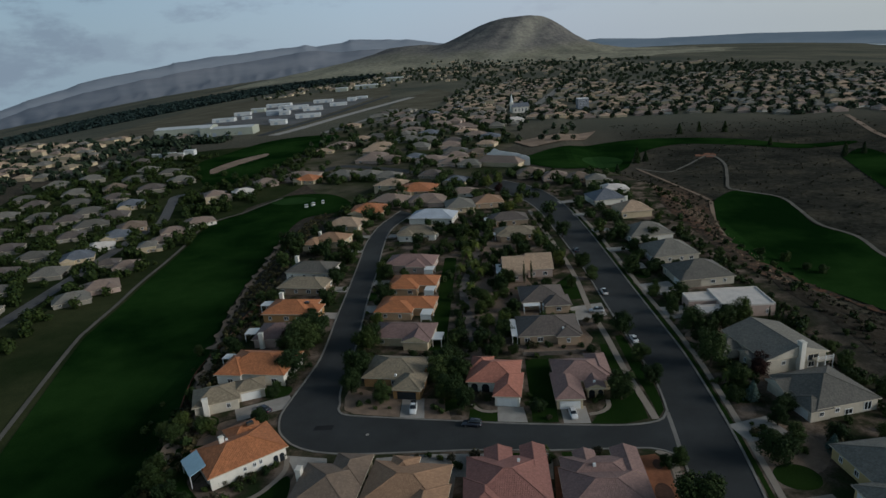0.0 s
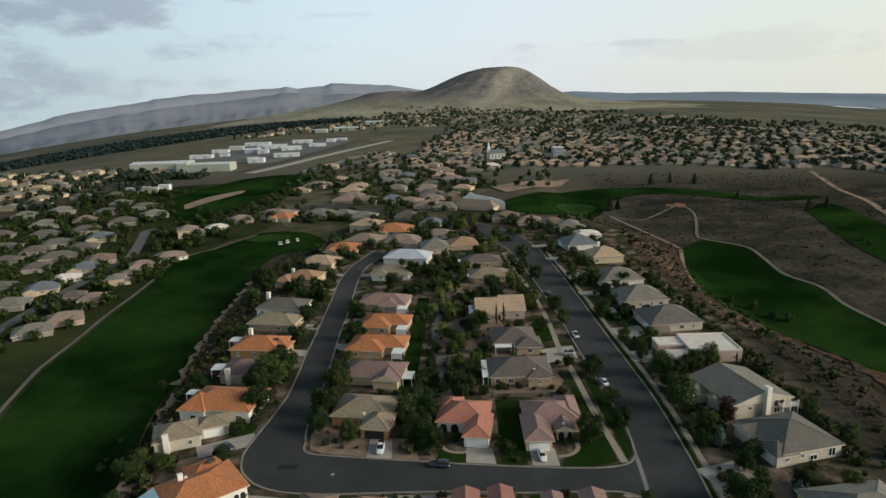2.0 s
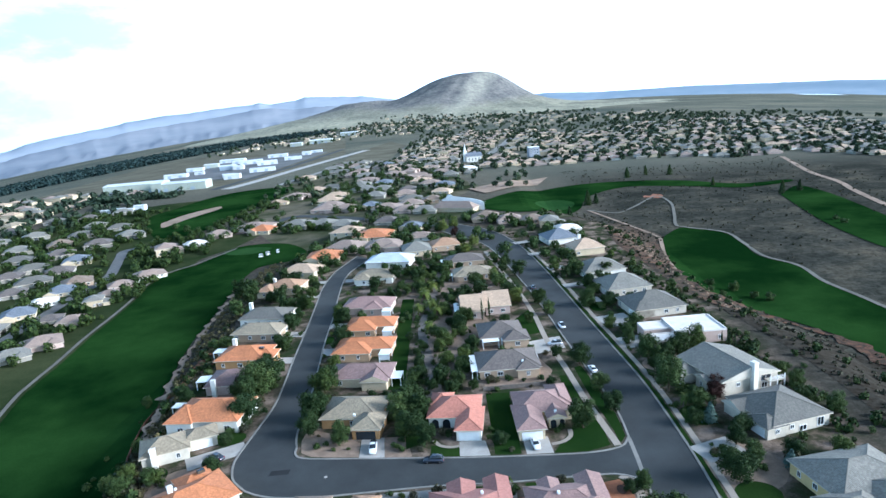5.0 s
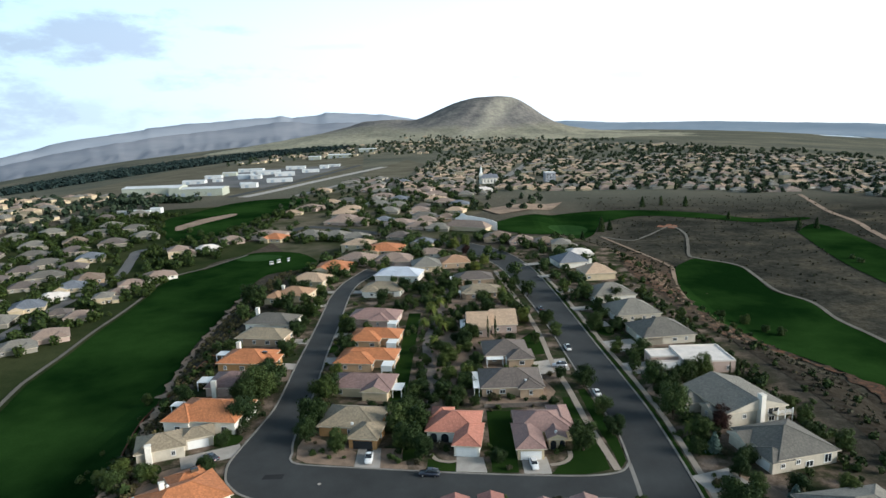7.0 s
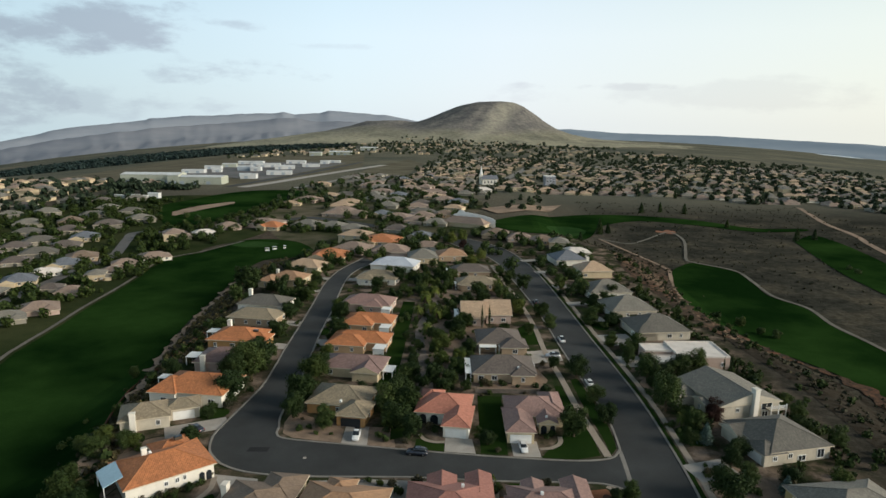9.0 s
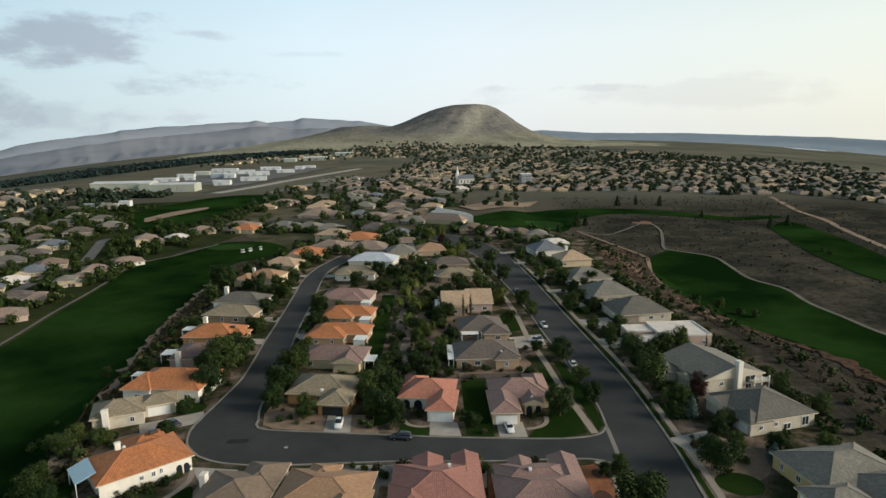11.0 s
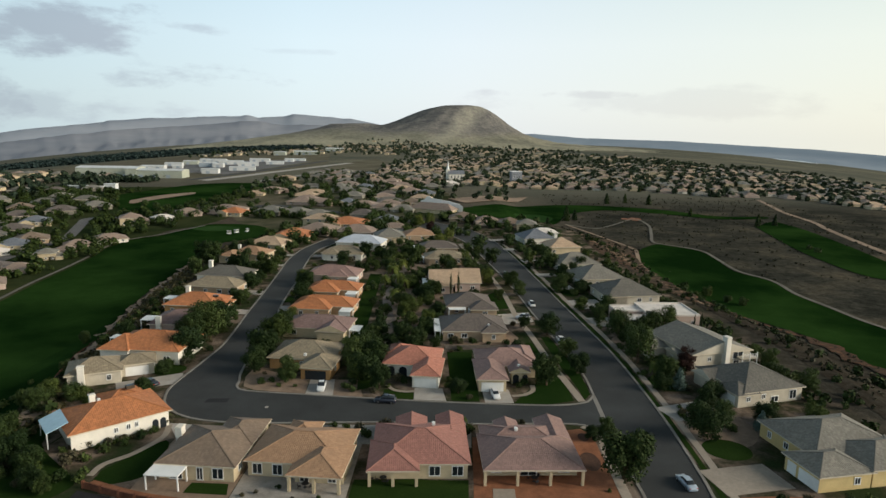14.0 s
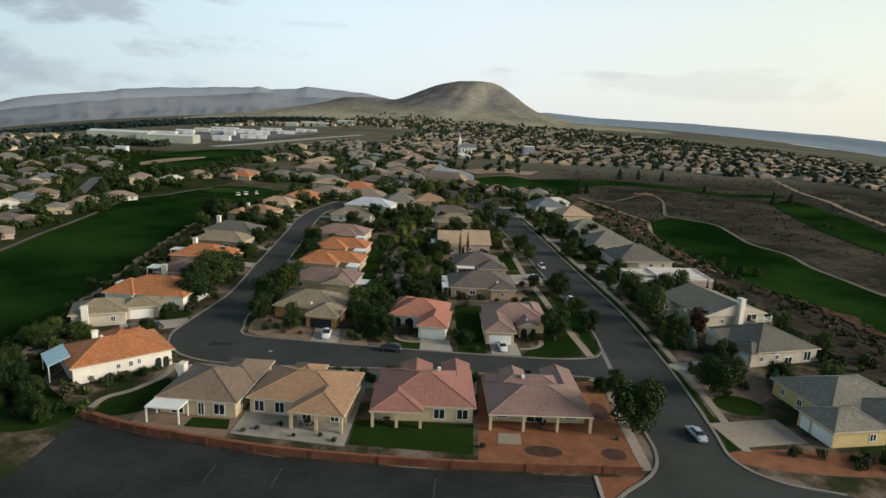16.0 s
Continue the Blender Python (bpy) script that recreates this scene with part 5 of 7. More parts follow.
house("tan house, dark umber tile roof, white awning", 14, 66, 6, [(0, 2, 15, 14.5, "hx", 2.9), (4, -4.5, 9, 9, "hx", 2.9)], "tan", "umber", covers=[(-4.2, -6.4, 5.5, 2.6, 2.5), (1.2, -6.8, 4, 2.2, 2.5)], doors=[(8, -4, 4.9, E_)], seed=9)
house("peach stucco house, sandy tile roof, two cypresses before it", 8.6, 95.5, 5, [(-4.5, 0.5, 9, 19, "gx", 3.0), (5, 3.0, 10, 17, "gx", 3.4)], "pinkish", "sand", covers=[(-10.3, -1.5, 2, 10, 2.8)], seed=10)
house("tan house, tan tile roof among trees", 4, 143, 6, [(0, 0, 18, 12, "hx", 2.9), (-4, -3.5, 7, 8, "hy", 2.9)], "tan", "tan", covers=[(-10, -2, 2, 4, 2.5)], seed=11)
house("tan house, brown tile roof, white awning", 0, 167, 8, [(0, 0, 19, 13, "hx", 2.9)], "tan", "umber", covers=[(-10.6, -1, 2, 6, 2.6)], seed=12)
house("tan house, rose-brown tile roof, cream gable", -28.2, 39.4, -3, [(0, 0.6, 19, 11.4, "hx", 2.9), (5, -3.2, 8.4, 8.5, "gy", 2.9)], "cream", "plum", covers=[(11, -2, 3, 5, 2.4)], seed=13)
house("ochre stucco house, orange tile roof, white patio cover", -30, 59.4, -3, [(-1, 2.6, 19.4, 10.4, "hx", 2.9), (-4.2, -1.2, 13, 10.4, "hx", 2.9)], "peach", "orange", covers=[(6.9, -4.6, 3.6, 5, 2.5, 1.7)], seed=14)
house("tan stucco house, bright orange tile roof, white patio cover", -31.6, 80, -3, [(-0.6, 2.6, 18, 10.4, "hx", 2.9), (-3.6, -1, 12, 10.4, "hx", 2.9)], "peach", "orange", covers=[(6.6, -4.4, 3.6, 5, 2.5, 1.7)], seed=15)
house("tan house, dusty pink tile roof, white patio cover", -36.4, 104, -4, [(-0.6, 1.4, 20, 13, "hx", 2.9), (2.5, -2, 8, 10, "hy", 2.9)], "pinkish", "rose", covers=[(8.4, -6.8, 3.6, 4.6, 2.5, 1.7)], seed=16)
house("cream house, tan tile roof", -41, 147, -5, [(0, 1, 19, 13, "hx", 2.9), (-4, -4, 8, 8, "hy", 2.9)], "white", "tan", seed=17)
house("white house, pale bluish roof", -37.6, 175, -6, [(0, 0, 23, 15, "hx", 3.2)], "white", "pale", seed=18)
house("cream house, tan tile roof", -26.6, 197, 10, [(0, 0, 16, 18, "hx", 2.9)], "cream", "taupe", seed=19)
house("tan house, apricot tile roof", -11.6, 204, 12, [(0, 0, 16, 15, "hx", 2.9)], "tan", "apricot", seed=20)
house("yellow stucco house, grey tile roof, white garage doors", 78.4, -24.6, 13, [(2.5, 4, 19, 15, "hx", 3.1), (-5.6, -4.6, 11, 8.8, "hx", 3.0), (5.6, -3.6, 13, 10.8, "hx", 3.3)], "yellow", "taupe", doors=[(-10.57, -6.2, 4.4, W_), (-10.57, -2.4, 2.0, W_)], seed=21)
house("cream stucco house, dark grey tile roof", 74, 5.4, 18, [(3.8, 1, 16.4, 16, "hx", 3.2), (-3.2, -3.6, 6, 7.5, "hx", 2.9), (-3, 4.8, 6, 7, "gx", 2.9)], "bone", "grey", doors=[(-5.65, -3.6, 4.6, W_)], seed=22, extra=[(-3, -6.8, 1.2, 0.9, 0.9), (1.2, -6.45, 1.3, 0.9, 0.9), (4.2, -6.45, 0.3, 1.8, 1.2), (9, -6.45, 0.6, 1.7, 1.9)])
# the wide upper window stands for a dark, shaded balcony recess
two_storey = house("cream two-storey house, grey roof, tall white chimney", 72.8, 29, 18, [(1, 0, 18, 19, "gy", 4.3), (-9, 4.5, 8, 8, "hx", 3.0), (-6.5, -3, 6, 6, "gx", 3.2)], "bone", "taupe", chimneys=[(1.6, -9.6, 1.3, 1.6, 8.4)], pitch=0.3, seed=23, extra=[(-2.6, -8.95, 2.2, 0.9, 0.9), (5.8, -8.95, 2.3, 3.0, 1.6), (5.4, -8.95, 0.4, 1.6, 1.3)])
balcony = part("balcony", bevelled(5.4, -11.0, 2.55, 10.2, -8.9, 2.75, 0.03), WALL["bone"], two_storey, "pale timber balcony")
for px in (5.6, 7.8, 10.0):
    part("post", boxed(px - 0.1, -10.9, -0.5, px + 0.1, -10.7, 4.1), M_white, balcony)
for pz in (3.1, 3.4, 3.7):
    part("rail", boxed(5.5, -10.84, pz, 10.1, -10.76, pz + 0.08), M_white, balcony)
house("pinkish stucco house, flat white roof with parapets", 70.8, 58.6, 5, [(4.6, 2, 15.5, 14, "f", 3.6), (-6.4, 4, 10.5, 6.5, "f", 3.3), (-5.8, -5.4, 10, 6, "f", 3.0)], "pinkish", "white", seed=24)
house("tan stucco house, grey tile roof", 69, 87.5, 12, [(0, 0, 19.5, 17, "hx", 3.0), (-6, -4, 8, 9, "hx", 2.9)], "bone", "grey", doors=[(-9.45, -4.5, 4.9, W_)], pitch=0.5, seed=25)
house("tan house, beige tile roof", 64, 112, 12, [(0, 0, 18.5, 17, "hx", 3.0)], "bone", "taupe", doors=[(-8.72, -3, 4.9, W_)], pitch=0.5, seed=26)
house("white house, grey-tan tile roof", 60, 138, 12, [(0, 0, 19, 16, "hx", 3.0), (4, -3, 9, 9, "hx", 3.3)], "white", "taupe", pitch=0.5, seed=27)
house("cream house, sandy tile roof, white chimney", 60, 176, 12, [(0, 0, 16, 15, "hx", 3.4), (4, -3, 8, 8, "hx", 3.1)], "cream", "sand", chimneys=[(-1, 5, 1.3, 1.3, 8)], pitch=0.5, seed=28)
house("white house, slate-blue tile roof", 50.4, 203, 14, [(0, 0, 17.5, 17, "hx", 3.0)], "white", "slate", pitch=0.5, seed=29)
corner = house("white stucco house, terracotta roof, sky-tinted awning", -54.2, -20.6, 43, [(0.2, 0, 17.6, 13, "hx", 3.3), (3.4, 6, 8, 7, "hx", 3.5)], "white", "orange", pitch=0.38, chimneys=[(-2.7, 2, 1.0, 0.8, 6.7)], vents=[(-1.5, 2.6, 5.0)], arches=[(6.0, -5.95, 1.1, 2.0, S), (7.4, -5.95, 1.1, 2.0, S)], seed=30, extra=[(-0.8, -5.95, 1.5, 0.6, 0.8), (1.3, -5.95, 1.5, 0.6, 0.9), (2.7, -5.95, 1.6, 0.5, 0.9)])
bm = bmesh.new()
for k in range(9):
    y0 = -2.6 + k * 0.8
    v = [bm.verts.new(p) for p in ((-11.2, y0, 2.95), (-7.6, y0, 4.15), (-7.6, y0 + 0.78, 4.15), (-11.2, y0 + 0.78, 2.95), (-11.2, y0, 3.07), (-7.6, y0, 4.27), (-7.6, y0 + 0.78, 4.27), (-11.2, y0 + 0.78, 3.07))]
    for f in ((3, 2, 1, 0), (4, 5, 6, 7), (0, 1, 5, 4), (1, 2, 6, 5), (2, 3, 7, 6), (3, 0, 4, 7)):
        bm.faces.new([v[i] for i in f])
awning = part("awning", bm, M_awning, corner, "sheet awning with blue sky reflection in its colour")
for py in (-2.3, 4.3):
    part("post", boxed(-11.1, py - 0.08, -0.3, -10.94, py + 0.08, 3.02), M_white, awning)
house("beige stucco house, tan tile roof, tall chimney", -67.8, 3.4, 26, [(-3, 0.4, 11.6, 10, "hx", 3.0), (5.2, 2, 8.6, 7, "hx", 2.9)], "bone", "tan", chimneys=[(-5.5, -4.6, 1.3, 1.1, 5)], doors=[(5.4, -0.98, 4.9, S)], seed=31)
house("white stucco house, orange tile roof", -65.4, 18.2, -3, [(0.4, 0.6, 19.6, 14, "hx", 3.5), (-6, -1.5, 8, 11.5, "hx", 3.5)], "white", "orange", covers=[(-11.6, 5, 4, 3, 2.5)], seed=32)
house("plum-roofed house with a white chimney", -67, 40.4, 4, [(0, 0, 16, 12.5, "hx", 3.0)], "pinkish", "plum", chimneys=[(-4.8, -6.1, 1.3, 1.1, 5.2)], covers=[(-10, 1, 4, 4.5, 2.5)], seed=33)
house("ochre stucco house, bright orange tile roof", -69.6, 58.6, -2, [(-1, 0, 17, 13, "hx", 3.2), (6, -0.5, 8, 7, "hx", 3.0)], "ochre", "orange", chimneys=[(-6.5, 5, 1.2, 1.2, 6.4)], covers=[(-11.5, 3.6, 3.6, 4, 2.7)], seed=34)
house("tan house, tan tile roof beside a grey-roofed one", -73.6, 82, -5, [(0, 0, 18.6, 11.5, "hx", 3.0)], "tan", "tan", seed=35)
house("white-trimmed house, grey tile roof, white chimney", -76.2, 98.6, -5, [(0, 0, 19, 13, "hx", 3.2)], "white", "grey", chimneys=[(-8.4, 4, 1.3, 1.3, 6.6)], seed=36)
house("tan house, apricot tile roof", -82, 138, -8, [(1.5, 1.5, 16, 13, "hx", 3.2), (-5, -4, 8, 11, "hy", 3.0)], "cream", "apricot", chimneys=[(-4.6, 2, 1.1, 1.1, 6)], seed=37)
house("cream house, sandy tile roof", -80.4, 166, -10, [(0, 0, 18.5, 14, "hx", 3.0)], "cream", "sand", seed=38)


# ---- houses further off: a few kinds, many copies ----
FAR_LABEL = {"tan": "tan", "brown": "brown", "dun": "dull brown", "grey": "grey", "orange": "orange", "sand": "sandy", "umber": "dark brown", "slate": "slate", "taupe": "taupe", "pink": "pink", "white": "white"}


def far_house(roof, wall, wings):
    top = thing("house", "%s stucco house with a %s tile roof" % (wall, FAR_LABEL[roof]), "house", pose(0, 0, -500), "far houses")
    for cx, cy, w, d, style, e in wings:
        part("wall", boxed(cx - w / 2 + 0.5, cy - d / 2 + 0.5, -2.5, cx + w / 2 - 0.5, cy + d / 2 - 0.5, e - 0.05), WALL[wall], top)
        rb = bmesh.new()
        roof_wing(rb, rb.loops.layers.uv.new("UVMap"), [], cx, cy, w, d, style, e, 0.42)
        bmesh.ops.remove_doubles(rb, verts=rb.verts[:], dist=0.002)
        part("roof", rb, (ROOF[roof], M_trim, WALL[wall]), top)
    cx, cy, w, d, style, e = wings[0]
    for k in (-0.3, 0.05, 0.32):
        window(top, cx + k * w, cy - d / 2 + 0.5, 1.0, 1.1, 1.0, S)
    return top


PLAN_A = [(0, 0, 17, 14, "hx", 2.4), (4.5, -4, 8, 10, "hy", 2.45)]
PLAN_B = [(0, 0, 16, 15, "hx", 2.4), (-4, -4.5, 7, 9, "gy", 2.5)]
PLAN_C = [(0, 0, 18, 13, "hx", 2.4), (-3, 3, 9, 13, "hy", 2.45)]
PLAN_D = [(0, 0, 13, 14, "hy", 4.6), (6, -2, 9, 10, "hx", 2.6)]
KINDS = {
    "t": far_house("taupe", "drab", PLAN_A), "b": far_house("brown", "tan", PLAN_B), "r": far_house("dun", "pinkish", PLAN_A), "g": far_house("grey", "drab", PLAN_C),
    "o": far_house("orange", "cream", PLAN_B), "s": far_house("sand", "cream", PLAN_C), "u": far_house("umber", "drab", PLAN_A), "l": far_house("slate", "cream", PLAN_B),
    "c": far_house("taupe", "cream", PLAN_D), "p": far_house("dun", "white", PLAN_C), "k": far_house("dun", "cream", PLAN_D), "w": far_house("white", "white", PLAN_C),
}


def put_house(k, x, y, rot, size=1.0):
    copy_thing(KINDS[k], pose(x, y, height(x, y), 0, 0, rot) @ Matrix.Diagonal((size, size, min(size, 1.1), 1)))


RIDGE_A = [("r", -157, 315, 24), ("o", -147, 303, 15), ("r", -166, 459, 20), ("s", -156, 497, 15), ("g", -142, 509, 19), ("t", -104, 479, 23), ("l", -89, 516, 20), ("s", -124, 415, 21), ("r", -116, 370, 19), ("r", -99, 365, 17), ("l", -80, 372, 14), ("r", -64, 355, 19), ("r", -46, 336, 17), ("t", -31, 326, 15), ("t", -124, 314, 18), ("t", -104, 310, 17), ("t", -88, 303, 15), ("s", -76, 262, 17), ("o", -57, 243, 21), ("u", -54, 287, 14), ("l", -35, 264, 13), ("p", -27, 230, 13), ("r", -68, 216, 17), ("r", -46, 213, 17), ("o", -76, 194, 17)]
RIDGE_B = [("b", 12, 278, 16), ("r", 27, 266, 14), ("b", 41, 259, 14), ("c", 50, 245, 13), ("g", -166, 664, 22), ("t", -146, 695, 23), ("r", -88, 595, 20), ("r", -57, 571, 22), ("t", -51, 676, 24), ("r", -88, 708, 23), ("s", -198, 619, 18), ("w", 58, 226, 12), ("r", -116, 386, 18), ("t", -85, 429, 16), ("r", -60, 440, 18), ("g", -50, 400, 17), ("b", -30, 385, 16), ("r", -40, 500, 18), ("s", -124, 445, 18), ("t", -84, 470, 17), ("s", -173, 427, 13), ("r", -112, 548, 22), ("t", -122, 600, 20), ("t", -183, 769, 22), ("r", -29, 620, 22), ("g", -69, 742, 22), ("t", -187, 720, 22)]
WEST_A = [("k", -197, 258, 17), ("w", -184, 274, 14), ("r", -178, 299, 16), ("p", -180, 203, 16), ("r", -188, 187, 13), ("r", -185, 171, 11), ("c", -184, 156, 12), ("r", -179, 130, 12), ("u", -192, 134, 10), ("r", -173, 101, 15), ("s", -177, 88, 14), ("s", -217, 180, 16), ("t", -219, 197, 17), ("w", -214, 161, 13), ("s", -214, 143, 16), ("g", -249, 203, 18), ("t", -271, 233, 18), ("t", -247, 223, 17), ("l", -251, 248, 18), ("u", -276, 268, 18), ("t", -297, 300, 18), ("g", -298, 258, 17), ("t", -320, 288, 19), ("t", -264, 294, 19), ("t", -254, 318, 19), ("g", -298, 328, 18), ("t", -341, 336, 19), ("u", -246, 181, 15), ("t", -274, 217, 16)]
WEST_B = [("t", -383, 365, 17), ("g", -373, 408, 17), ("t", -344, 412, 17), ("s", -327, 438, 17), ("t", -276, 196, 15), ("s", -212, 120, 15), ("t", -222, 96, 15), ("g", -240, 145, 15), ("t", -268, 160, 15), ("u", -300, 190, 16), ("t", -330, 230, 16), ("g", -352, 275, 16), ("s", -206, 72, 15), ("t", -238, 120, 15), ("g", -300, 225, 16), ("t", -330, 258, 16), ("s", -360, 320, 17), ("t", -232, 340, 17), ("g", -280, 350, 17), ("t", -310, 366, 17), ("s", -270, 385, 17), ("t", -246, 372, 17)]
placed = []
rf = random.Random(41)


def far_spot(k, x, y, rot, wide):
    if min([math.hypot(x - a, y - b) for a, b in placed] or [99]) > 12.5 and not inside(x, y, FAIR_NW) and not inside(x, y, FAIR_W):
        placed.append((x, y))
        put_house(k, x, y, rot, min(1.6, max(0.66, wide / 17)))


for row, turn in ((RIDGE_A, -6), (RIDGE_B, 4), (WEST_A, 30), (WEST_B, 24)):
    for k, x, y, wide in row:
        if (row is WEST_A or row is WEST_B) and k in "ts":
            k = rf.choice("gutb" if k == "t" else "tbl")
        far_spot(k, x, y, turn + rf.uniform(-9, 9), wide * (1.22 if row is RIDGE_A or row is RIDGE_B else 1.04))
for _ in range(240):
    x, y = rf.uniform(-190, 0), rf.uniform(365, 780)
    if -x < 60 + (y - 365) * 0.36 and -x > 20 + max(0, y - 600) * 0.15 and min(math.hypot(x - a, y - b) for a, b in placed) > 22:
        far_spot(rf.choice("trsrtgbrul"), x, y, rf.choice((-8, 6, 84)) + rf.uniform(-8, 8), rf.uniform(18, 23))

for k in range(10):
    put_house("s", -72 + k * 15.5, 1118 + k * 9, 6, 1.15)
put_house("w", -3, 606, 12, 1.15)
# clubhouse with a long white front
ch = thing("clubhouse", "long tan-roofed clubhouse with a sweeping white parapet", "clubhouse", pose(-9, 322, height(-9, 322), 0, 0, -24))
bm, rb = boxed(-16, -5, -1, 16, 5, 3.4), bmesh.new()
uvl = rb.loops.layers.uv.new("UVMap")
roof_wing(rb, uvl, [], 0, 0, 34, 12, "hx", 3.4, 0.7)
part("wall", bm, WALL["cream"], ch)
part("roof", rb, (ROOF["dun"], M_trim, WALL["cream"]), ch)
bm = bmesh.new()
prof = [(-14, 7.6), (-11, 8.6), (-8.8, 11.2), (-6.6, 11.2), (-4.6, 9.9), (2, 9.2), (10, 8.4), (17, 7.0), (20, 5.6)]
for (x0, z0), (x1, z1) in zip(prof, prof[1:]):
    v = [bm.verts.new(p) for p in ((x0, 6, 0), (x1, 6, 0), (x1, 6, z1), (x0, 6, z0), (x0, 6.5, 0), (x1, 6.5, 0), (x1, 6.5, z1), (x0, 6.5, z0))]
    for f in ((0, 1, 2, 3), (7, 6, 5, 4), (3, 2, 6, 7)):
        bm.faces.new([v[i] for i in f])
bmesh.ops.remove_doubles(bm, verts=bm.verts[:], dist=0.001)
part("parapet", bm, M_white, ch, "sweeping white parapet")

# the suburb on the plain
SUBURB = [(-108, 663), (-116, 1081), (-14, 1370), (114, 1307), (194, 1060), (349, 1236), (543, 1278), (675, 1175), (640, 800), (500, 560), (402, 480), (378, 575), (288, 592), (207, 645), (102, 635), (33, 610), (-23, 560)]


rnd = random.Random(11)
spots = []
for j in range(46):
    for i in range(50):
        x, y = -140 + i * 19.5 + rnd.uniform(-4, 4) + (9 if j % 2 else 0), 470 + j * (20 if j % 2 else 24) + rnd.uniform(-4, 4)
        y = 470 + (j // 2) * 52 + (j % 2) * 22 + rnd.uniform(-3, 3)
        if inside(x, y, SUBURB) and abs(x - 25 - (y - 786) * 0.153) > (13 if y > 740 else 0) and math.hypot(x - 84, y - 735) > 18 and math.hypot(x, y - 690) > 24 and math.hypot(x + 3, y - 606) > 20 and rnd.random() < 0.9:
            spots.append((x, y))
spots.sort(key=lambda p: p[1])
near_spots, far_spots = spots[:150], spots[150:]
for x, y in near_spots:
    put_house(rnd.choice("tsrtsprktcsbr"), x, y, rnd.choice((0, 90, 180)) + rnd.uniform(-12, 12))


def stuff_houses(name, places, label, at=height):
    """Far roofs and walls, too many to count, as one mesh."""
    wb = bmesh.new()
    uvl = wb.loops.layers.uv.new("UVMap")
    rg = random.Random(3)
    for x, y in places:
        w, d = rg.uniform(13, 18), rg.uniform(11, 14)
        if rg.random() < 0.4:
            w, d = d, w
        z, e, h = at(x, y), 3.0 + rg.choice((0, 0, 2.0)), 2.3
        box(wb, x - w / 2 + 0.5, y - d / 2 + 0.5, z - 3, x + w / 2 - 0.5, y + d / 2 - 0.5, z + e, 0)
        slot = rg.randrange(1, 5)
        a, b, c, dd = [Vector((x + sx * w / 2, y + sy * d / 2, z + e)) for sx, sy in ((-1, -1), (1, -1), (1, 1), (-1, 1))]
        ins = min(w, d) / 2 * 0.95
        if w >= d:
            r0, r1 = Vector((x - w / 2 + ins, y, z + e + h)), Vector((x + w / 2 - ins, y, z + e + h))
            fs = ((a, b, r1, r0), (c, dd, r0, r1), (b, c, r1), (dd, a, r0))
        else:
            r0, r1 = Vector((x, y - d / 2 + ins, z + e + h)), Vector((x, y + d / 2 - ins, z + e + h))
            fs = ((b, c, r1, r0), (dd, a, r0, r1), (a, b, r0), (c, dd, r1))
        for f in fs:
            plane(wb, uvl, f, (f[1] - f[0]), slot)
    ob = new(name, mesh_of(name, wb, WALL["cream"], ROOF["dun"], ROOF["tan"], ROOF["sand"], ROOF["taupe"]))
    return tagged(ob, label, "houses", kind="stuff")


stuff_houses("far_houses", far_spots, "rows of tan and brown roofs on the plain")
foot = []
for k in range(110):
    t = rnd.random()
    x, y = -620 + 1150 * t + rnd.uniform(-60, 60), 1500 + rnd.uniform(-140, 260) + 150 * math.sin(t * 3)
    foot.append((x, y))
for k in range(60):
    foot.append((rnd.uniform(-520, 330), rnd.uniform(1850, 2300)))
stuff_houses("foothill_houses", foot, "scattered houses at the foot of the hill")
rh = random.Random(77)
slope_spots = [(-330 + rh.gauss(0, 1) * 130 + 420 * rh.random(), 2330 + 190 * rh.random() ** 1.3) for k in range(44)]
stuff_houses("hillside_houses", slope_spots, "houses scattered up the lower slope of the hill", hill_height)
wfar = []
for k in range(190):
    x, y = rnd.uniform(-900, -390), rnd.uniform(330, 640)
    if -x < (y + 131) * 0.95:
        wfar.append((x, y))
stuff_houses("western_houses", wfar, "scattered houses among trees on the western plain")

# industrial sheds by the runway
M_shed = surface("white_sheet_metal", (0.62, 0.63, 0.62), 0.5, 0.05, 0.5, 0.15, 0)
M_shed3 = surface("blue_grey_sheet_metal", (0.36, 0.41, 0.46), 0.5, 0.05, 0.5, 0.15, 0)
M_shed2 = surface("cream_sheet_metal", (0.42, 0.44, 0.36), 0.5, 0.05, 0.5, 0.15, 0)


def shed(x, y, w, d, h, rot, mat, label):
    ob = thing("warehouse", label, "warehouse", pose(x, y, height(x, y), 0, 0, rot), "industrial sheds")
    part("wall", boxed(-w / 2, -d / 2, -3, w / 2, d / 2, h), mat, ob)
    bm = bmesh.new()
    uvl = bm.loops.layers.uv.new("UVMap")
    roof_wing(bm, uvl, [], 0, 0, w + 0.6, d + 0.6, "gx", h + 0.1, 0.12)
    part("roof", bm, (M_shed, M_shed, mat), ob, "pale low metal roof")
    for k in range(max(1, int(w / 16))):
        u = -w / 2 + 8 + k * 16
        if u < w / 2 - 4:
            part("roller_door", boxed(u - 2.5, -d / 2 - 0.08, 0, u + 2.5, -d / 2 + 0.05, min(4, h - 0.6)), M_shed3, ob)


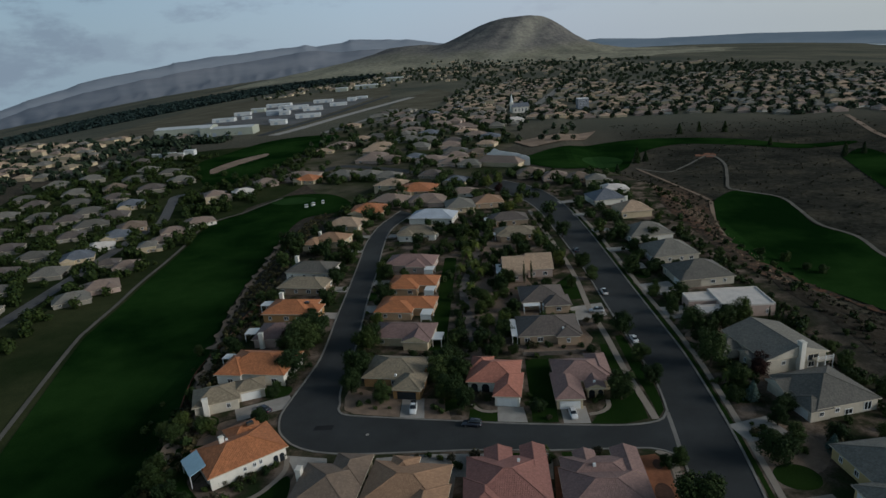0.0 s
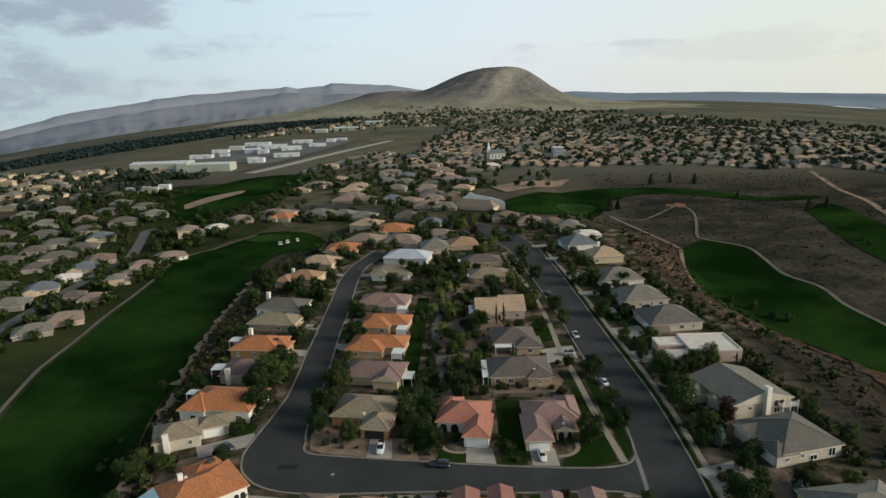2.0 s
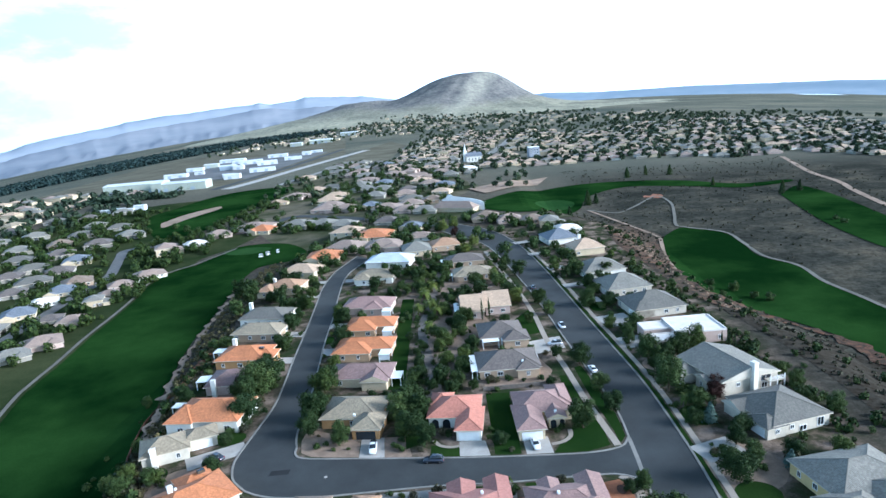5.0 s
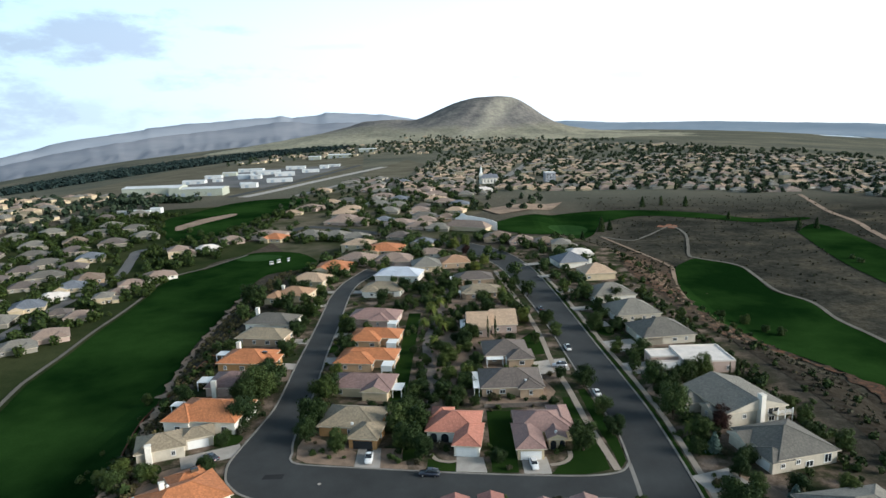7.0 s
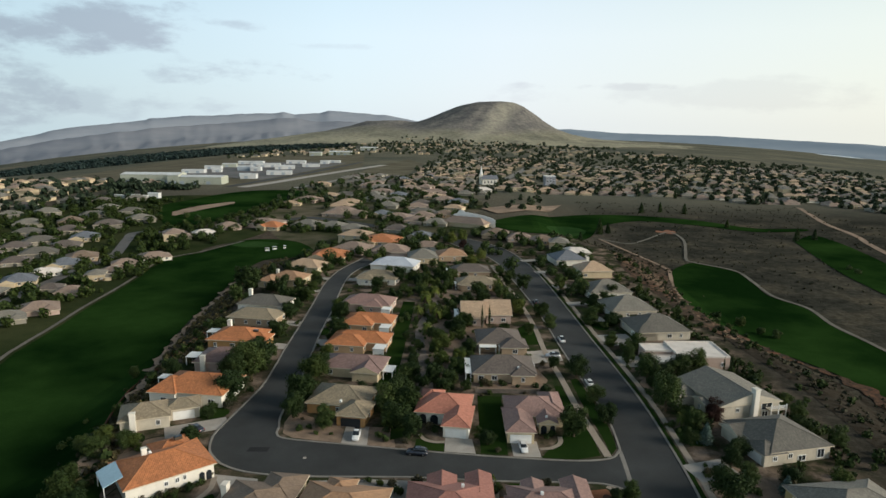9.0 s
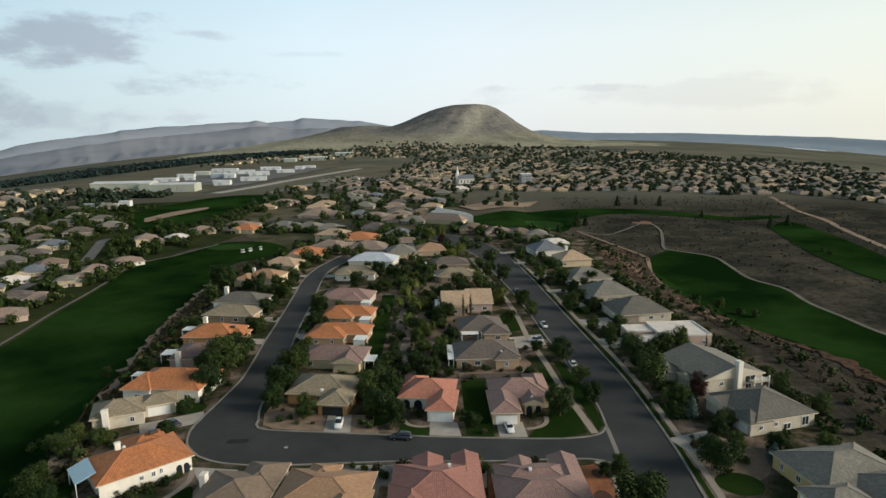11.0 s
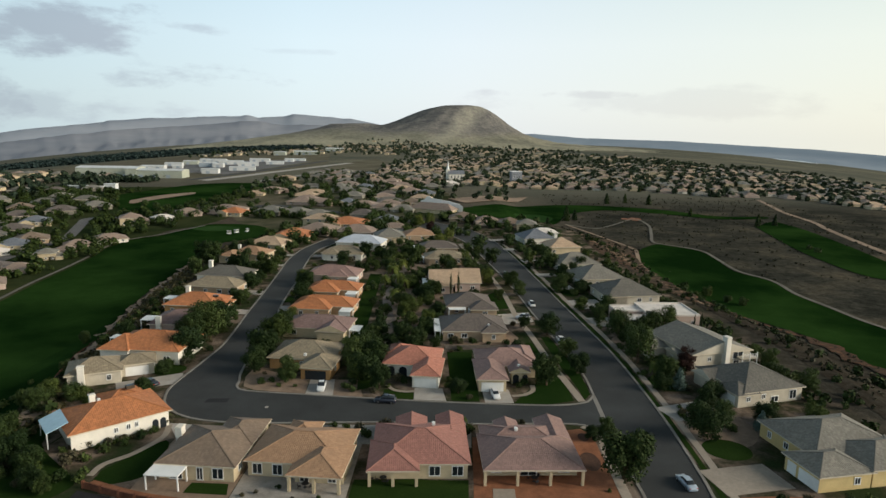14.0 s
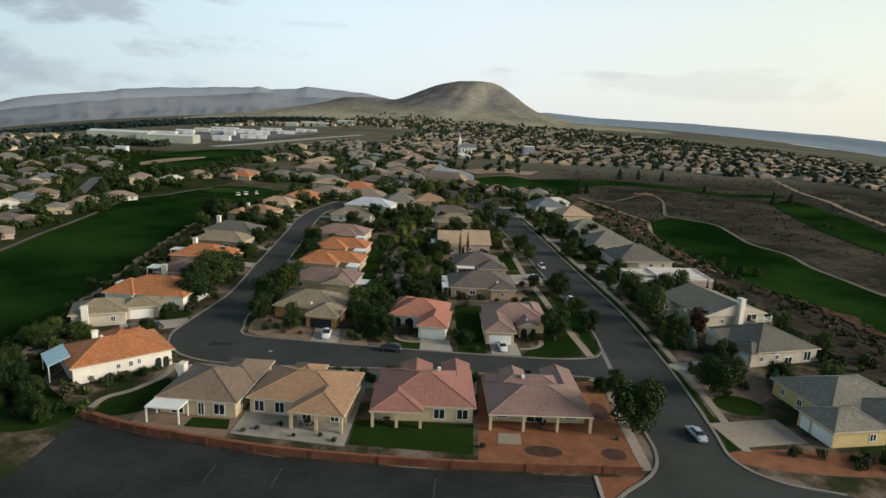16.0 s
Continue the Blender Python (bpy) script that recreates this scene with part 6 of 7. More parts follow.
# place, width, depth, wall height, turn; the last figure picks white, cream or grey metal
SHEDS = [(-416, 630, 70, 30, 11, 8, 2), (-350, 622, 56, 26, 9, 5, 2), (-380, 612, 13, 12, 11, 5, 2), (-450, 806, 33, 17, 5, 10, 1), (-465, 907, 27, 14, 5, 10, 1), (-422, 825, 14, 9, 4, 10, 1), (-459, 960, 24, 16, 6, 10, 2), (-457, 1055, 46, 20, 5, 8, 1), (-392, 866, 24, 18, 7, 10, 3), (-372, 858, 16, 15, 6, 10, 1), (-386, 957, 37, 18, 6, 14, 1), (-341, 906, 32, 18, 6, 16, 1), (-309, 786, 36, 17, 5, 14, 1), (-325, 709, 21, 13, 6, 8, 1), (-374, 1070, 36, 18, 5, 10, 1), (-315, 968, 29, 14, 5, 12, 1), (-315, 1059, 16, 13, 6, 8, 1), (-379, 1447, 56, 30, 8, 5, 2), (-432, 1406, 28, 20, 8, 5, 2), (-307, 1104, 22, 13, 4, 8, 1), (-366, 1736, 50, 30, 8, 5, 2), (-355, 453, 6, 4, 3, 5, 1), (-347, 451, 6, 4, 3, 5, 1), (-340, 456, 9, 5, 3.2, 5, 1), (-328, 452, 8, 5, 3, 5, 1), (-320, 457, 10, 7, 5, 5, 1), (-345, 745, 15, 9, 4, 8, 3), (-408, 905, 20, 12, 5, 12, 1), (-420, 990, 24, 13, 5, 10, 1)]
for x, y, w, d, h, r, m in SHEDS:
    shed(x, y, w, d, h, r, (M_shed, M_shed2, M_shed3)[m - 1], ("long white metal warehouse", "cream warehouse with a pale roof", "small blue-grey sheet metal warehouse")[m - 1])
sheet("yard_sheds", [(-480, 780), (-300, 690), (-290, 800), (-280, 1090), (-360, 1130), (-490, 1090)], M_yard, 0.28, "grey asphalt yard between the warehouses", "yard", 30)

# church with a white steeple, and a tall grey block
chu = thing("church", "white church with a grey roof and steeple", "church", pose(2, 705, height(2, 705), 0, 0, 10) @ Matrix.Diagonal((1.1, 1.1, 1.1, 1)))
part("wall", boxed(-9, -7, -2, 9, 7, 6.5), WALL["white"], chu)
rb = bmesh.new()
uvl = rb.loops.layers.uv.new("UVMap")
roof_wing(rb, uvl, [], 0, 0, 20, 15.5, "gx", 6.5, 0.55)
part("roof", rb, (ROOF["slate"], M_trim, WALL["white"]), chu)
tw = part("tower", boxed(-11.5, -2, -2, -7.5, 2, 12), WALL["white"], chu)
bm = bmesh.new()
cyl(bm, 1.9, 0.05, (-9.5, 0, 12), (-9.5, 0, 22), 8)
part("spire", bm, M_white, tw, "thin white spire")
for k in range(4):
    window(chu, -6 + k * 4, -7, 1.5, 1.3, 3.2, S)
blk = thing("tower_block", "pale grey three-storey block among houses", "building", pose(84, 741, height(84, 741), 0, 0, 8))
part("wall", boxed(-7, -7, -2, 7, 7, 13), surface("grey_render", (0.3, 0.31, 0.34), 0.8, 0.2, 2, 0.15, 0), blk)
part("roof", bevelled(-7.4, -7.4, 13, 7.4, 7.4, 13.5, 0.1), M_white, blk)
for z in (1.5, 5.3, 9.1):
    for k in (-4, 0, 4):
        window(blk, k, -7, z, 1.6, 1.8, S)


# ---- trees and shrubs ----
def leaf_cloud(rg, centres, per, size, flat=1.0):
    """Leaf clumps as bent quads around the given centres (x, y, z, radius)."""
    v, f = [], []
    for cx, cy, cz, r in centres:
        for _ in range(per):
            d = Vector((rg.gauss(0, 1), rg.gauss(0, 1), rg.gauss(0, 1) * flat)).normalized()
            p = Vector((cx, cy, cz)) + d * r * rg.uniform(0.45, 1.08)
            n = (d + Vector((rg.uniform(-1, 1), rg.uniform(-1, 1), rg.uniform(-0.4, 1.0))) * 0.7).normalized()
            a = n.orthogonal().normalized()
            a = (Matrix.Rotation(rg.uniform(0, 6.28), 3, n) @ a)
            b = n.cross(a)
            s = size * rg.uniform(0.6, 1.3)
            k = len(v)
            v += [p - a * s - b * s * 0.7, p + a * s - b * s * 0.7 + n * s * 0.25, p + a * s * 0.8 + b * s * 0.7, p - a * s * 0.8 + b * s * 0.7 + n * s * 0.25]
            f.append((k, k + 1, k + 2, k + 3))
    return v, f


def leaf_mesh(name, v, f, mat):
    me = bpy.data.meshes.new(name)
    me.from_pydata([tuple(p) for p in v], [], f)
    me.materials.append(mat)
    return me


def broad_tree(seed, leaf, label, cat="tree", tall=1.02, n=32, per=165, size=0.038):
    """A tree of crown radius 1: trunk, limbs and an uneven crown."""
    rg = random.Random(seed)
    top = thing("tree", label, cat, pose(0, 0, -500), "trees")
    blobs = []
    for _ in range(n):
        a, q = rg.uniform(0, 6.28), rg.uniform(0, 1) ** 0.5 * 0.72
        z = rg.uniform(0.28, 1.5) * tall
        q *= 1.0 - 0.45 * abs(z / tall - 0.85) ** 1.5
        blobs.append((q * math.cos(a), q * math.sin(a), z, rg.uniform(0.24, 0.4)))
    blobs += [(0, 0, 0.95 * tall, 0.56)] * 4
    bm = bmesh.new()
    cyl(bm, 0.075, 0.05, (0, 0, -0.15), (0.02, 0.01, 0.5), 8)
    for k in range(5):
        b = blobs[k * 3]
        cyl(bm, 0.04, 0.012, (0.02, 0.01, 0.4), b[:3], 6)
    part("trunk", bm, M_bark, top)
    v, f = leaf_cloud(rg, blobs, per, size)
    ob = new("crown", leaf_mesh("crown", v, f, LEAF[leaf]))
    ob.parent = top
    return top


def columnar(seed, leaf, label, shape, per=420, size=0.06, hgt=3.0):
    rg = random.Random(seed)
    top = thing("tree", label, "tree", pose(0, 0, -500), "trees")
    bm = bmesh.new()
    cyl(bm, 0.1, 0.03, (0, 0, -0.2), (0, 0, hgt * 0.8), 8)
    part("trunk", bm, M_bark, top)
    cs = [(rg.uniform(-0.06, 0.06), rg.uniform(-0.06, 0.06), hgt * (0.06 + 0.92 * k / 13), max(0.08, shape(k / 13))) for k in range(14)]
    v, f = leaf_cloud(rg, cs, per // 14 * 2, size)
    ob = new("crown", leaf_mesh("crown", v, f, LEAF[leaf]))
    ob.parent = top
    return top


def palm(seed):
    """A yucca-like palm with a tuft of arching fronds."""
    rg = random.Random(seed)
    top = thing("palm_tree", "small fan palm with pale green fronds", "palm", pose(0, 0, -500), "palms")
    bm = bmesh.new()
    cyl(bm, 0.14, 0.1, (0, 0, -0.2), (0, 0, 1.5), 8)
    part("trunk", bm, M_bark, top)
    v, f = [], []
    for k in range(46):
        a, up = rg.uniform(0, 6.28), rg.uniform(-0.5, 1.1)
        d = Vector((math.cos(a), math.sin(a), 0))
        s = Vector((-d.y, d.x, 0)) * 0.07
        p = [Vector((0, 0, 1.5)) + d * t + Vector((0, 0, up * t - 0.9 * t * t)) for t in (0.0, 0.4, 0.75, 1.05)]
        for q0, q1, w0, w1 in zip(p, p[1:], (0.5, 1.4, 1.0), (1.4, 1.0, 0.1)):
            i = len(v)
            v += [q0 - s * w0, q0 + s * w0, q1 + s * w1, q1 - s * w1]
            f.append((i, i + 1, i + 2, i + 3))
    ob = new("crown", leaf_mesh("crown", v, f, LEAF["light"]))
    ob.parent = top
    return top


def shrub(seed, leaf, label):
    rg = random.Random(seed)
    top = thing("shrub", label, "shrub", pose(0, 0, -500), "shrubs")
    cs = [(rg.uniform(-0.5, 0.5), rg.uniform(-0.5, 0.5), rg.uniform(0.25, 0.75), rg.uniform(0.3, 0.5)) for _ in range(9)]
    v, f = leaf_cloud(rg, cs, 34, 0.11)
    ob = new("foliage", leaf_mesh("foliage", v, f, LEAF[leaf]))
    ob.parent = top
    bm = bmesh.new()
    cyl(bm, 0.07, 0.04, (0, 0, -0.2), (0, 0, 0.5), 6)
    part("stem", bm, M_bark, top)
    return top


TREES = {
    "d": [broad_tree(1, "dark", "dense dark green round-crowned tree"), broad_tree(2, "dark", "dense dark green round-crowned tree", tall=1.12), broad_tree(3, "dark", "spreading dark green tree", tall=0.9, n=32)],
    "g": [broad_tree(4, "green", "green leafy shade tree"), broad_tree(5, "green", "green leafy shade tree", tall=1.16), broad_tree(6, "green", "open green leafy tree", n=20)],
    "l": [broad_tree(7, "light", "airy yellow-green leafy tree", tall=1.2), broad_tree(8, "light", "airy yellow-green leafy tree", n=20)],
    "p": [broad_tree(9, "plum", "dark purple-leaved plum tree")],
    "b": [columnar(10, "blue", "blue-grey spruce with drooping needles", lambda t: 0.95 * (1 - t) + 0.06, 900, 0.09, 2.4)],
    "c": [columnar(12, "dark", "slim dark green upright cypress", lambda t: 0.42 * math.sin(math.pi * (0.12 + 0.86 * t)), 600, 0.07, 6.0)],
    "q": [columnar(13, "dark", "dark green pointed conifer tree", lambda t: 0.8 * (1 - t) + 0.1, 900, 0.09, 2.8)],
    "y": [palm(14)],
    "D": [broad_tree(31, "dark", "dark round tree among the further houses", n=20, per=80, size=0.066), broad_tree(32, "dark", "dark round tree among the further houses", tall=1.3, n=20, per=80, size=0.066)],
    "G": [broad_tree(33, "green", "green round tree among the further houses", n=20, per=80, size=0.066)],
    "s": [shrub(20, "dark", "clipped dark green garden shrub"), shrub(21, "green", "rounded green garden shrub"), shrub(22, "sage", "grey-green desert shrub in gravel")],
}
rt = random.Random(77)


FAR_CROWNS = []


def plant(kind, x, y, r):
    xl, xr = (float(np.interp(y, [p[1] for p in row], [p[0] for p in row])) for row in (W_LEFT, W_RIGHT))
    if -8 < y < 195 and xl - r < x < xr + r:
        x = xr + r if x > (xl + xr) / 2 else xl - r
    if kind in "dg" and y > 165:
        FAR_CROWNS.append((x, y, r * 1.1))
        return
    kind = kind.upper() if kind in "dg" and y > 105 else kind
    opts = TREES[kind]
    i = rt.randrange(len(opts))
    r *= 1.14 if kind in 'dglpDG' else 1.0
    m = pose(x, y, height(x, y), 0, 0, rt.uniform(0, 360)) @ Matrix.Diagonal((r * rt.uniform(0.9, 1.1), r * rt.uniform(0.9, 1.1), r * rt.uniform(0.88, 1.12), 1))
    copy_thing(opts[i], m)


STREET_E = [(36.4, 43, 3.4), (39.2, 26, 2.8), (39.9, 14.5, 2.9), (31.5, 6.5, 3.8), (30.4, 49, 1.8), (30.2, 101, 3), (32.2, 88, 2.7), (56.5, 23, 4.6), (54, 57, 2.2), (56.5, 43, 4), (57, 35, 3), (66, 46, 3.4), (49.8, 136, 3.8), (47.5, 95, 3), (72.5, 50.2, 3.2), (41.5, 147, 3), (39.8, 168, 3), (36.5, 195, 3), (55, 237, 3)]
STREET_F = [(38, 234, 3), (20, 161, 2.6), (25, 141, 3.2), (19.6, 113, 2.5), (14, 217, 2.5), (55.7, 66, 1.8), (58.6, -16.5, 3.8), (39.4, -32.8, 4.6), (39.6, -18.6, 1.8), (36.8, -19.4, 1.6), (63.5, -4, 2.4), (73.5, -9.6, 2.3), (62, 133, 2.4), (66.8, 1.5, 2.6), (82.5, -12, 2.2), (57.5, 6, 2.2), (52.5, 108, 2.6), (45, 133, 2.6)]
GARDEN_M = [(-40, 69, 3.3), (-44.4, 92, 3.3), (-41.6, 33, 4), (-37.6, 36.5, 3.2), (-38.8, 16.5, 4), (-38.2, 9, 3), (-27.5, 4.4, 2.5), (-9.5, 15, 4.2), (-10.8, 7, 3.8), (-14, 15, 3.6), (-6.2, 2, 2.6), (-12.5, 22, 3.6), (11.4, 0.4, 1.9), (-39, 134, 2.8), (-31, 146, 3.2), (-25, 150, 3), (-37, 231, 3.4)]
GARDEN_N = [(-52, 187, 3), (-17, 250, 3.6), (4.8, 206, 3.2), (-4, 194, 2.5), (-3, 222, 3.4), (-9, 258, 3.8), (-72, 358, 4), (5, 128, 3), (15.4, 128, 3.2), (-10, 152, 3), (-6, 176, 3), (-14, 172, 3), (-22, 142, 2.8), (-20, 182, 2.8), (8, 118, 2.6)]
GARDEN_W = [(-55.8, 17.5, 4.2), (-58.4, 34.5, 4.8), (-56.8, 42, 4.4), (-60.5, 29, 3.6), (-62, 54, 2.2), (-63, 87, 3), (-64.8, 74, 1.8), (-77.5, 121, 3.8), (-91, 123, 4.4), (-98, 131, 4), (-66, 126, 2.4), (-65, 136, 2), (-80, 152, 3.2), (-71, 164, 2.4), (-57, 6, 1.8), (-54.5, -8, 2.2), (-56.8, -4.6, 1.9), (-82, 122, 3), (-51.4, 98, 2.4), (-64, 99, 2.2), (-70, 112, 2.6), (-92, 150, 3), (-59, -37.5, 2.4), (-63.5, -35, 2.6), (-69, -31, 2.8), (-55.5, -42, 2), (-72, -24, 2.4)]
for row, kinds in ((STREET_E, "gdg"), (STREET_F, "dgd"), (GARDEN_M, "dgdd"), (GARDEN_N, "gdlg"), (GARDEN_W, "dgdd")):
    for x, y, r in row:
        plant(rt.choice(kinds), x, y, r)
for x, y, r in ((-63, 35.5, 3.2), (67.5, 19, 3), (-7, 235, 2.6), (66, 33, 2.2)):
    plant("p", x, y, r)
for x, y, h in ((8.0, 85.6, 1.3), (10.6, 86.4, 1.35), (80, 49.6, 0.85), (82.2, 49.8, 0.95), (84, 50, 0.8)):
    plant("c", x, y, h)
for x, y, r in ((61.5, 6.5, 1.9), (71, -13, 1.7)):
    plant("b", x, y, r)
for x, y, r in ((60.5, 17.5, 2.2), (58.4, 15, 1.9), (-12, 100, 2.6), (-15.5, 112, 2.8), (-9, 92, 2.4), (-13, 124, 2.6), (-11, 76, 2.2), (-16.5, 96, 2.4)):
    plant("y", x, y, r)
for x, y, r in ((-14, 250, 3.6), (0, 190, 3), (14, 134, 3.2), (21.5, 104, 2.4), (-16, 118, 2.4)):
    plant("l", x, y, r)

FAR_TREES_A = [(-192, 437, 3), (-167, 428, 4), (-161, 448, 4), (-159, 483, 5), (-135, 408, 4), (-200, 556, 3), (-184, 651, 5), (-125, 480, 4), (-69, 326, 3), (-67, 346, 3), (-58, 332, 3), (-51, 303, 3), (-96, 388, 4), (-107, 396, 4), (-109, 369, 3), (-120, 371, 3), (-121, 292, 4), (-129, 295, 3), (-147, 335, 3), (-149, 358, 3), (-1, 279, 3.4), (10, 270, 3.4), (-11, 282, 2.6), (-17, 288, 2.6), (-32, 314, 3), (-22, 267, 4), (5, 227, 4)]
FAR_TREES_B = [(-1, 209, 3.5), (10, 218, 3), (21, 183, 4), (38, 250, 3.4), (46, 265, 3), (58, 271, 3), (21, 235, 3), (15, 240, 2.6), (29, 247, 2.4), (-37, 230, 4), (-45, 224, 2.4), (-74, 259, 3), (-65, 219, 3), (-56, 200, 3), (-66, 202, 2.5), (37, 198, 3), (39, 174, 3), (48, 171, 3), (61, 235, 3.4), (62, 205, 3), (-75, 325, 2.6), (-42, 291, 3), (-106, 621, 3), (-77, 510, 3), (-80, 582, 3), (-36, 544, 5), (-28, 507, 4), (-13, 499, 3)]
FAR_TREES_C = [(-155, 319, 2.4), (-163, 312, 3), (-169, 305, 4), (-176, 281, 4), (-177, 256, 4), (-174, 259, 3), (-182, 228, 3), (-197, 220, 3), (-213, 323, 3), (-228, 337, 3), (-192, 319, 2)]
for row in (FAR_TREES_A, FAR_TREES_B, FAR_TREES_C):
    for x, y, r in row:
        plant(rt.choice("ddg"), x, y, r)
for x, y, r in ((-55.9, -25.5, 1.1), (-51.1, -27.3, 1.2), (-49.5, -25.7, 1), (-47.6, -23.3, 1), (-46.8, -19.5, 1), (-45.6, -16.3, 1.2), (-54.2, -34, 2.2), (-49.4, -39.2, 1.6), (-57.8, -38.6, 2.2)):
    plant("s", x, y, r)

for k in range(13):
    plant("s", -57.2 + k * 0.86 + rt.uniform(-0.3, 0.3), -30.6 + k * 0.86 + rt.uniform(-0.4, 0.2), rt.uniform(0.9, 1.3))

rt2 = random.Random(9)


def free(x, y):
    """Whether a spot keeps clear of the streets."""
    xa = np.interp(y, [p[1] for p in E_LEFT], [p[0] for p in E_LEFT])
    xb = np.interp(y, [p[1] for p in E_RIGHT], [p[0] for p in E_RIGHT])
    xc = np.interp(y, [p[1] for p in W_LEFT], [p[0] for p in W_LEFT])
    xd = np.interp(y, [p[1] for p in W_RIGHT], [p[0] for p in W_RIGHT])
    return not (xa - 2 < x < xb + 2 and -50 < y < 262) and not (xc - 1 < x < xd + 1 and y > -10) and not (-53 < x < 42 and -20 < y < -2)


# garden belt between the two rows of houses
for k in range(105):
    y = rt2.uniform(27, 172)
    x = rt2.uniform(-13.5, 3) if y < 118 else rt2.uniform(-22, -6)
    if abs(x - np.interp(y, (27, 44, 66, 86, 104, 160), (-6, -7.5, -12, -14, -12.5, -11))) > 2.2:
        plant(rt2.choice("ddggdls"), x, y, rt2.uniform(1.2, 2.6))
# shrubs round the houses
SHRUBS_S = [(-44.5, -18.5, 1.5), (-46.5, -24.4, 1.1), (-48.4, -27.4, 1.1), (-50.5, -30, 1.3), (-52, -33, 1.5), (-2.6, -17.6, 1.9), (-12.6, -17.5, 1), (-9.8, -18.4, 1.1), (-7.2, -18.8, 1.3), (-15, -17.8, 0.8), (-17, -18.6, 0.7), (-5.6, -21, 1.6), (11.8, -16, 1.6), (12.8, -18.5, 1.5), (14, -17.2, 1.2), (23.4, -15.4, 1.4), (-24.4, -26, 1.2), (-23.9, -29.5, 1.2), (-20, -41, 0.5), (-17, -39.4, 0.6), (-14, -42.4, 0.5), (-10, -41.9, 0.5)]
SHRUBS_T = [(-22, -42, 0.5), (-7.6, -43, 0.6), (14.9, -42, 0.6), (36, -37, 0.5), (-33, 2, 1.3), (-31, 3.4, 1.1), (-28.5, 1, 0.8), (-25, 1.2, 0.7), (-13.6, 1.2, 1.4), (-11.8, -0.4, 1.4), (-12.5, 3.6, 1.2), (-2.6, 6, 1.5), (-1, 5.4, 1.3), (9.2, 3.4, 1.4), (9.4, 7, 1.2), (25, 4.6, 1.1), (26.4, 6.2, 1.3), (13.8, -2.4, 1)]
for row in (SHRUBS_S, SHRUBS_T):
    for x, y, r in row:
        plant("s", x, y, r)
hedge = []
for k in range(150):
    side = rt2.random()
    y = rt2.uniform(-8, 200)
    if side < 0.35:
        x = rt2.uniform(56, 64) - y * 0.06
    elif side < 0.6:
        x = rt2.uniform(84, 96) - max(0, y - 40) * 0.1
    elif side < 0.8:
        x = rt2.uniform(-66, -57) - y * 0.06
    else:
        x = rt2.uniform(-92, -78) - y * 0.03
    if free(x, y):
        hedge.append((x, y, rt2.uniform(0.7, 1.7)))
for x, y, r in ((200, 395, 2.6), (221, 628, 3), (235, 350, 2.8), (245, 345, 2.8), (228, 336, 2.6), (70, 300, 3), (90, 345, 4), (97, 350, 3), (150, 480, 4), (170, 490, 3), (190, 480, 3.5)):
    plant("q", x, y, r)


def open_house(x, y, r=0.5):
    """Whether a plant of radius r stands clear of the houses."""
    for hx, hy, rot, hw, hd in FOOTPRINTS:
        p = Matrix.Rotation(-radians(rot), 2) @ Vector((x - hx, y - hy))
        if abs(p.x) < hw + r * 0.6 and abs(p.y) < hd + r * 0.6:
            return False
    return True


def stuff_plants(name, places, leaf, per, size, label, cat, tall=1.0, at=height):
    rg = random.Random(17)
    cs = []
    for x, y, r in places:
        z = at(x, y)
        for _ in range(2):
            cs.append((x + rg.uniform(-0.3, 0.3) * r, y + rg.uniform(-0.3, 0.3) * r, z + r * tall * rg.uniform(0.5, 0.9), r * rg.uniform(0.6, 0.8), r))
    v, f = [], []
    for cx, cy, cz, q, r in cs:
        a, b = leaf_cloud(rg, [(cx, cy, cz, q)], per, size * r)
        k = len(v)
        v += a
        f += [tuple(i + k for i in t) for t in b]
    ob = new(name, leaf_mesh(name, v, f, LEAF[leaf]))
    return tagged(ob, label, cat, kind="stuff")


def open_street(x, y):
    """Whether a spot keeps clear of the bending street on the far ridge."""
    line = [(-12, 262), (-32, 279), (-55, 298), (-80, 325), (-110, 342), (-138, 352), (-148, 330), (-146, 302)]
    return min(math.hypot(x - a, y - b) for a, b in smooth_line(line, 6)) > 7


# trees along the far fairways and between the further houses
pl = []
for hx, hy in placed:
    for k in range(5 if hx > -175 or hy > 320 else 4):
        a, q = rt2.uniform(0, 6.28), rt2.uniform(9.5, 14)
        x, y = hx + q * math.cos(a), hy + q * math.sin(a)
        if free(x, y) and not any(inside(x, y, p) for p in (FAIR_N, FAIR_W, FAIR_NW)) and math.hypot(x + 9, y - 312) > 26 and min(math.hypot(x - c, y - d) for c, d in placed) > 8.5 and open_street(x, y):
            pl.append((x, y, rt2.choice((1.4, 1.9, 2.4, 3.0, 3.6, 4.2))))
for k in range(1000):
    y = rt2.uniform(40, 440)
    x = rt2.uniform(-360, -165)
    if abs(x - np.interp(y, (40, 108.9, 130.6, 155.9, 184.9, 209.4, 229.2, 254.4, 275.8), (-188, -196.9, -199.9, -203.4, -206.9, -208.6, -215.9, -226.5, -232.1))) > 5.5 and not inside(x, y, FAIR_NW) and not inside(x, y, FAIR_W) and min(math.hypot(x - a, y - b) for a, b in placed) > 7.5:
        pl.append((x, y, rt2.uniform(2.2, 3.8)))
stuff_plants("fairway_trees", pl, "dark", 60, 0.17, "dark trees among the further houses", "trees", 1.1)
pl = []
for x, y in spots:
    for _ in range(3):
        if rt2.random() < 0.95:
            pl.append((x + rt2.uniform(-13, 13), y + rt2.uniform(-14, 14), rt2.uniform(2.8, 5)))
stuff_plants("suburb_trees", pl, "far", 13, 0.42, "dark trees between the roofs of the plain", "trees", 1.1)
pl = []
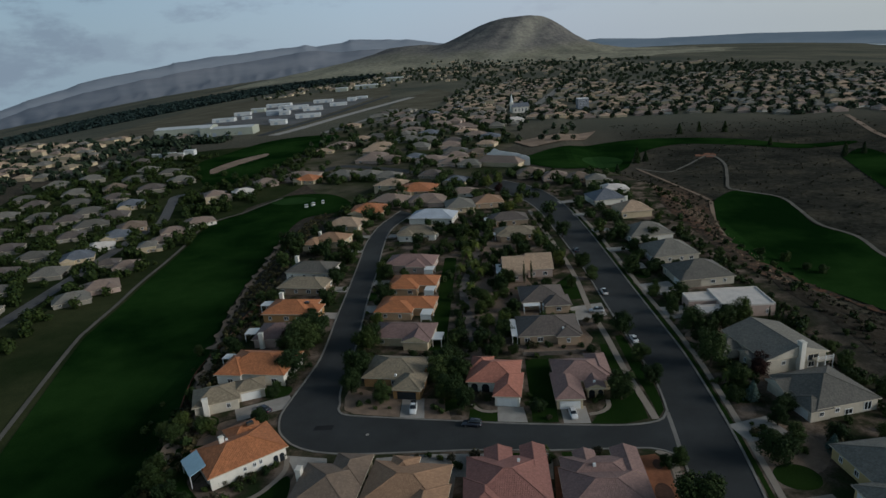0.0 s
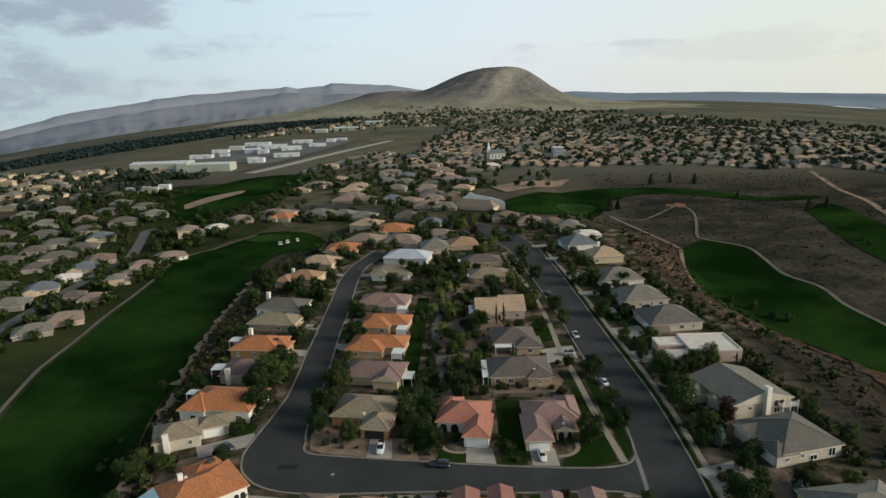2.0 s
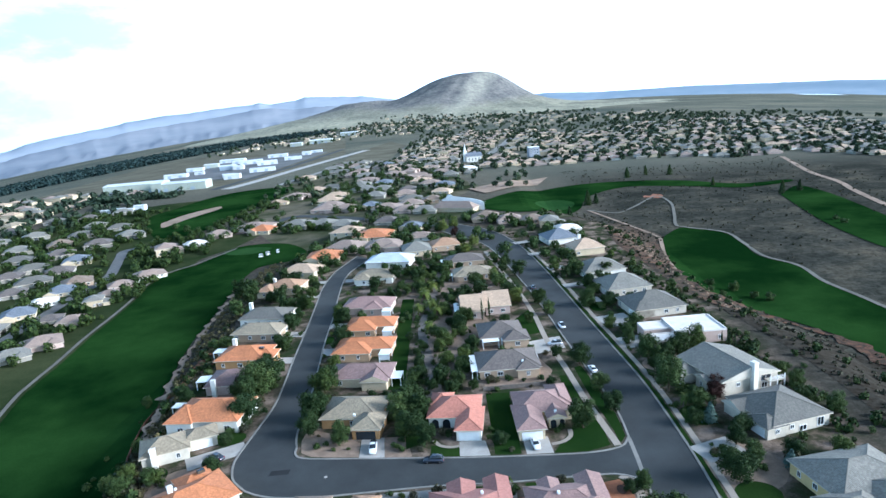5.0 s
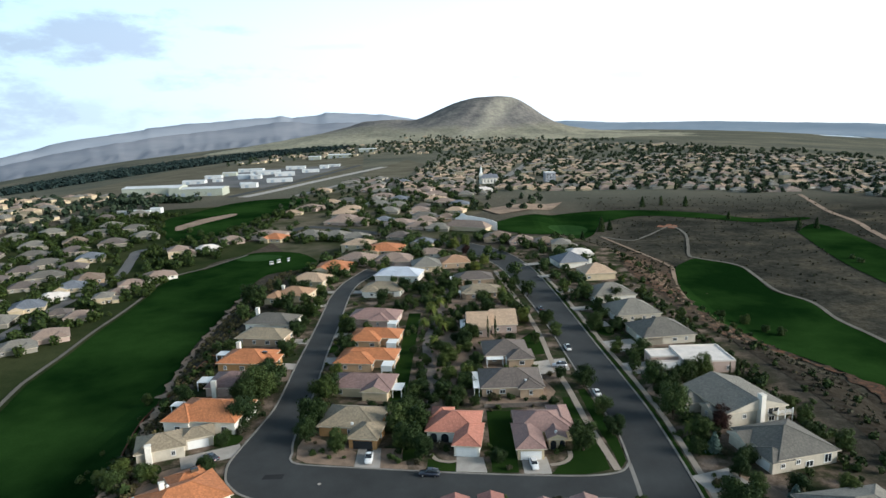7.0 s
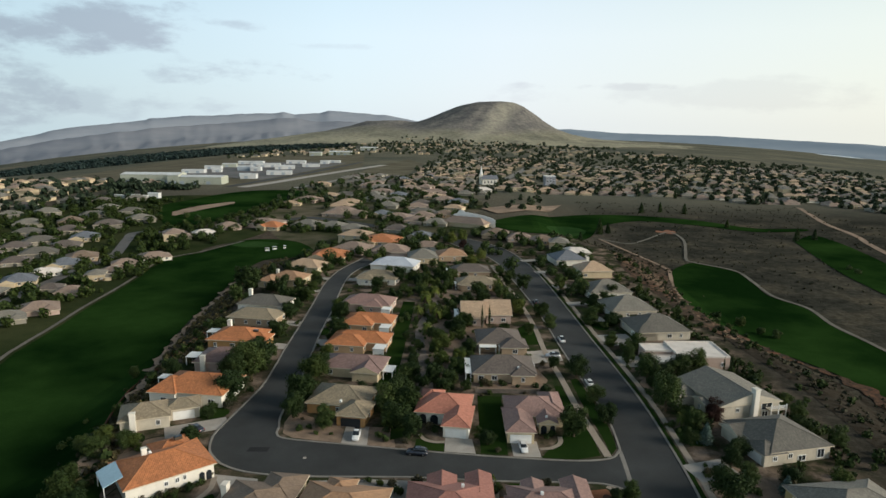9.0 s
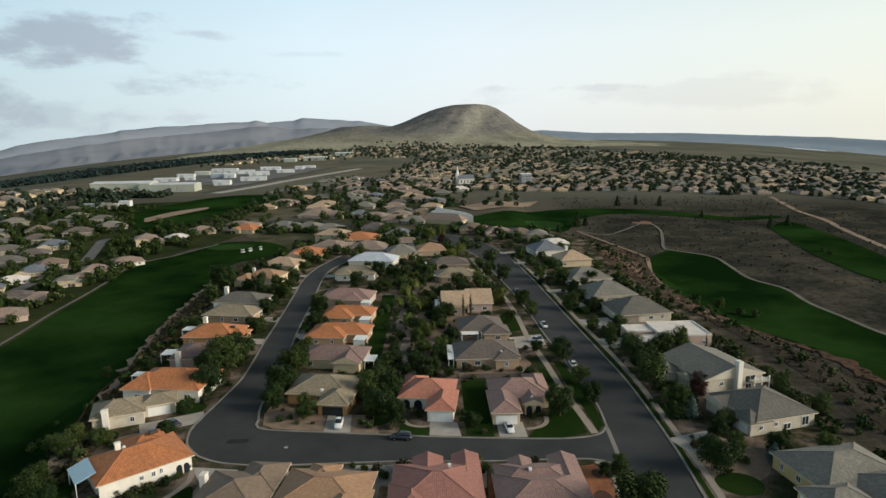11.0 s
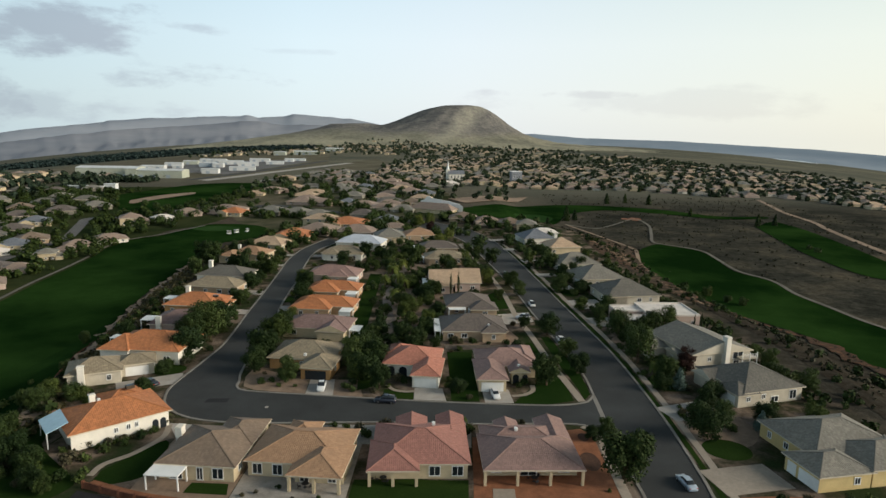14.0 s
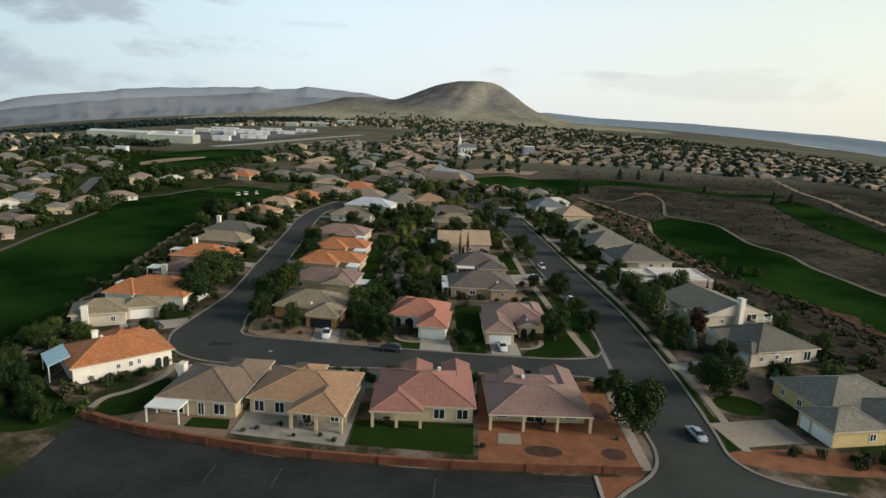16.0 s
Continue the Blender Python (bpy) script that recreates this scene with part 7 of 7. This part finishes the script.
for k in range(900):
    x, y = rt2.uniform(-1000, -340), rt2.uniform(300, 640)
    if -x < (y + 131) * 0.98:
        pl.append((x, y, rt2.uniform(2.5, 5)))
for k in range(150):
    x = rt2.uniform(-425, -326)
    pl.append((x, 545 + rt2.uniform(-16, 10) + (x + 400) * 0.1, rt2.uniform(2.5, 4.5)))
stuff_plants("western_trees", pl, "far", 12, 0.4, "dark trees on the western plain", "trees", 1.1)
pl = []
for k in range(430):
    t = rt2.random()
    pl.append((-650 + 1250 * t + rt2.uniform(-60, 60), 1480 + rt2.uniform(-170, 330) + 150 * math.sin(t * 3), rt2.uniform(3, 6)))
for k in range(260):
    pl.append((rt2.uniform(-120, 560), rt2.uniform(1080, 1420), rt2.uniform(3, 5)))
for k in range(110):
    pl.append((rt2.uniform(-210, 60), rt2.uniform(440, 690), rt2.uniform(2.5, 4.5)))
for k in range(160):
    x, y = rt2.uniform(250, 900), rt2.uniform(1250, 1600)
    pl.append((x, y, rt2.uniform(3, 6)))
for k in range(260):
    x, y = rt2.uniform(-700, 420), 2320 - abs(rt2.gauss(0, 1)) * 210
    pl.append((x, y, rt2.uniform(3.5, 6.5)))
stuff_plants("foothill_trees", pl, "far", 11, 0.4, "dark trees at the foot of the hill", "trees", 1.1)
pl = [(x + rt2.uniform(-34, 34), y + rt2.uniform(-40, 40), rt2.uniform(3, 6.5)) for x, y in slope_spots for k in range(5)]
stuff_plants("hillside_trees", pl, "far", 11, 0.4, "dark trees between the hillside houses", "trees", 1.1, hill_height)
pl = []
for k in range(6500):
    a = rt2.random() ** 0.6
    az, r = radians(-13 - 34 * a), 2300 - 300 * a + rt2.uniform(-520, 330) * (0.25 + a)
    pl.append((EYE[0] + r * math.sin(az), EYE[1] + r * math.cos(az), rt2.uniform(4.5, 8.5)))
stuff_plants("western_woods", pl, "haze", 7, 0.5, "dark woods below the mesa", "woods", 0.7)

pl = []
for k in range(3600):
    side = rt2.random()
    y = rt2.uniform(-40, 330)
    if side < 0.3:
        x = np.interp(y, (-60, 20, 60, 90, 145, 190, 250, 320), (100, 100, 97, 88, 83, 80, 74, 44)) + rt2.uniform(0, 34)
    elif side < 0.58:
        x = np.interp(y, (-60, -10, 20, 60, 130, 180, 215, 300), (-62, -71, -79, -83, -94, -97, -86, -62)) - abs(rt2.gauss(0, 1)) * 8
    else:
        x, y = rt2.uniform(95, 330), rt2.uniform(150, 560)
    if not inside(x, y, FAIR_W) and not inside(x, y, FAIR_E) and not inside(x, y, FAIR_N) and not inside(x, y, FAIR_NE) and free(x, y):
        pl.append((x, y, rt2.choice((0.3, 0.4, 0.5, 0.7, 0.9))))
bank = []
for k in range(900):
    y = rt2.uniform(-40, 215)
    x = np.interp(y, (-40, -24, 10, 46, 90, 130, 180, 215), (-72, -74, -80, -91, -102, -108, -115, -112)) + rt2.uniform(-1, 15) * (0.5 if y < 40 else 1)
    if not inside(x, y, FAIR_W) and open_house(x, y):
        bank.append((x, y, rt2.choice((0.4, 0.6, 0.8, 1.1))))
stuff_plants("bank_brush", bank, "straw", 16, 0.3, "dry olive brush on the bank behind the gardens", "brush", 0.75)
stuff_plants("desert_brush", pl, "sage", 9, 0.42, "grey-green sagebrush on dry slopes", "brush", 0.7)
pl = []
for k in range(110):
    y = rt2.uniform(-40, 240)
    side = rt2.random() < 0.5
    x = np.interp(y, (-60, 20, 60, 90, 145, 190, 250), (98, 97, 94, 86, 82, 78, 72)) + rt2.uniform(-1, 24) if side else np.interp(y, (-60, -10, 20, 60, 130, 180, 215), (-62, -71, -79, -83, -92, -95, -82)) - rt2.uniform(-1, 9)
    pl.append((x, y, rt2.uniform(0.8, 2.2)))
for k in range(120):
    y = rt2.uniform(-40, 150)
    pl.append((np.interp(y, (-40, 20, 60, 100, 150), (92, 89, 86, 81, 75)) + rt2.uniform(-3, 3), y, rt2.uniform(0.8, 1.8)))
stuff_plants("slope_bushes", pl, "dark", 26, 0.26, "dark green bushes behind the gardens", "bushes", 0.8)
bm = bmesh.new()
for k in range(420):
    y = rt2.uniform(85, 250)
    x = np.interp(y, (-60, 20, 60, 90, 145, 190, 250), (106, 106, 102, 94, 88, 86, 80)) + abs(rt2.gauss(0, 1)) * 8
    s = rt2.uniform(0.2, 0.6)
    bmesh.ops.create_icosphere(bm, subdivisions=1, radius=s, matrix=Matrix.Translation((x, y, height(x, y) + s * 0.1)) @ Matrix.Diagonal((1, rt2.uniform(0.6, 1), rt2.uniform(0.5, 0.8), 1)))
tagged(new("slope_rocks", mesh_of("slope_rocks", bm, M_dirt)), "pale tan rocks on the eroded bank", "rocks", kind="stuff")


# ---- cars ----
def car(x, y, rot, body, label, kind="sedan"):
    """A car 4.7 m long, nose towards +y before it is turned."""
    top = thing("car", label, "car", pose(x, y, height(x, y) + 0.03, 0, 0, rot))
    long = 2.35
    if kind == "sedan":
        prof = [(-long, 0.55, 0.62), (-2.25, 0.86, 0.78), (-1.6, 0.96, 0.84), (-0.9, 1.0, 0.86), (1.0, 0.98, 0.86), (1.75, 0.86, 0.82), (2.2, 0.72, 0.74), (long, 0.5, 0.6)]
        roof = [(-1.55, 0.95, 0.74), (-0.95, 1.38, 0.6), (0.1, 1.44, 0.6), (0.5, 1.4, 0.6), (1.2, 0.95, 0.72)]
    else:
        prof = [(-long, 0.6, 0.7), (-2.25, 1.0, 0.84), (-1.2, 1.08, 0.9), (0.9, 1.08, 0.9), (1.7, 1.0, 0.86), (2.2, 0.85, 0.78), (long, 0.55, 0.65)]
        roof = [(-2.15, 1.02, 0.78), (-1.95, 1.62, 0.66), (-0.6, 1.74, 0.66), (0.35, 1.68, 0.66), (1.15, 1.06, 0.78)]

    def loft(rows, low):
        bm = bmesh.new()
        rings = []
        for py, pz, pw in rows:
            z0 = low if low is not None else 0.0
            ring = [(-pw, py, z0), (-pw * 1.03, py, z0 + (pz - z0) * 0.55), (-pw * 0.95, py, pz - 0.05), (-pw * 0.8, py, pz), (pw * 0.8, py, pz), (pw * 0.95, py, pz - 0.05), (pw * 1.03, py, z0 + (pz - z0) * 0.55), (pw, py, z0)]
            rings.append([bm.verts.new(p) for p in ring])
        for p, q in zip(rings, rings[1:]):
            for k in range(8):
                bm.faces.new((p[k], p[(k + 1) % 8], q[(k + 1) % 8], q[k]))
        bm.faces.new(rings[0][::-1])
        bm.faces.new(rings[-1])
        bmesh.ops.recalc_face_normals(bm, faces=bm.faces[:])
        for f in bm.faces:
            f.smooth = True
        return bm
    part("body", loft(prof, 0.26), body, top)
    part("cabin_glass", loft(roof, 0.8), M_glass, top, "dark car windows")
    zr = max(r[1] for r in roof)
    mid = [r for r in roof if r[1] > zr - 0.12]
    part("roof_panel", bevelled(-mid[0][2] * 0.86, mid[0][0], zr - 0.07, mid[0][2] * 0.86, mid[-1][0], zr + 0.02, 0.03), body, top)
    for sx in (-1, 1):
        for wy in (-1.42, 1.42):
            bm = bmesh.new()
            cyl(bm, 0.33, 0.33, (sx * 0.72, wy, 0.33), (sx * 0.92, wy, 0.33), 16)
            wh = part("wheel", bm, M_rubber, top, "black tyre")
            bm = bmesh.new()
            cyl(bm, 0.2, 0.18, (sx * 0.9, wy, 0.33), (sx * 0.94, wy, 0.33), 12)
            part("rim", bm, M_rim, wh, "grey alloy rim")
        part("headlight", bevelled(sx * 0.6 - 0.16, 2.16, 0.6, sx * 0.6 + 0.16, 2.3, 0.72, 0.02), M_lamp, top)
        part("tail_light", bevelled(sx * 0.62 - 0.14, -2.34, 0.66, sx * 0.62 + 0.14, -2.22, 0.8, 0.02), M_tail, top)
        part("mirror", bevelled(sx * 0.98 - 0.09, 0.75, 0.95, sx * 0.98 + 0.09, 0.9, 1.08, 0.02), body, top)
    return top


P_white, P_dark, P_silver, P_blue = paint("white_car_paint", (0.75, 0.75, 0.74)), paint("dark_blue_car_paint", (0.02, 0.025, 0.04)), paint("silver_car_paint", (0.4, 0.42, 0.45), 0.3, 0.6, 0.3), paint("pale_blue_car_paint", (0.35, 0.42, 0.5))
car(-18.9, 0.6, 185, P_white, "white car parked on a driveway", "suv")
car(19.4, -0.6, 189, P_white, "white sedan parked on a driveway")
car(-4.0, -5.6, 88, P_dark, "dark blue car parked at the kerb", "suv")
car(31, 58.6, 95, P_silver, "silver car parked on a driveway", "suv")
car(35.2, 74.6, 8, P_white, "white car parked at the kerb", "suv")
car(39.4, 38.2, 8, P_white, "white sedan parked at the kerb")
car(49.2, -34.2, 10, P_blue, "pale sedan on the wide street")
car(-57, -0.2, 60, P_dark, "dark car parked on a driveway")
car(29.4, 120.5, 9, P_dark, "dark car parked at the kerb")

# skylights on the orange roofs
for x, y, z, r in ((-54.2, -13.6, 5.42, 43), (-62.6, 17.6, 5.4, -3), (-64.8, 58.2, 5.0, -2)):
    sk = thing("skylight", "dark glazed roof skylight", "skylight", pose(x, y, z, 0, 0, r))
    part("frame", bevelled(-0.8, -0.5, -0.5, 0.8, 0.5, 0.15, 0.04), M_bark, sk)
    part("pane", boxed(-0.7, -0.4, 0.14, 0.7, 0.4, 0.19), M_glass, sk)

# patio tables and chairs under the back porches
M_iron = surface("dark_iron", (0.03, 0.03, 0.032), 0.5, 1.0, 6.0, 0.2, 0)


def patio_set(x, y, rot):
    t = thing("patio_table", "dark round iron table on a back porch", "table", pose(x, y, 0.02, 0, 0, rot))
    bm = bmesh.new()
    cyl(bm, 0.6, 0.6, (0, 0, 0.7), (0, 0, 0.74), 20)
    part("tabletop", bm, M_iron, t)
    bm = bmesh.new()
    cyl(bm, 0.06, 0.06, (0, 0, 0.03), (0, 0, 0.71), 8)
    part("pedestal", bm, M_iron, t)
    bm = bmesh.new()
    cyl(bm, 0.3, 0.26, (0, 0, 0.0), (0, 0, 0.04), 14)
    part("foot", bm, M_iron, t)
    for k in range(3):
        a = radians(rot + 40 + k * 120)
        c = thing("patio_chair", "dark iron chair beside a patio table", "chair", pose(x + math.cos(a), y + math.sin(a), 0.02, 0, 0, math.degrees(a) - 90), "patio chairs")
        part("seat", bevelled(-0.24, -0.24, 0.42, 0.24, 0.24, 0.47, 0.02), M_iron, c)
        part("backrest", bevelled(-0.24, 0.2, 0.47, 0.24, 0.25, 0.95, 0.02), M_iron, c)
        for sx in (-0.2, 0.2):
            for sy in (-0.2, 0.2):
                part("leg", boxed(sx - 0.02, sy - 0.02, 0, sx + 0.02, sy + 0.02, 0.43), M_iron, c)


patio_set(24.2, -34.6, 10)
patio_set(-0.6, -36.2, 30)
patio_set(-12.8, -38.8, 50)

# golf carts beside a green
def golf_cart(x, y, rot):
    g = thing("golf_cart", "small white golf cart parked beside the green", "golf cart", pose(x, y, height(x, y) + 0.3, 0, 0, rot), "golf carts")
    part("body", bevelled(-1.3, -0.62, 0.25, 1.3, 0.62, 0.8, 0.12), M_white, g)
    part("seat", bevelled(-0.5, -0.55, 0.78, 0.2, 0.55, 1.1, 0.06), M_trim, g, "cream padded seat")
    part("canopy", bevelled(-1.3, -0.72, 1.85, 1.2, 0.72, 2.0, 0.05), M_white, g)
    for sx in (-1.05, 0.95):
        for sy in (-0.55, 0.55):
            part("post", boxed(sx - 0.03, sy - 0.03, 0.7, sx + 0.03, sy + 0.03, 1.88), M_rim, g)
            bm = bmesh.new()
            cyl(bm, 0.24, 0.24, (sx * 0.85, sy - 0.1, 0.22), (sx * 0.85, sy + 0.1, 0.22), 12)
            part("wheel", bm, M_rubber, g, "small black tyre")


for k, (x, y) in enumerate(((-125, 232), (-122, 236), (-117, 240))):
    golf_cart(x, y, 20 + k * 35)

# pale strip of far water, with the sky's reflection in its base colour
sheet("water", [(1700, 3300), (1900, 3280), (1920, 3480), (1715, 3480)], glassy("water_with_sky_reflection", (0.55, 0.62, 0.7), 0.3), 1.5, "pale strip of far water", "water", 70)

# trees on the fairway
for x, y, r in ((103.8, 127, 1.8), (111.6, 122, 2.2), (115.6, 112, 1.8), (120, 108, 2.0), (102.4, 108.6, 1.5), (215, 240, 2), (214, 230, 2), (-95, 38, 1.8)):
    plant("g", x, y, r)
# planting that fills the gaps between the houses
rt4 = random.Random(8)
BEDS_W = [(8, 33.5, 24, 35.5, 9), (4, 52, 24, 57, 12), (-2, 30, 7, 62, 16), (-3, 76, 18, 84, 12), (-62, -14, -54, -6, 8), (-60, 10, -54, 14, 6), (-60, 24, -55, 32, 8), (-62, 46, -57, 54, 8), (-64, 66, -60, 78, 9), (-66, 88, -63, 96, 6), (-43, 44, -40, 55, 4), (-45, 66, -42, 72, 3), (-48, 88, -45, 96, 4), (-51, 108, -48, 128, 6), (-80, -14, -74, 0, 8)]
BEDS_E = [(-80, 30, -77, 34, 4), (-82, 48, -79, 52, 4), (57, -14, 66, -6, 8), (60, 12, 66, 22, 8), (58, 38, 64, 50, 8), (56, 66, 62, 74, 7), (52, 88, 58, 100, 8), (50, 108, 54, 128, 9), (60, -42, 84, -38, 12), (82, -14, 92, -8, 7), (86, 12, 92, 30, 9), (-24, 24, -12, 30, 8), (-40, 26, -34, 32, 6), (-22, 88, -18, 96, 5), (14, 110, 24, 120, 7)]
for x0, y0, x1, y1, n in BEDS_W + BEDS_E:
    for k in range(n):
        x, y = rt4.uniform(x0, x1), rt4.uniform(y0, y1)
        if free(x, y):
            if y < 40 and x < 80:
                plant("s", x, y, rt4.uniform(0.7, 1.7))
            else:
                hedge.append((x, y, rt4.uniform(0.7, 1.7)))
for x, y, r in ((-60.5, 46, 3), (-61.5, 68, 2.6), (-65.5, 92, 2.6), (-79, -9, 2.4), (-66, 112, 2.6), (61, 16, 2.8), (61, 42, 2.8), (59, 70, 2.6), (55, 94, 2.6), (52, 118, 2.8), (0, 34, 2.6), (2, 44, 2.4), (0, 78, 2.8), (16, 80, 2.2), (18, 114, 2.6), (-78, 30, 2.4), (-80, 70, 2.4)):
    plant(rt4.choice("dgd"), x, y, r)
for k in range(90):
    y = rt4.uniform(27, 160)
    x = np.interp(y, (27, 44, 66, 86, 104, 160), (-6, -7.5, -12, -14, -12.5, -11)) + rt4.choice((-1, 1)) * rt4.uniform(0.9, 3.2)
    hedge.append((x, y, rt4.uniform(0.5, 1.3)))
stuff_plants("garden_bushes", hedge, "green", 60, 0.16, "green bushes round the further gardens", "bushes", 0.9)
for k in range(26):
    x = rt4.uniform(-76, -52)
    plant(rt4.choice("ssd"), x, rt4.uniform(-44, -38) if x > -60 else rt4.uniform(-42, -24), rt4.uniform(0.9, 1.8))
# trees close round the houses
rt3 = random.Random(31)
for x, y, r in ((-21, 47, 1.6), (-39, 50, 2), (-17.2, 70, 1.4), (-37.5, 90, 2), (-30, 119, 2.4), (-24, 124, 2.2), (26.5, 30, 1.4), (5, 30, 1.6), (2, 53, 2.2), (4, 60, 2), (24.5, 80, 2), (22, 108, 2.4), (0, 108, 2.4), (18, 150, 2.6), (14, 172, 2.8), (-2, 155, 2.4), (86, 14, 1.8)):
    plant(rt3.choice("dgd"), x, y, r)
for x, y, r in ((64, 97, 2), (57, 100, 2.2), (57.5, 124, 2.4), (66, 150, 2.2), (50, 150, 2.8), (50, 165, 3), (46, 185, 3), (70, 163, 2), (42, 212, 3), (60, 216, 2.6), (-60, 66, 2.4), (-63, 110, 2.6), (-73, 110, 3), (-72, 127, 3), (-70, 146, 2.6), (-66, 178, 2.8), (-88, 160, 3.2), (-93, 110, 3.4), (-86, 104, 2.4), (-84, 74, 2)):
    plant(rt3.choice("dgd"), x, y, r)


def open_ground(x, y, r):
    """Whether a plant of radius r has room beside houses, streets, driveways and lawns."""
    return open_house(x, y, r) and free(x, y) and not any(x0 < x < x1 and y0 < y < y1 for x0, y0, x1, y1 in CLEAR)


# driveways, pavements, open lawns and gravel yards that stay bare
CLEAR = ((-23, -5, -15, 7), (1, -5, 9, 4), (9, -4, 16, 26), (16, -5, 38, 8), (29, -5, 40, 60), (-8, -46, 38, -14), (-40, -46, -5, -14), (-44, -42, -38, -20), (-65, -3, -50, 5), (53, -37, 68, -26), (54, -10, 65, -1), (51, 52, 63, 84), (-26, 30, -14, 118), (-37, -3, -22, 5), (19, 66, 30, 98))
rt5 = random.Random(23)
for k in range(620):
    x, y = rt5.uniform(-88, 92), rt5.uniform(-14, 232)
    r = rt5.choice((0.7, 0.9, 1.1, 1.4, 1.8, 2.3))
    if open_ground(x, y, r) and -84 - y * 0.06 < x < 92 - max(0, y - 60) * 0.14:
        plant(rt5.choice("dgdgg" if r > 1.5 and rt5.random() < 0.7 else "s"), x, y, r)

# full trees between the houses on the far ridge
for kind, hx, hy, wide in RIDGE_A + RIDGE_B:
    for k in range(3):
        a, q = rt5.uniform(0, 6.28), wide * 0.62 + rt5.uniform(2.5, 6)
        x, y = hx + q * math.cos(a), hy + q * math.sin(a)
        if open_street(x, y) and free(x, y) and all(math.hypot(x - b, y - c) > w * 0.55 + 1.5 for _, b, c, w in RIDGE_A + RIDGE_B) and x < 58 - (y - 200) * 0.2:
            plant("d", x, y, rt5.uniform(2.4, 4.2))

# clipped hedge under the long white wall
for k in range(11):
    u, v = -4.4 + k * 1.0, -7.1
    plant("s", -54.2 + u * 0.731 - v * 0.682, -20.6 + u * 0.682 + v * 0.731, rt5.uniform(0.65, 0.9))

stuff_plants("ridge_trees", FAR_CROWNS, "green", 110, 0.13, "green trees along the far streets", "trees", 1.05)

# the patterns that the copies were taken from
for ob in [*KINDS.values(), *(o for row in TREES.values() for o in row)]:
    for o in (*ob.children_recursive, ob):
        bpy.data.objects.remove(o)
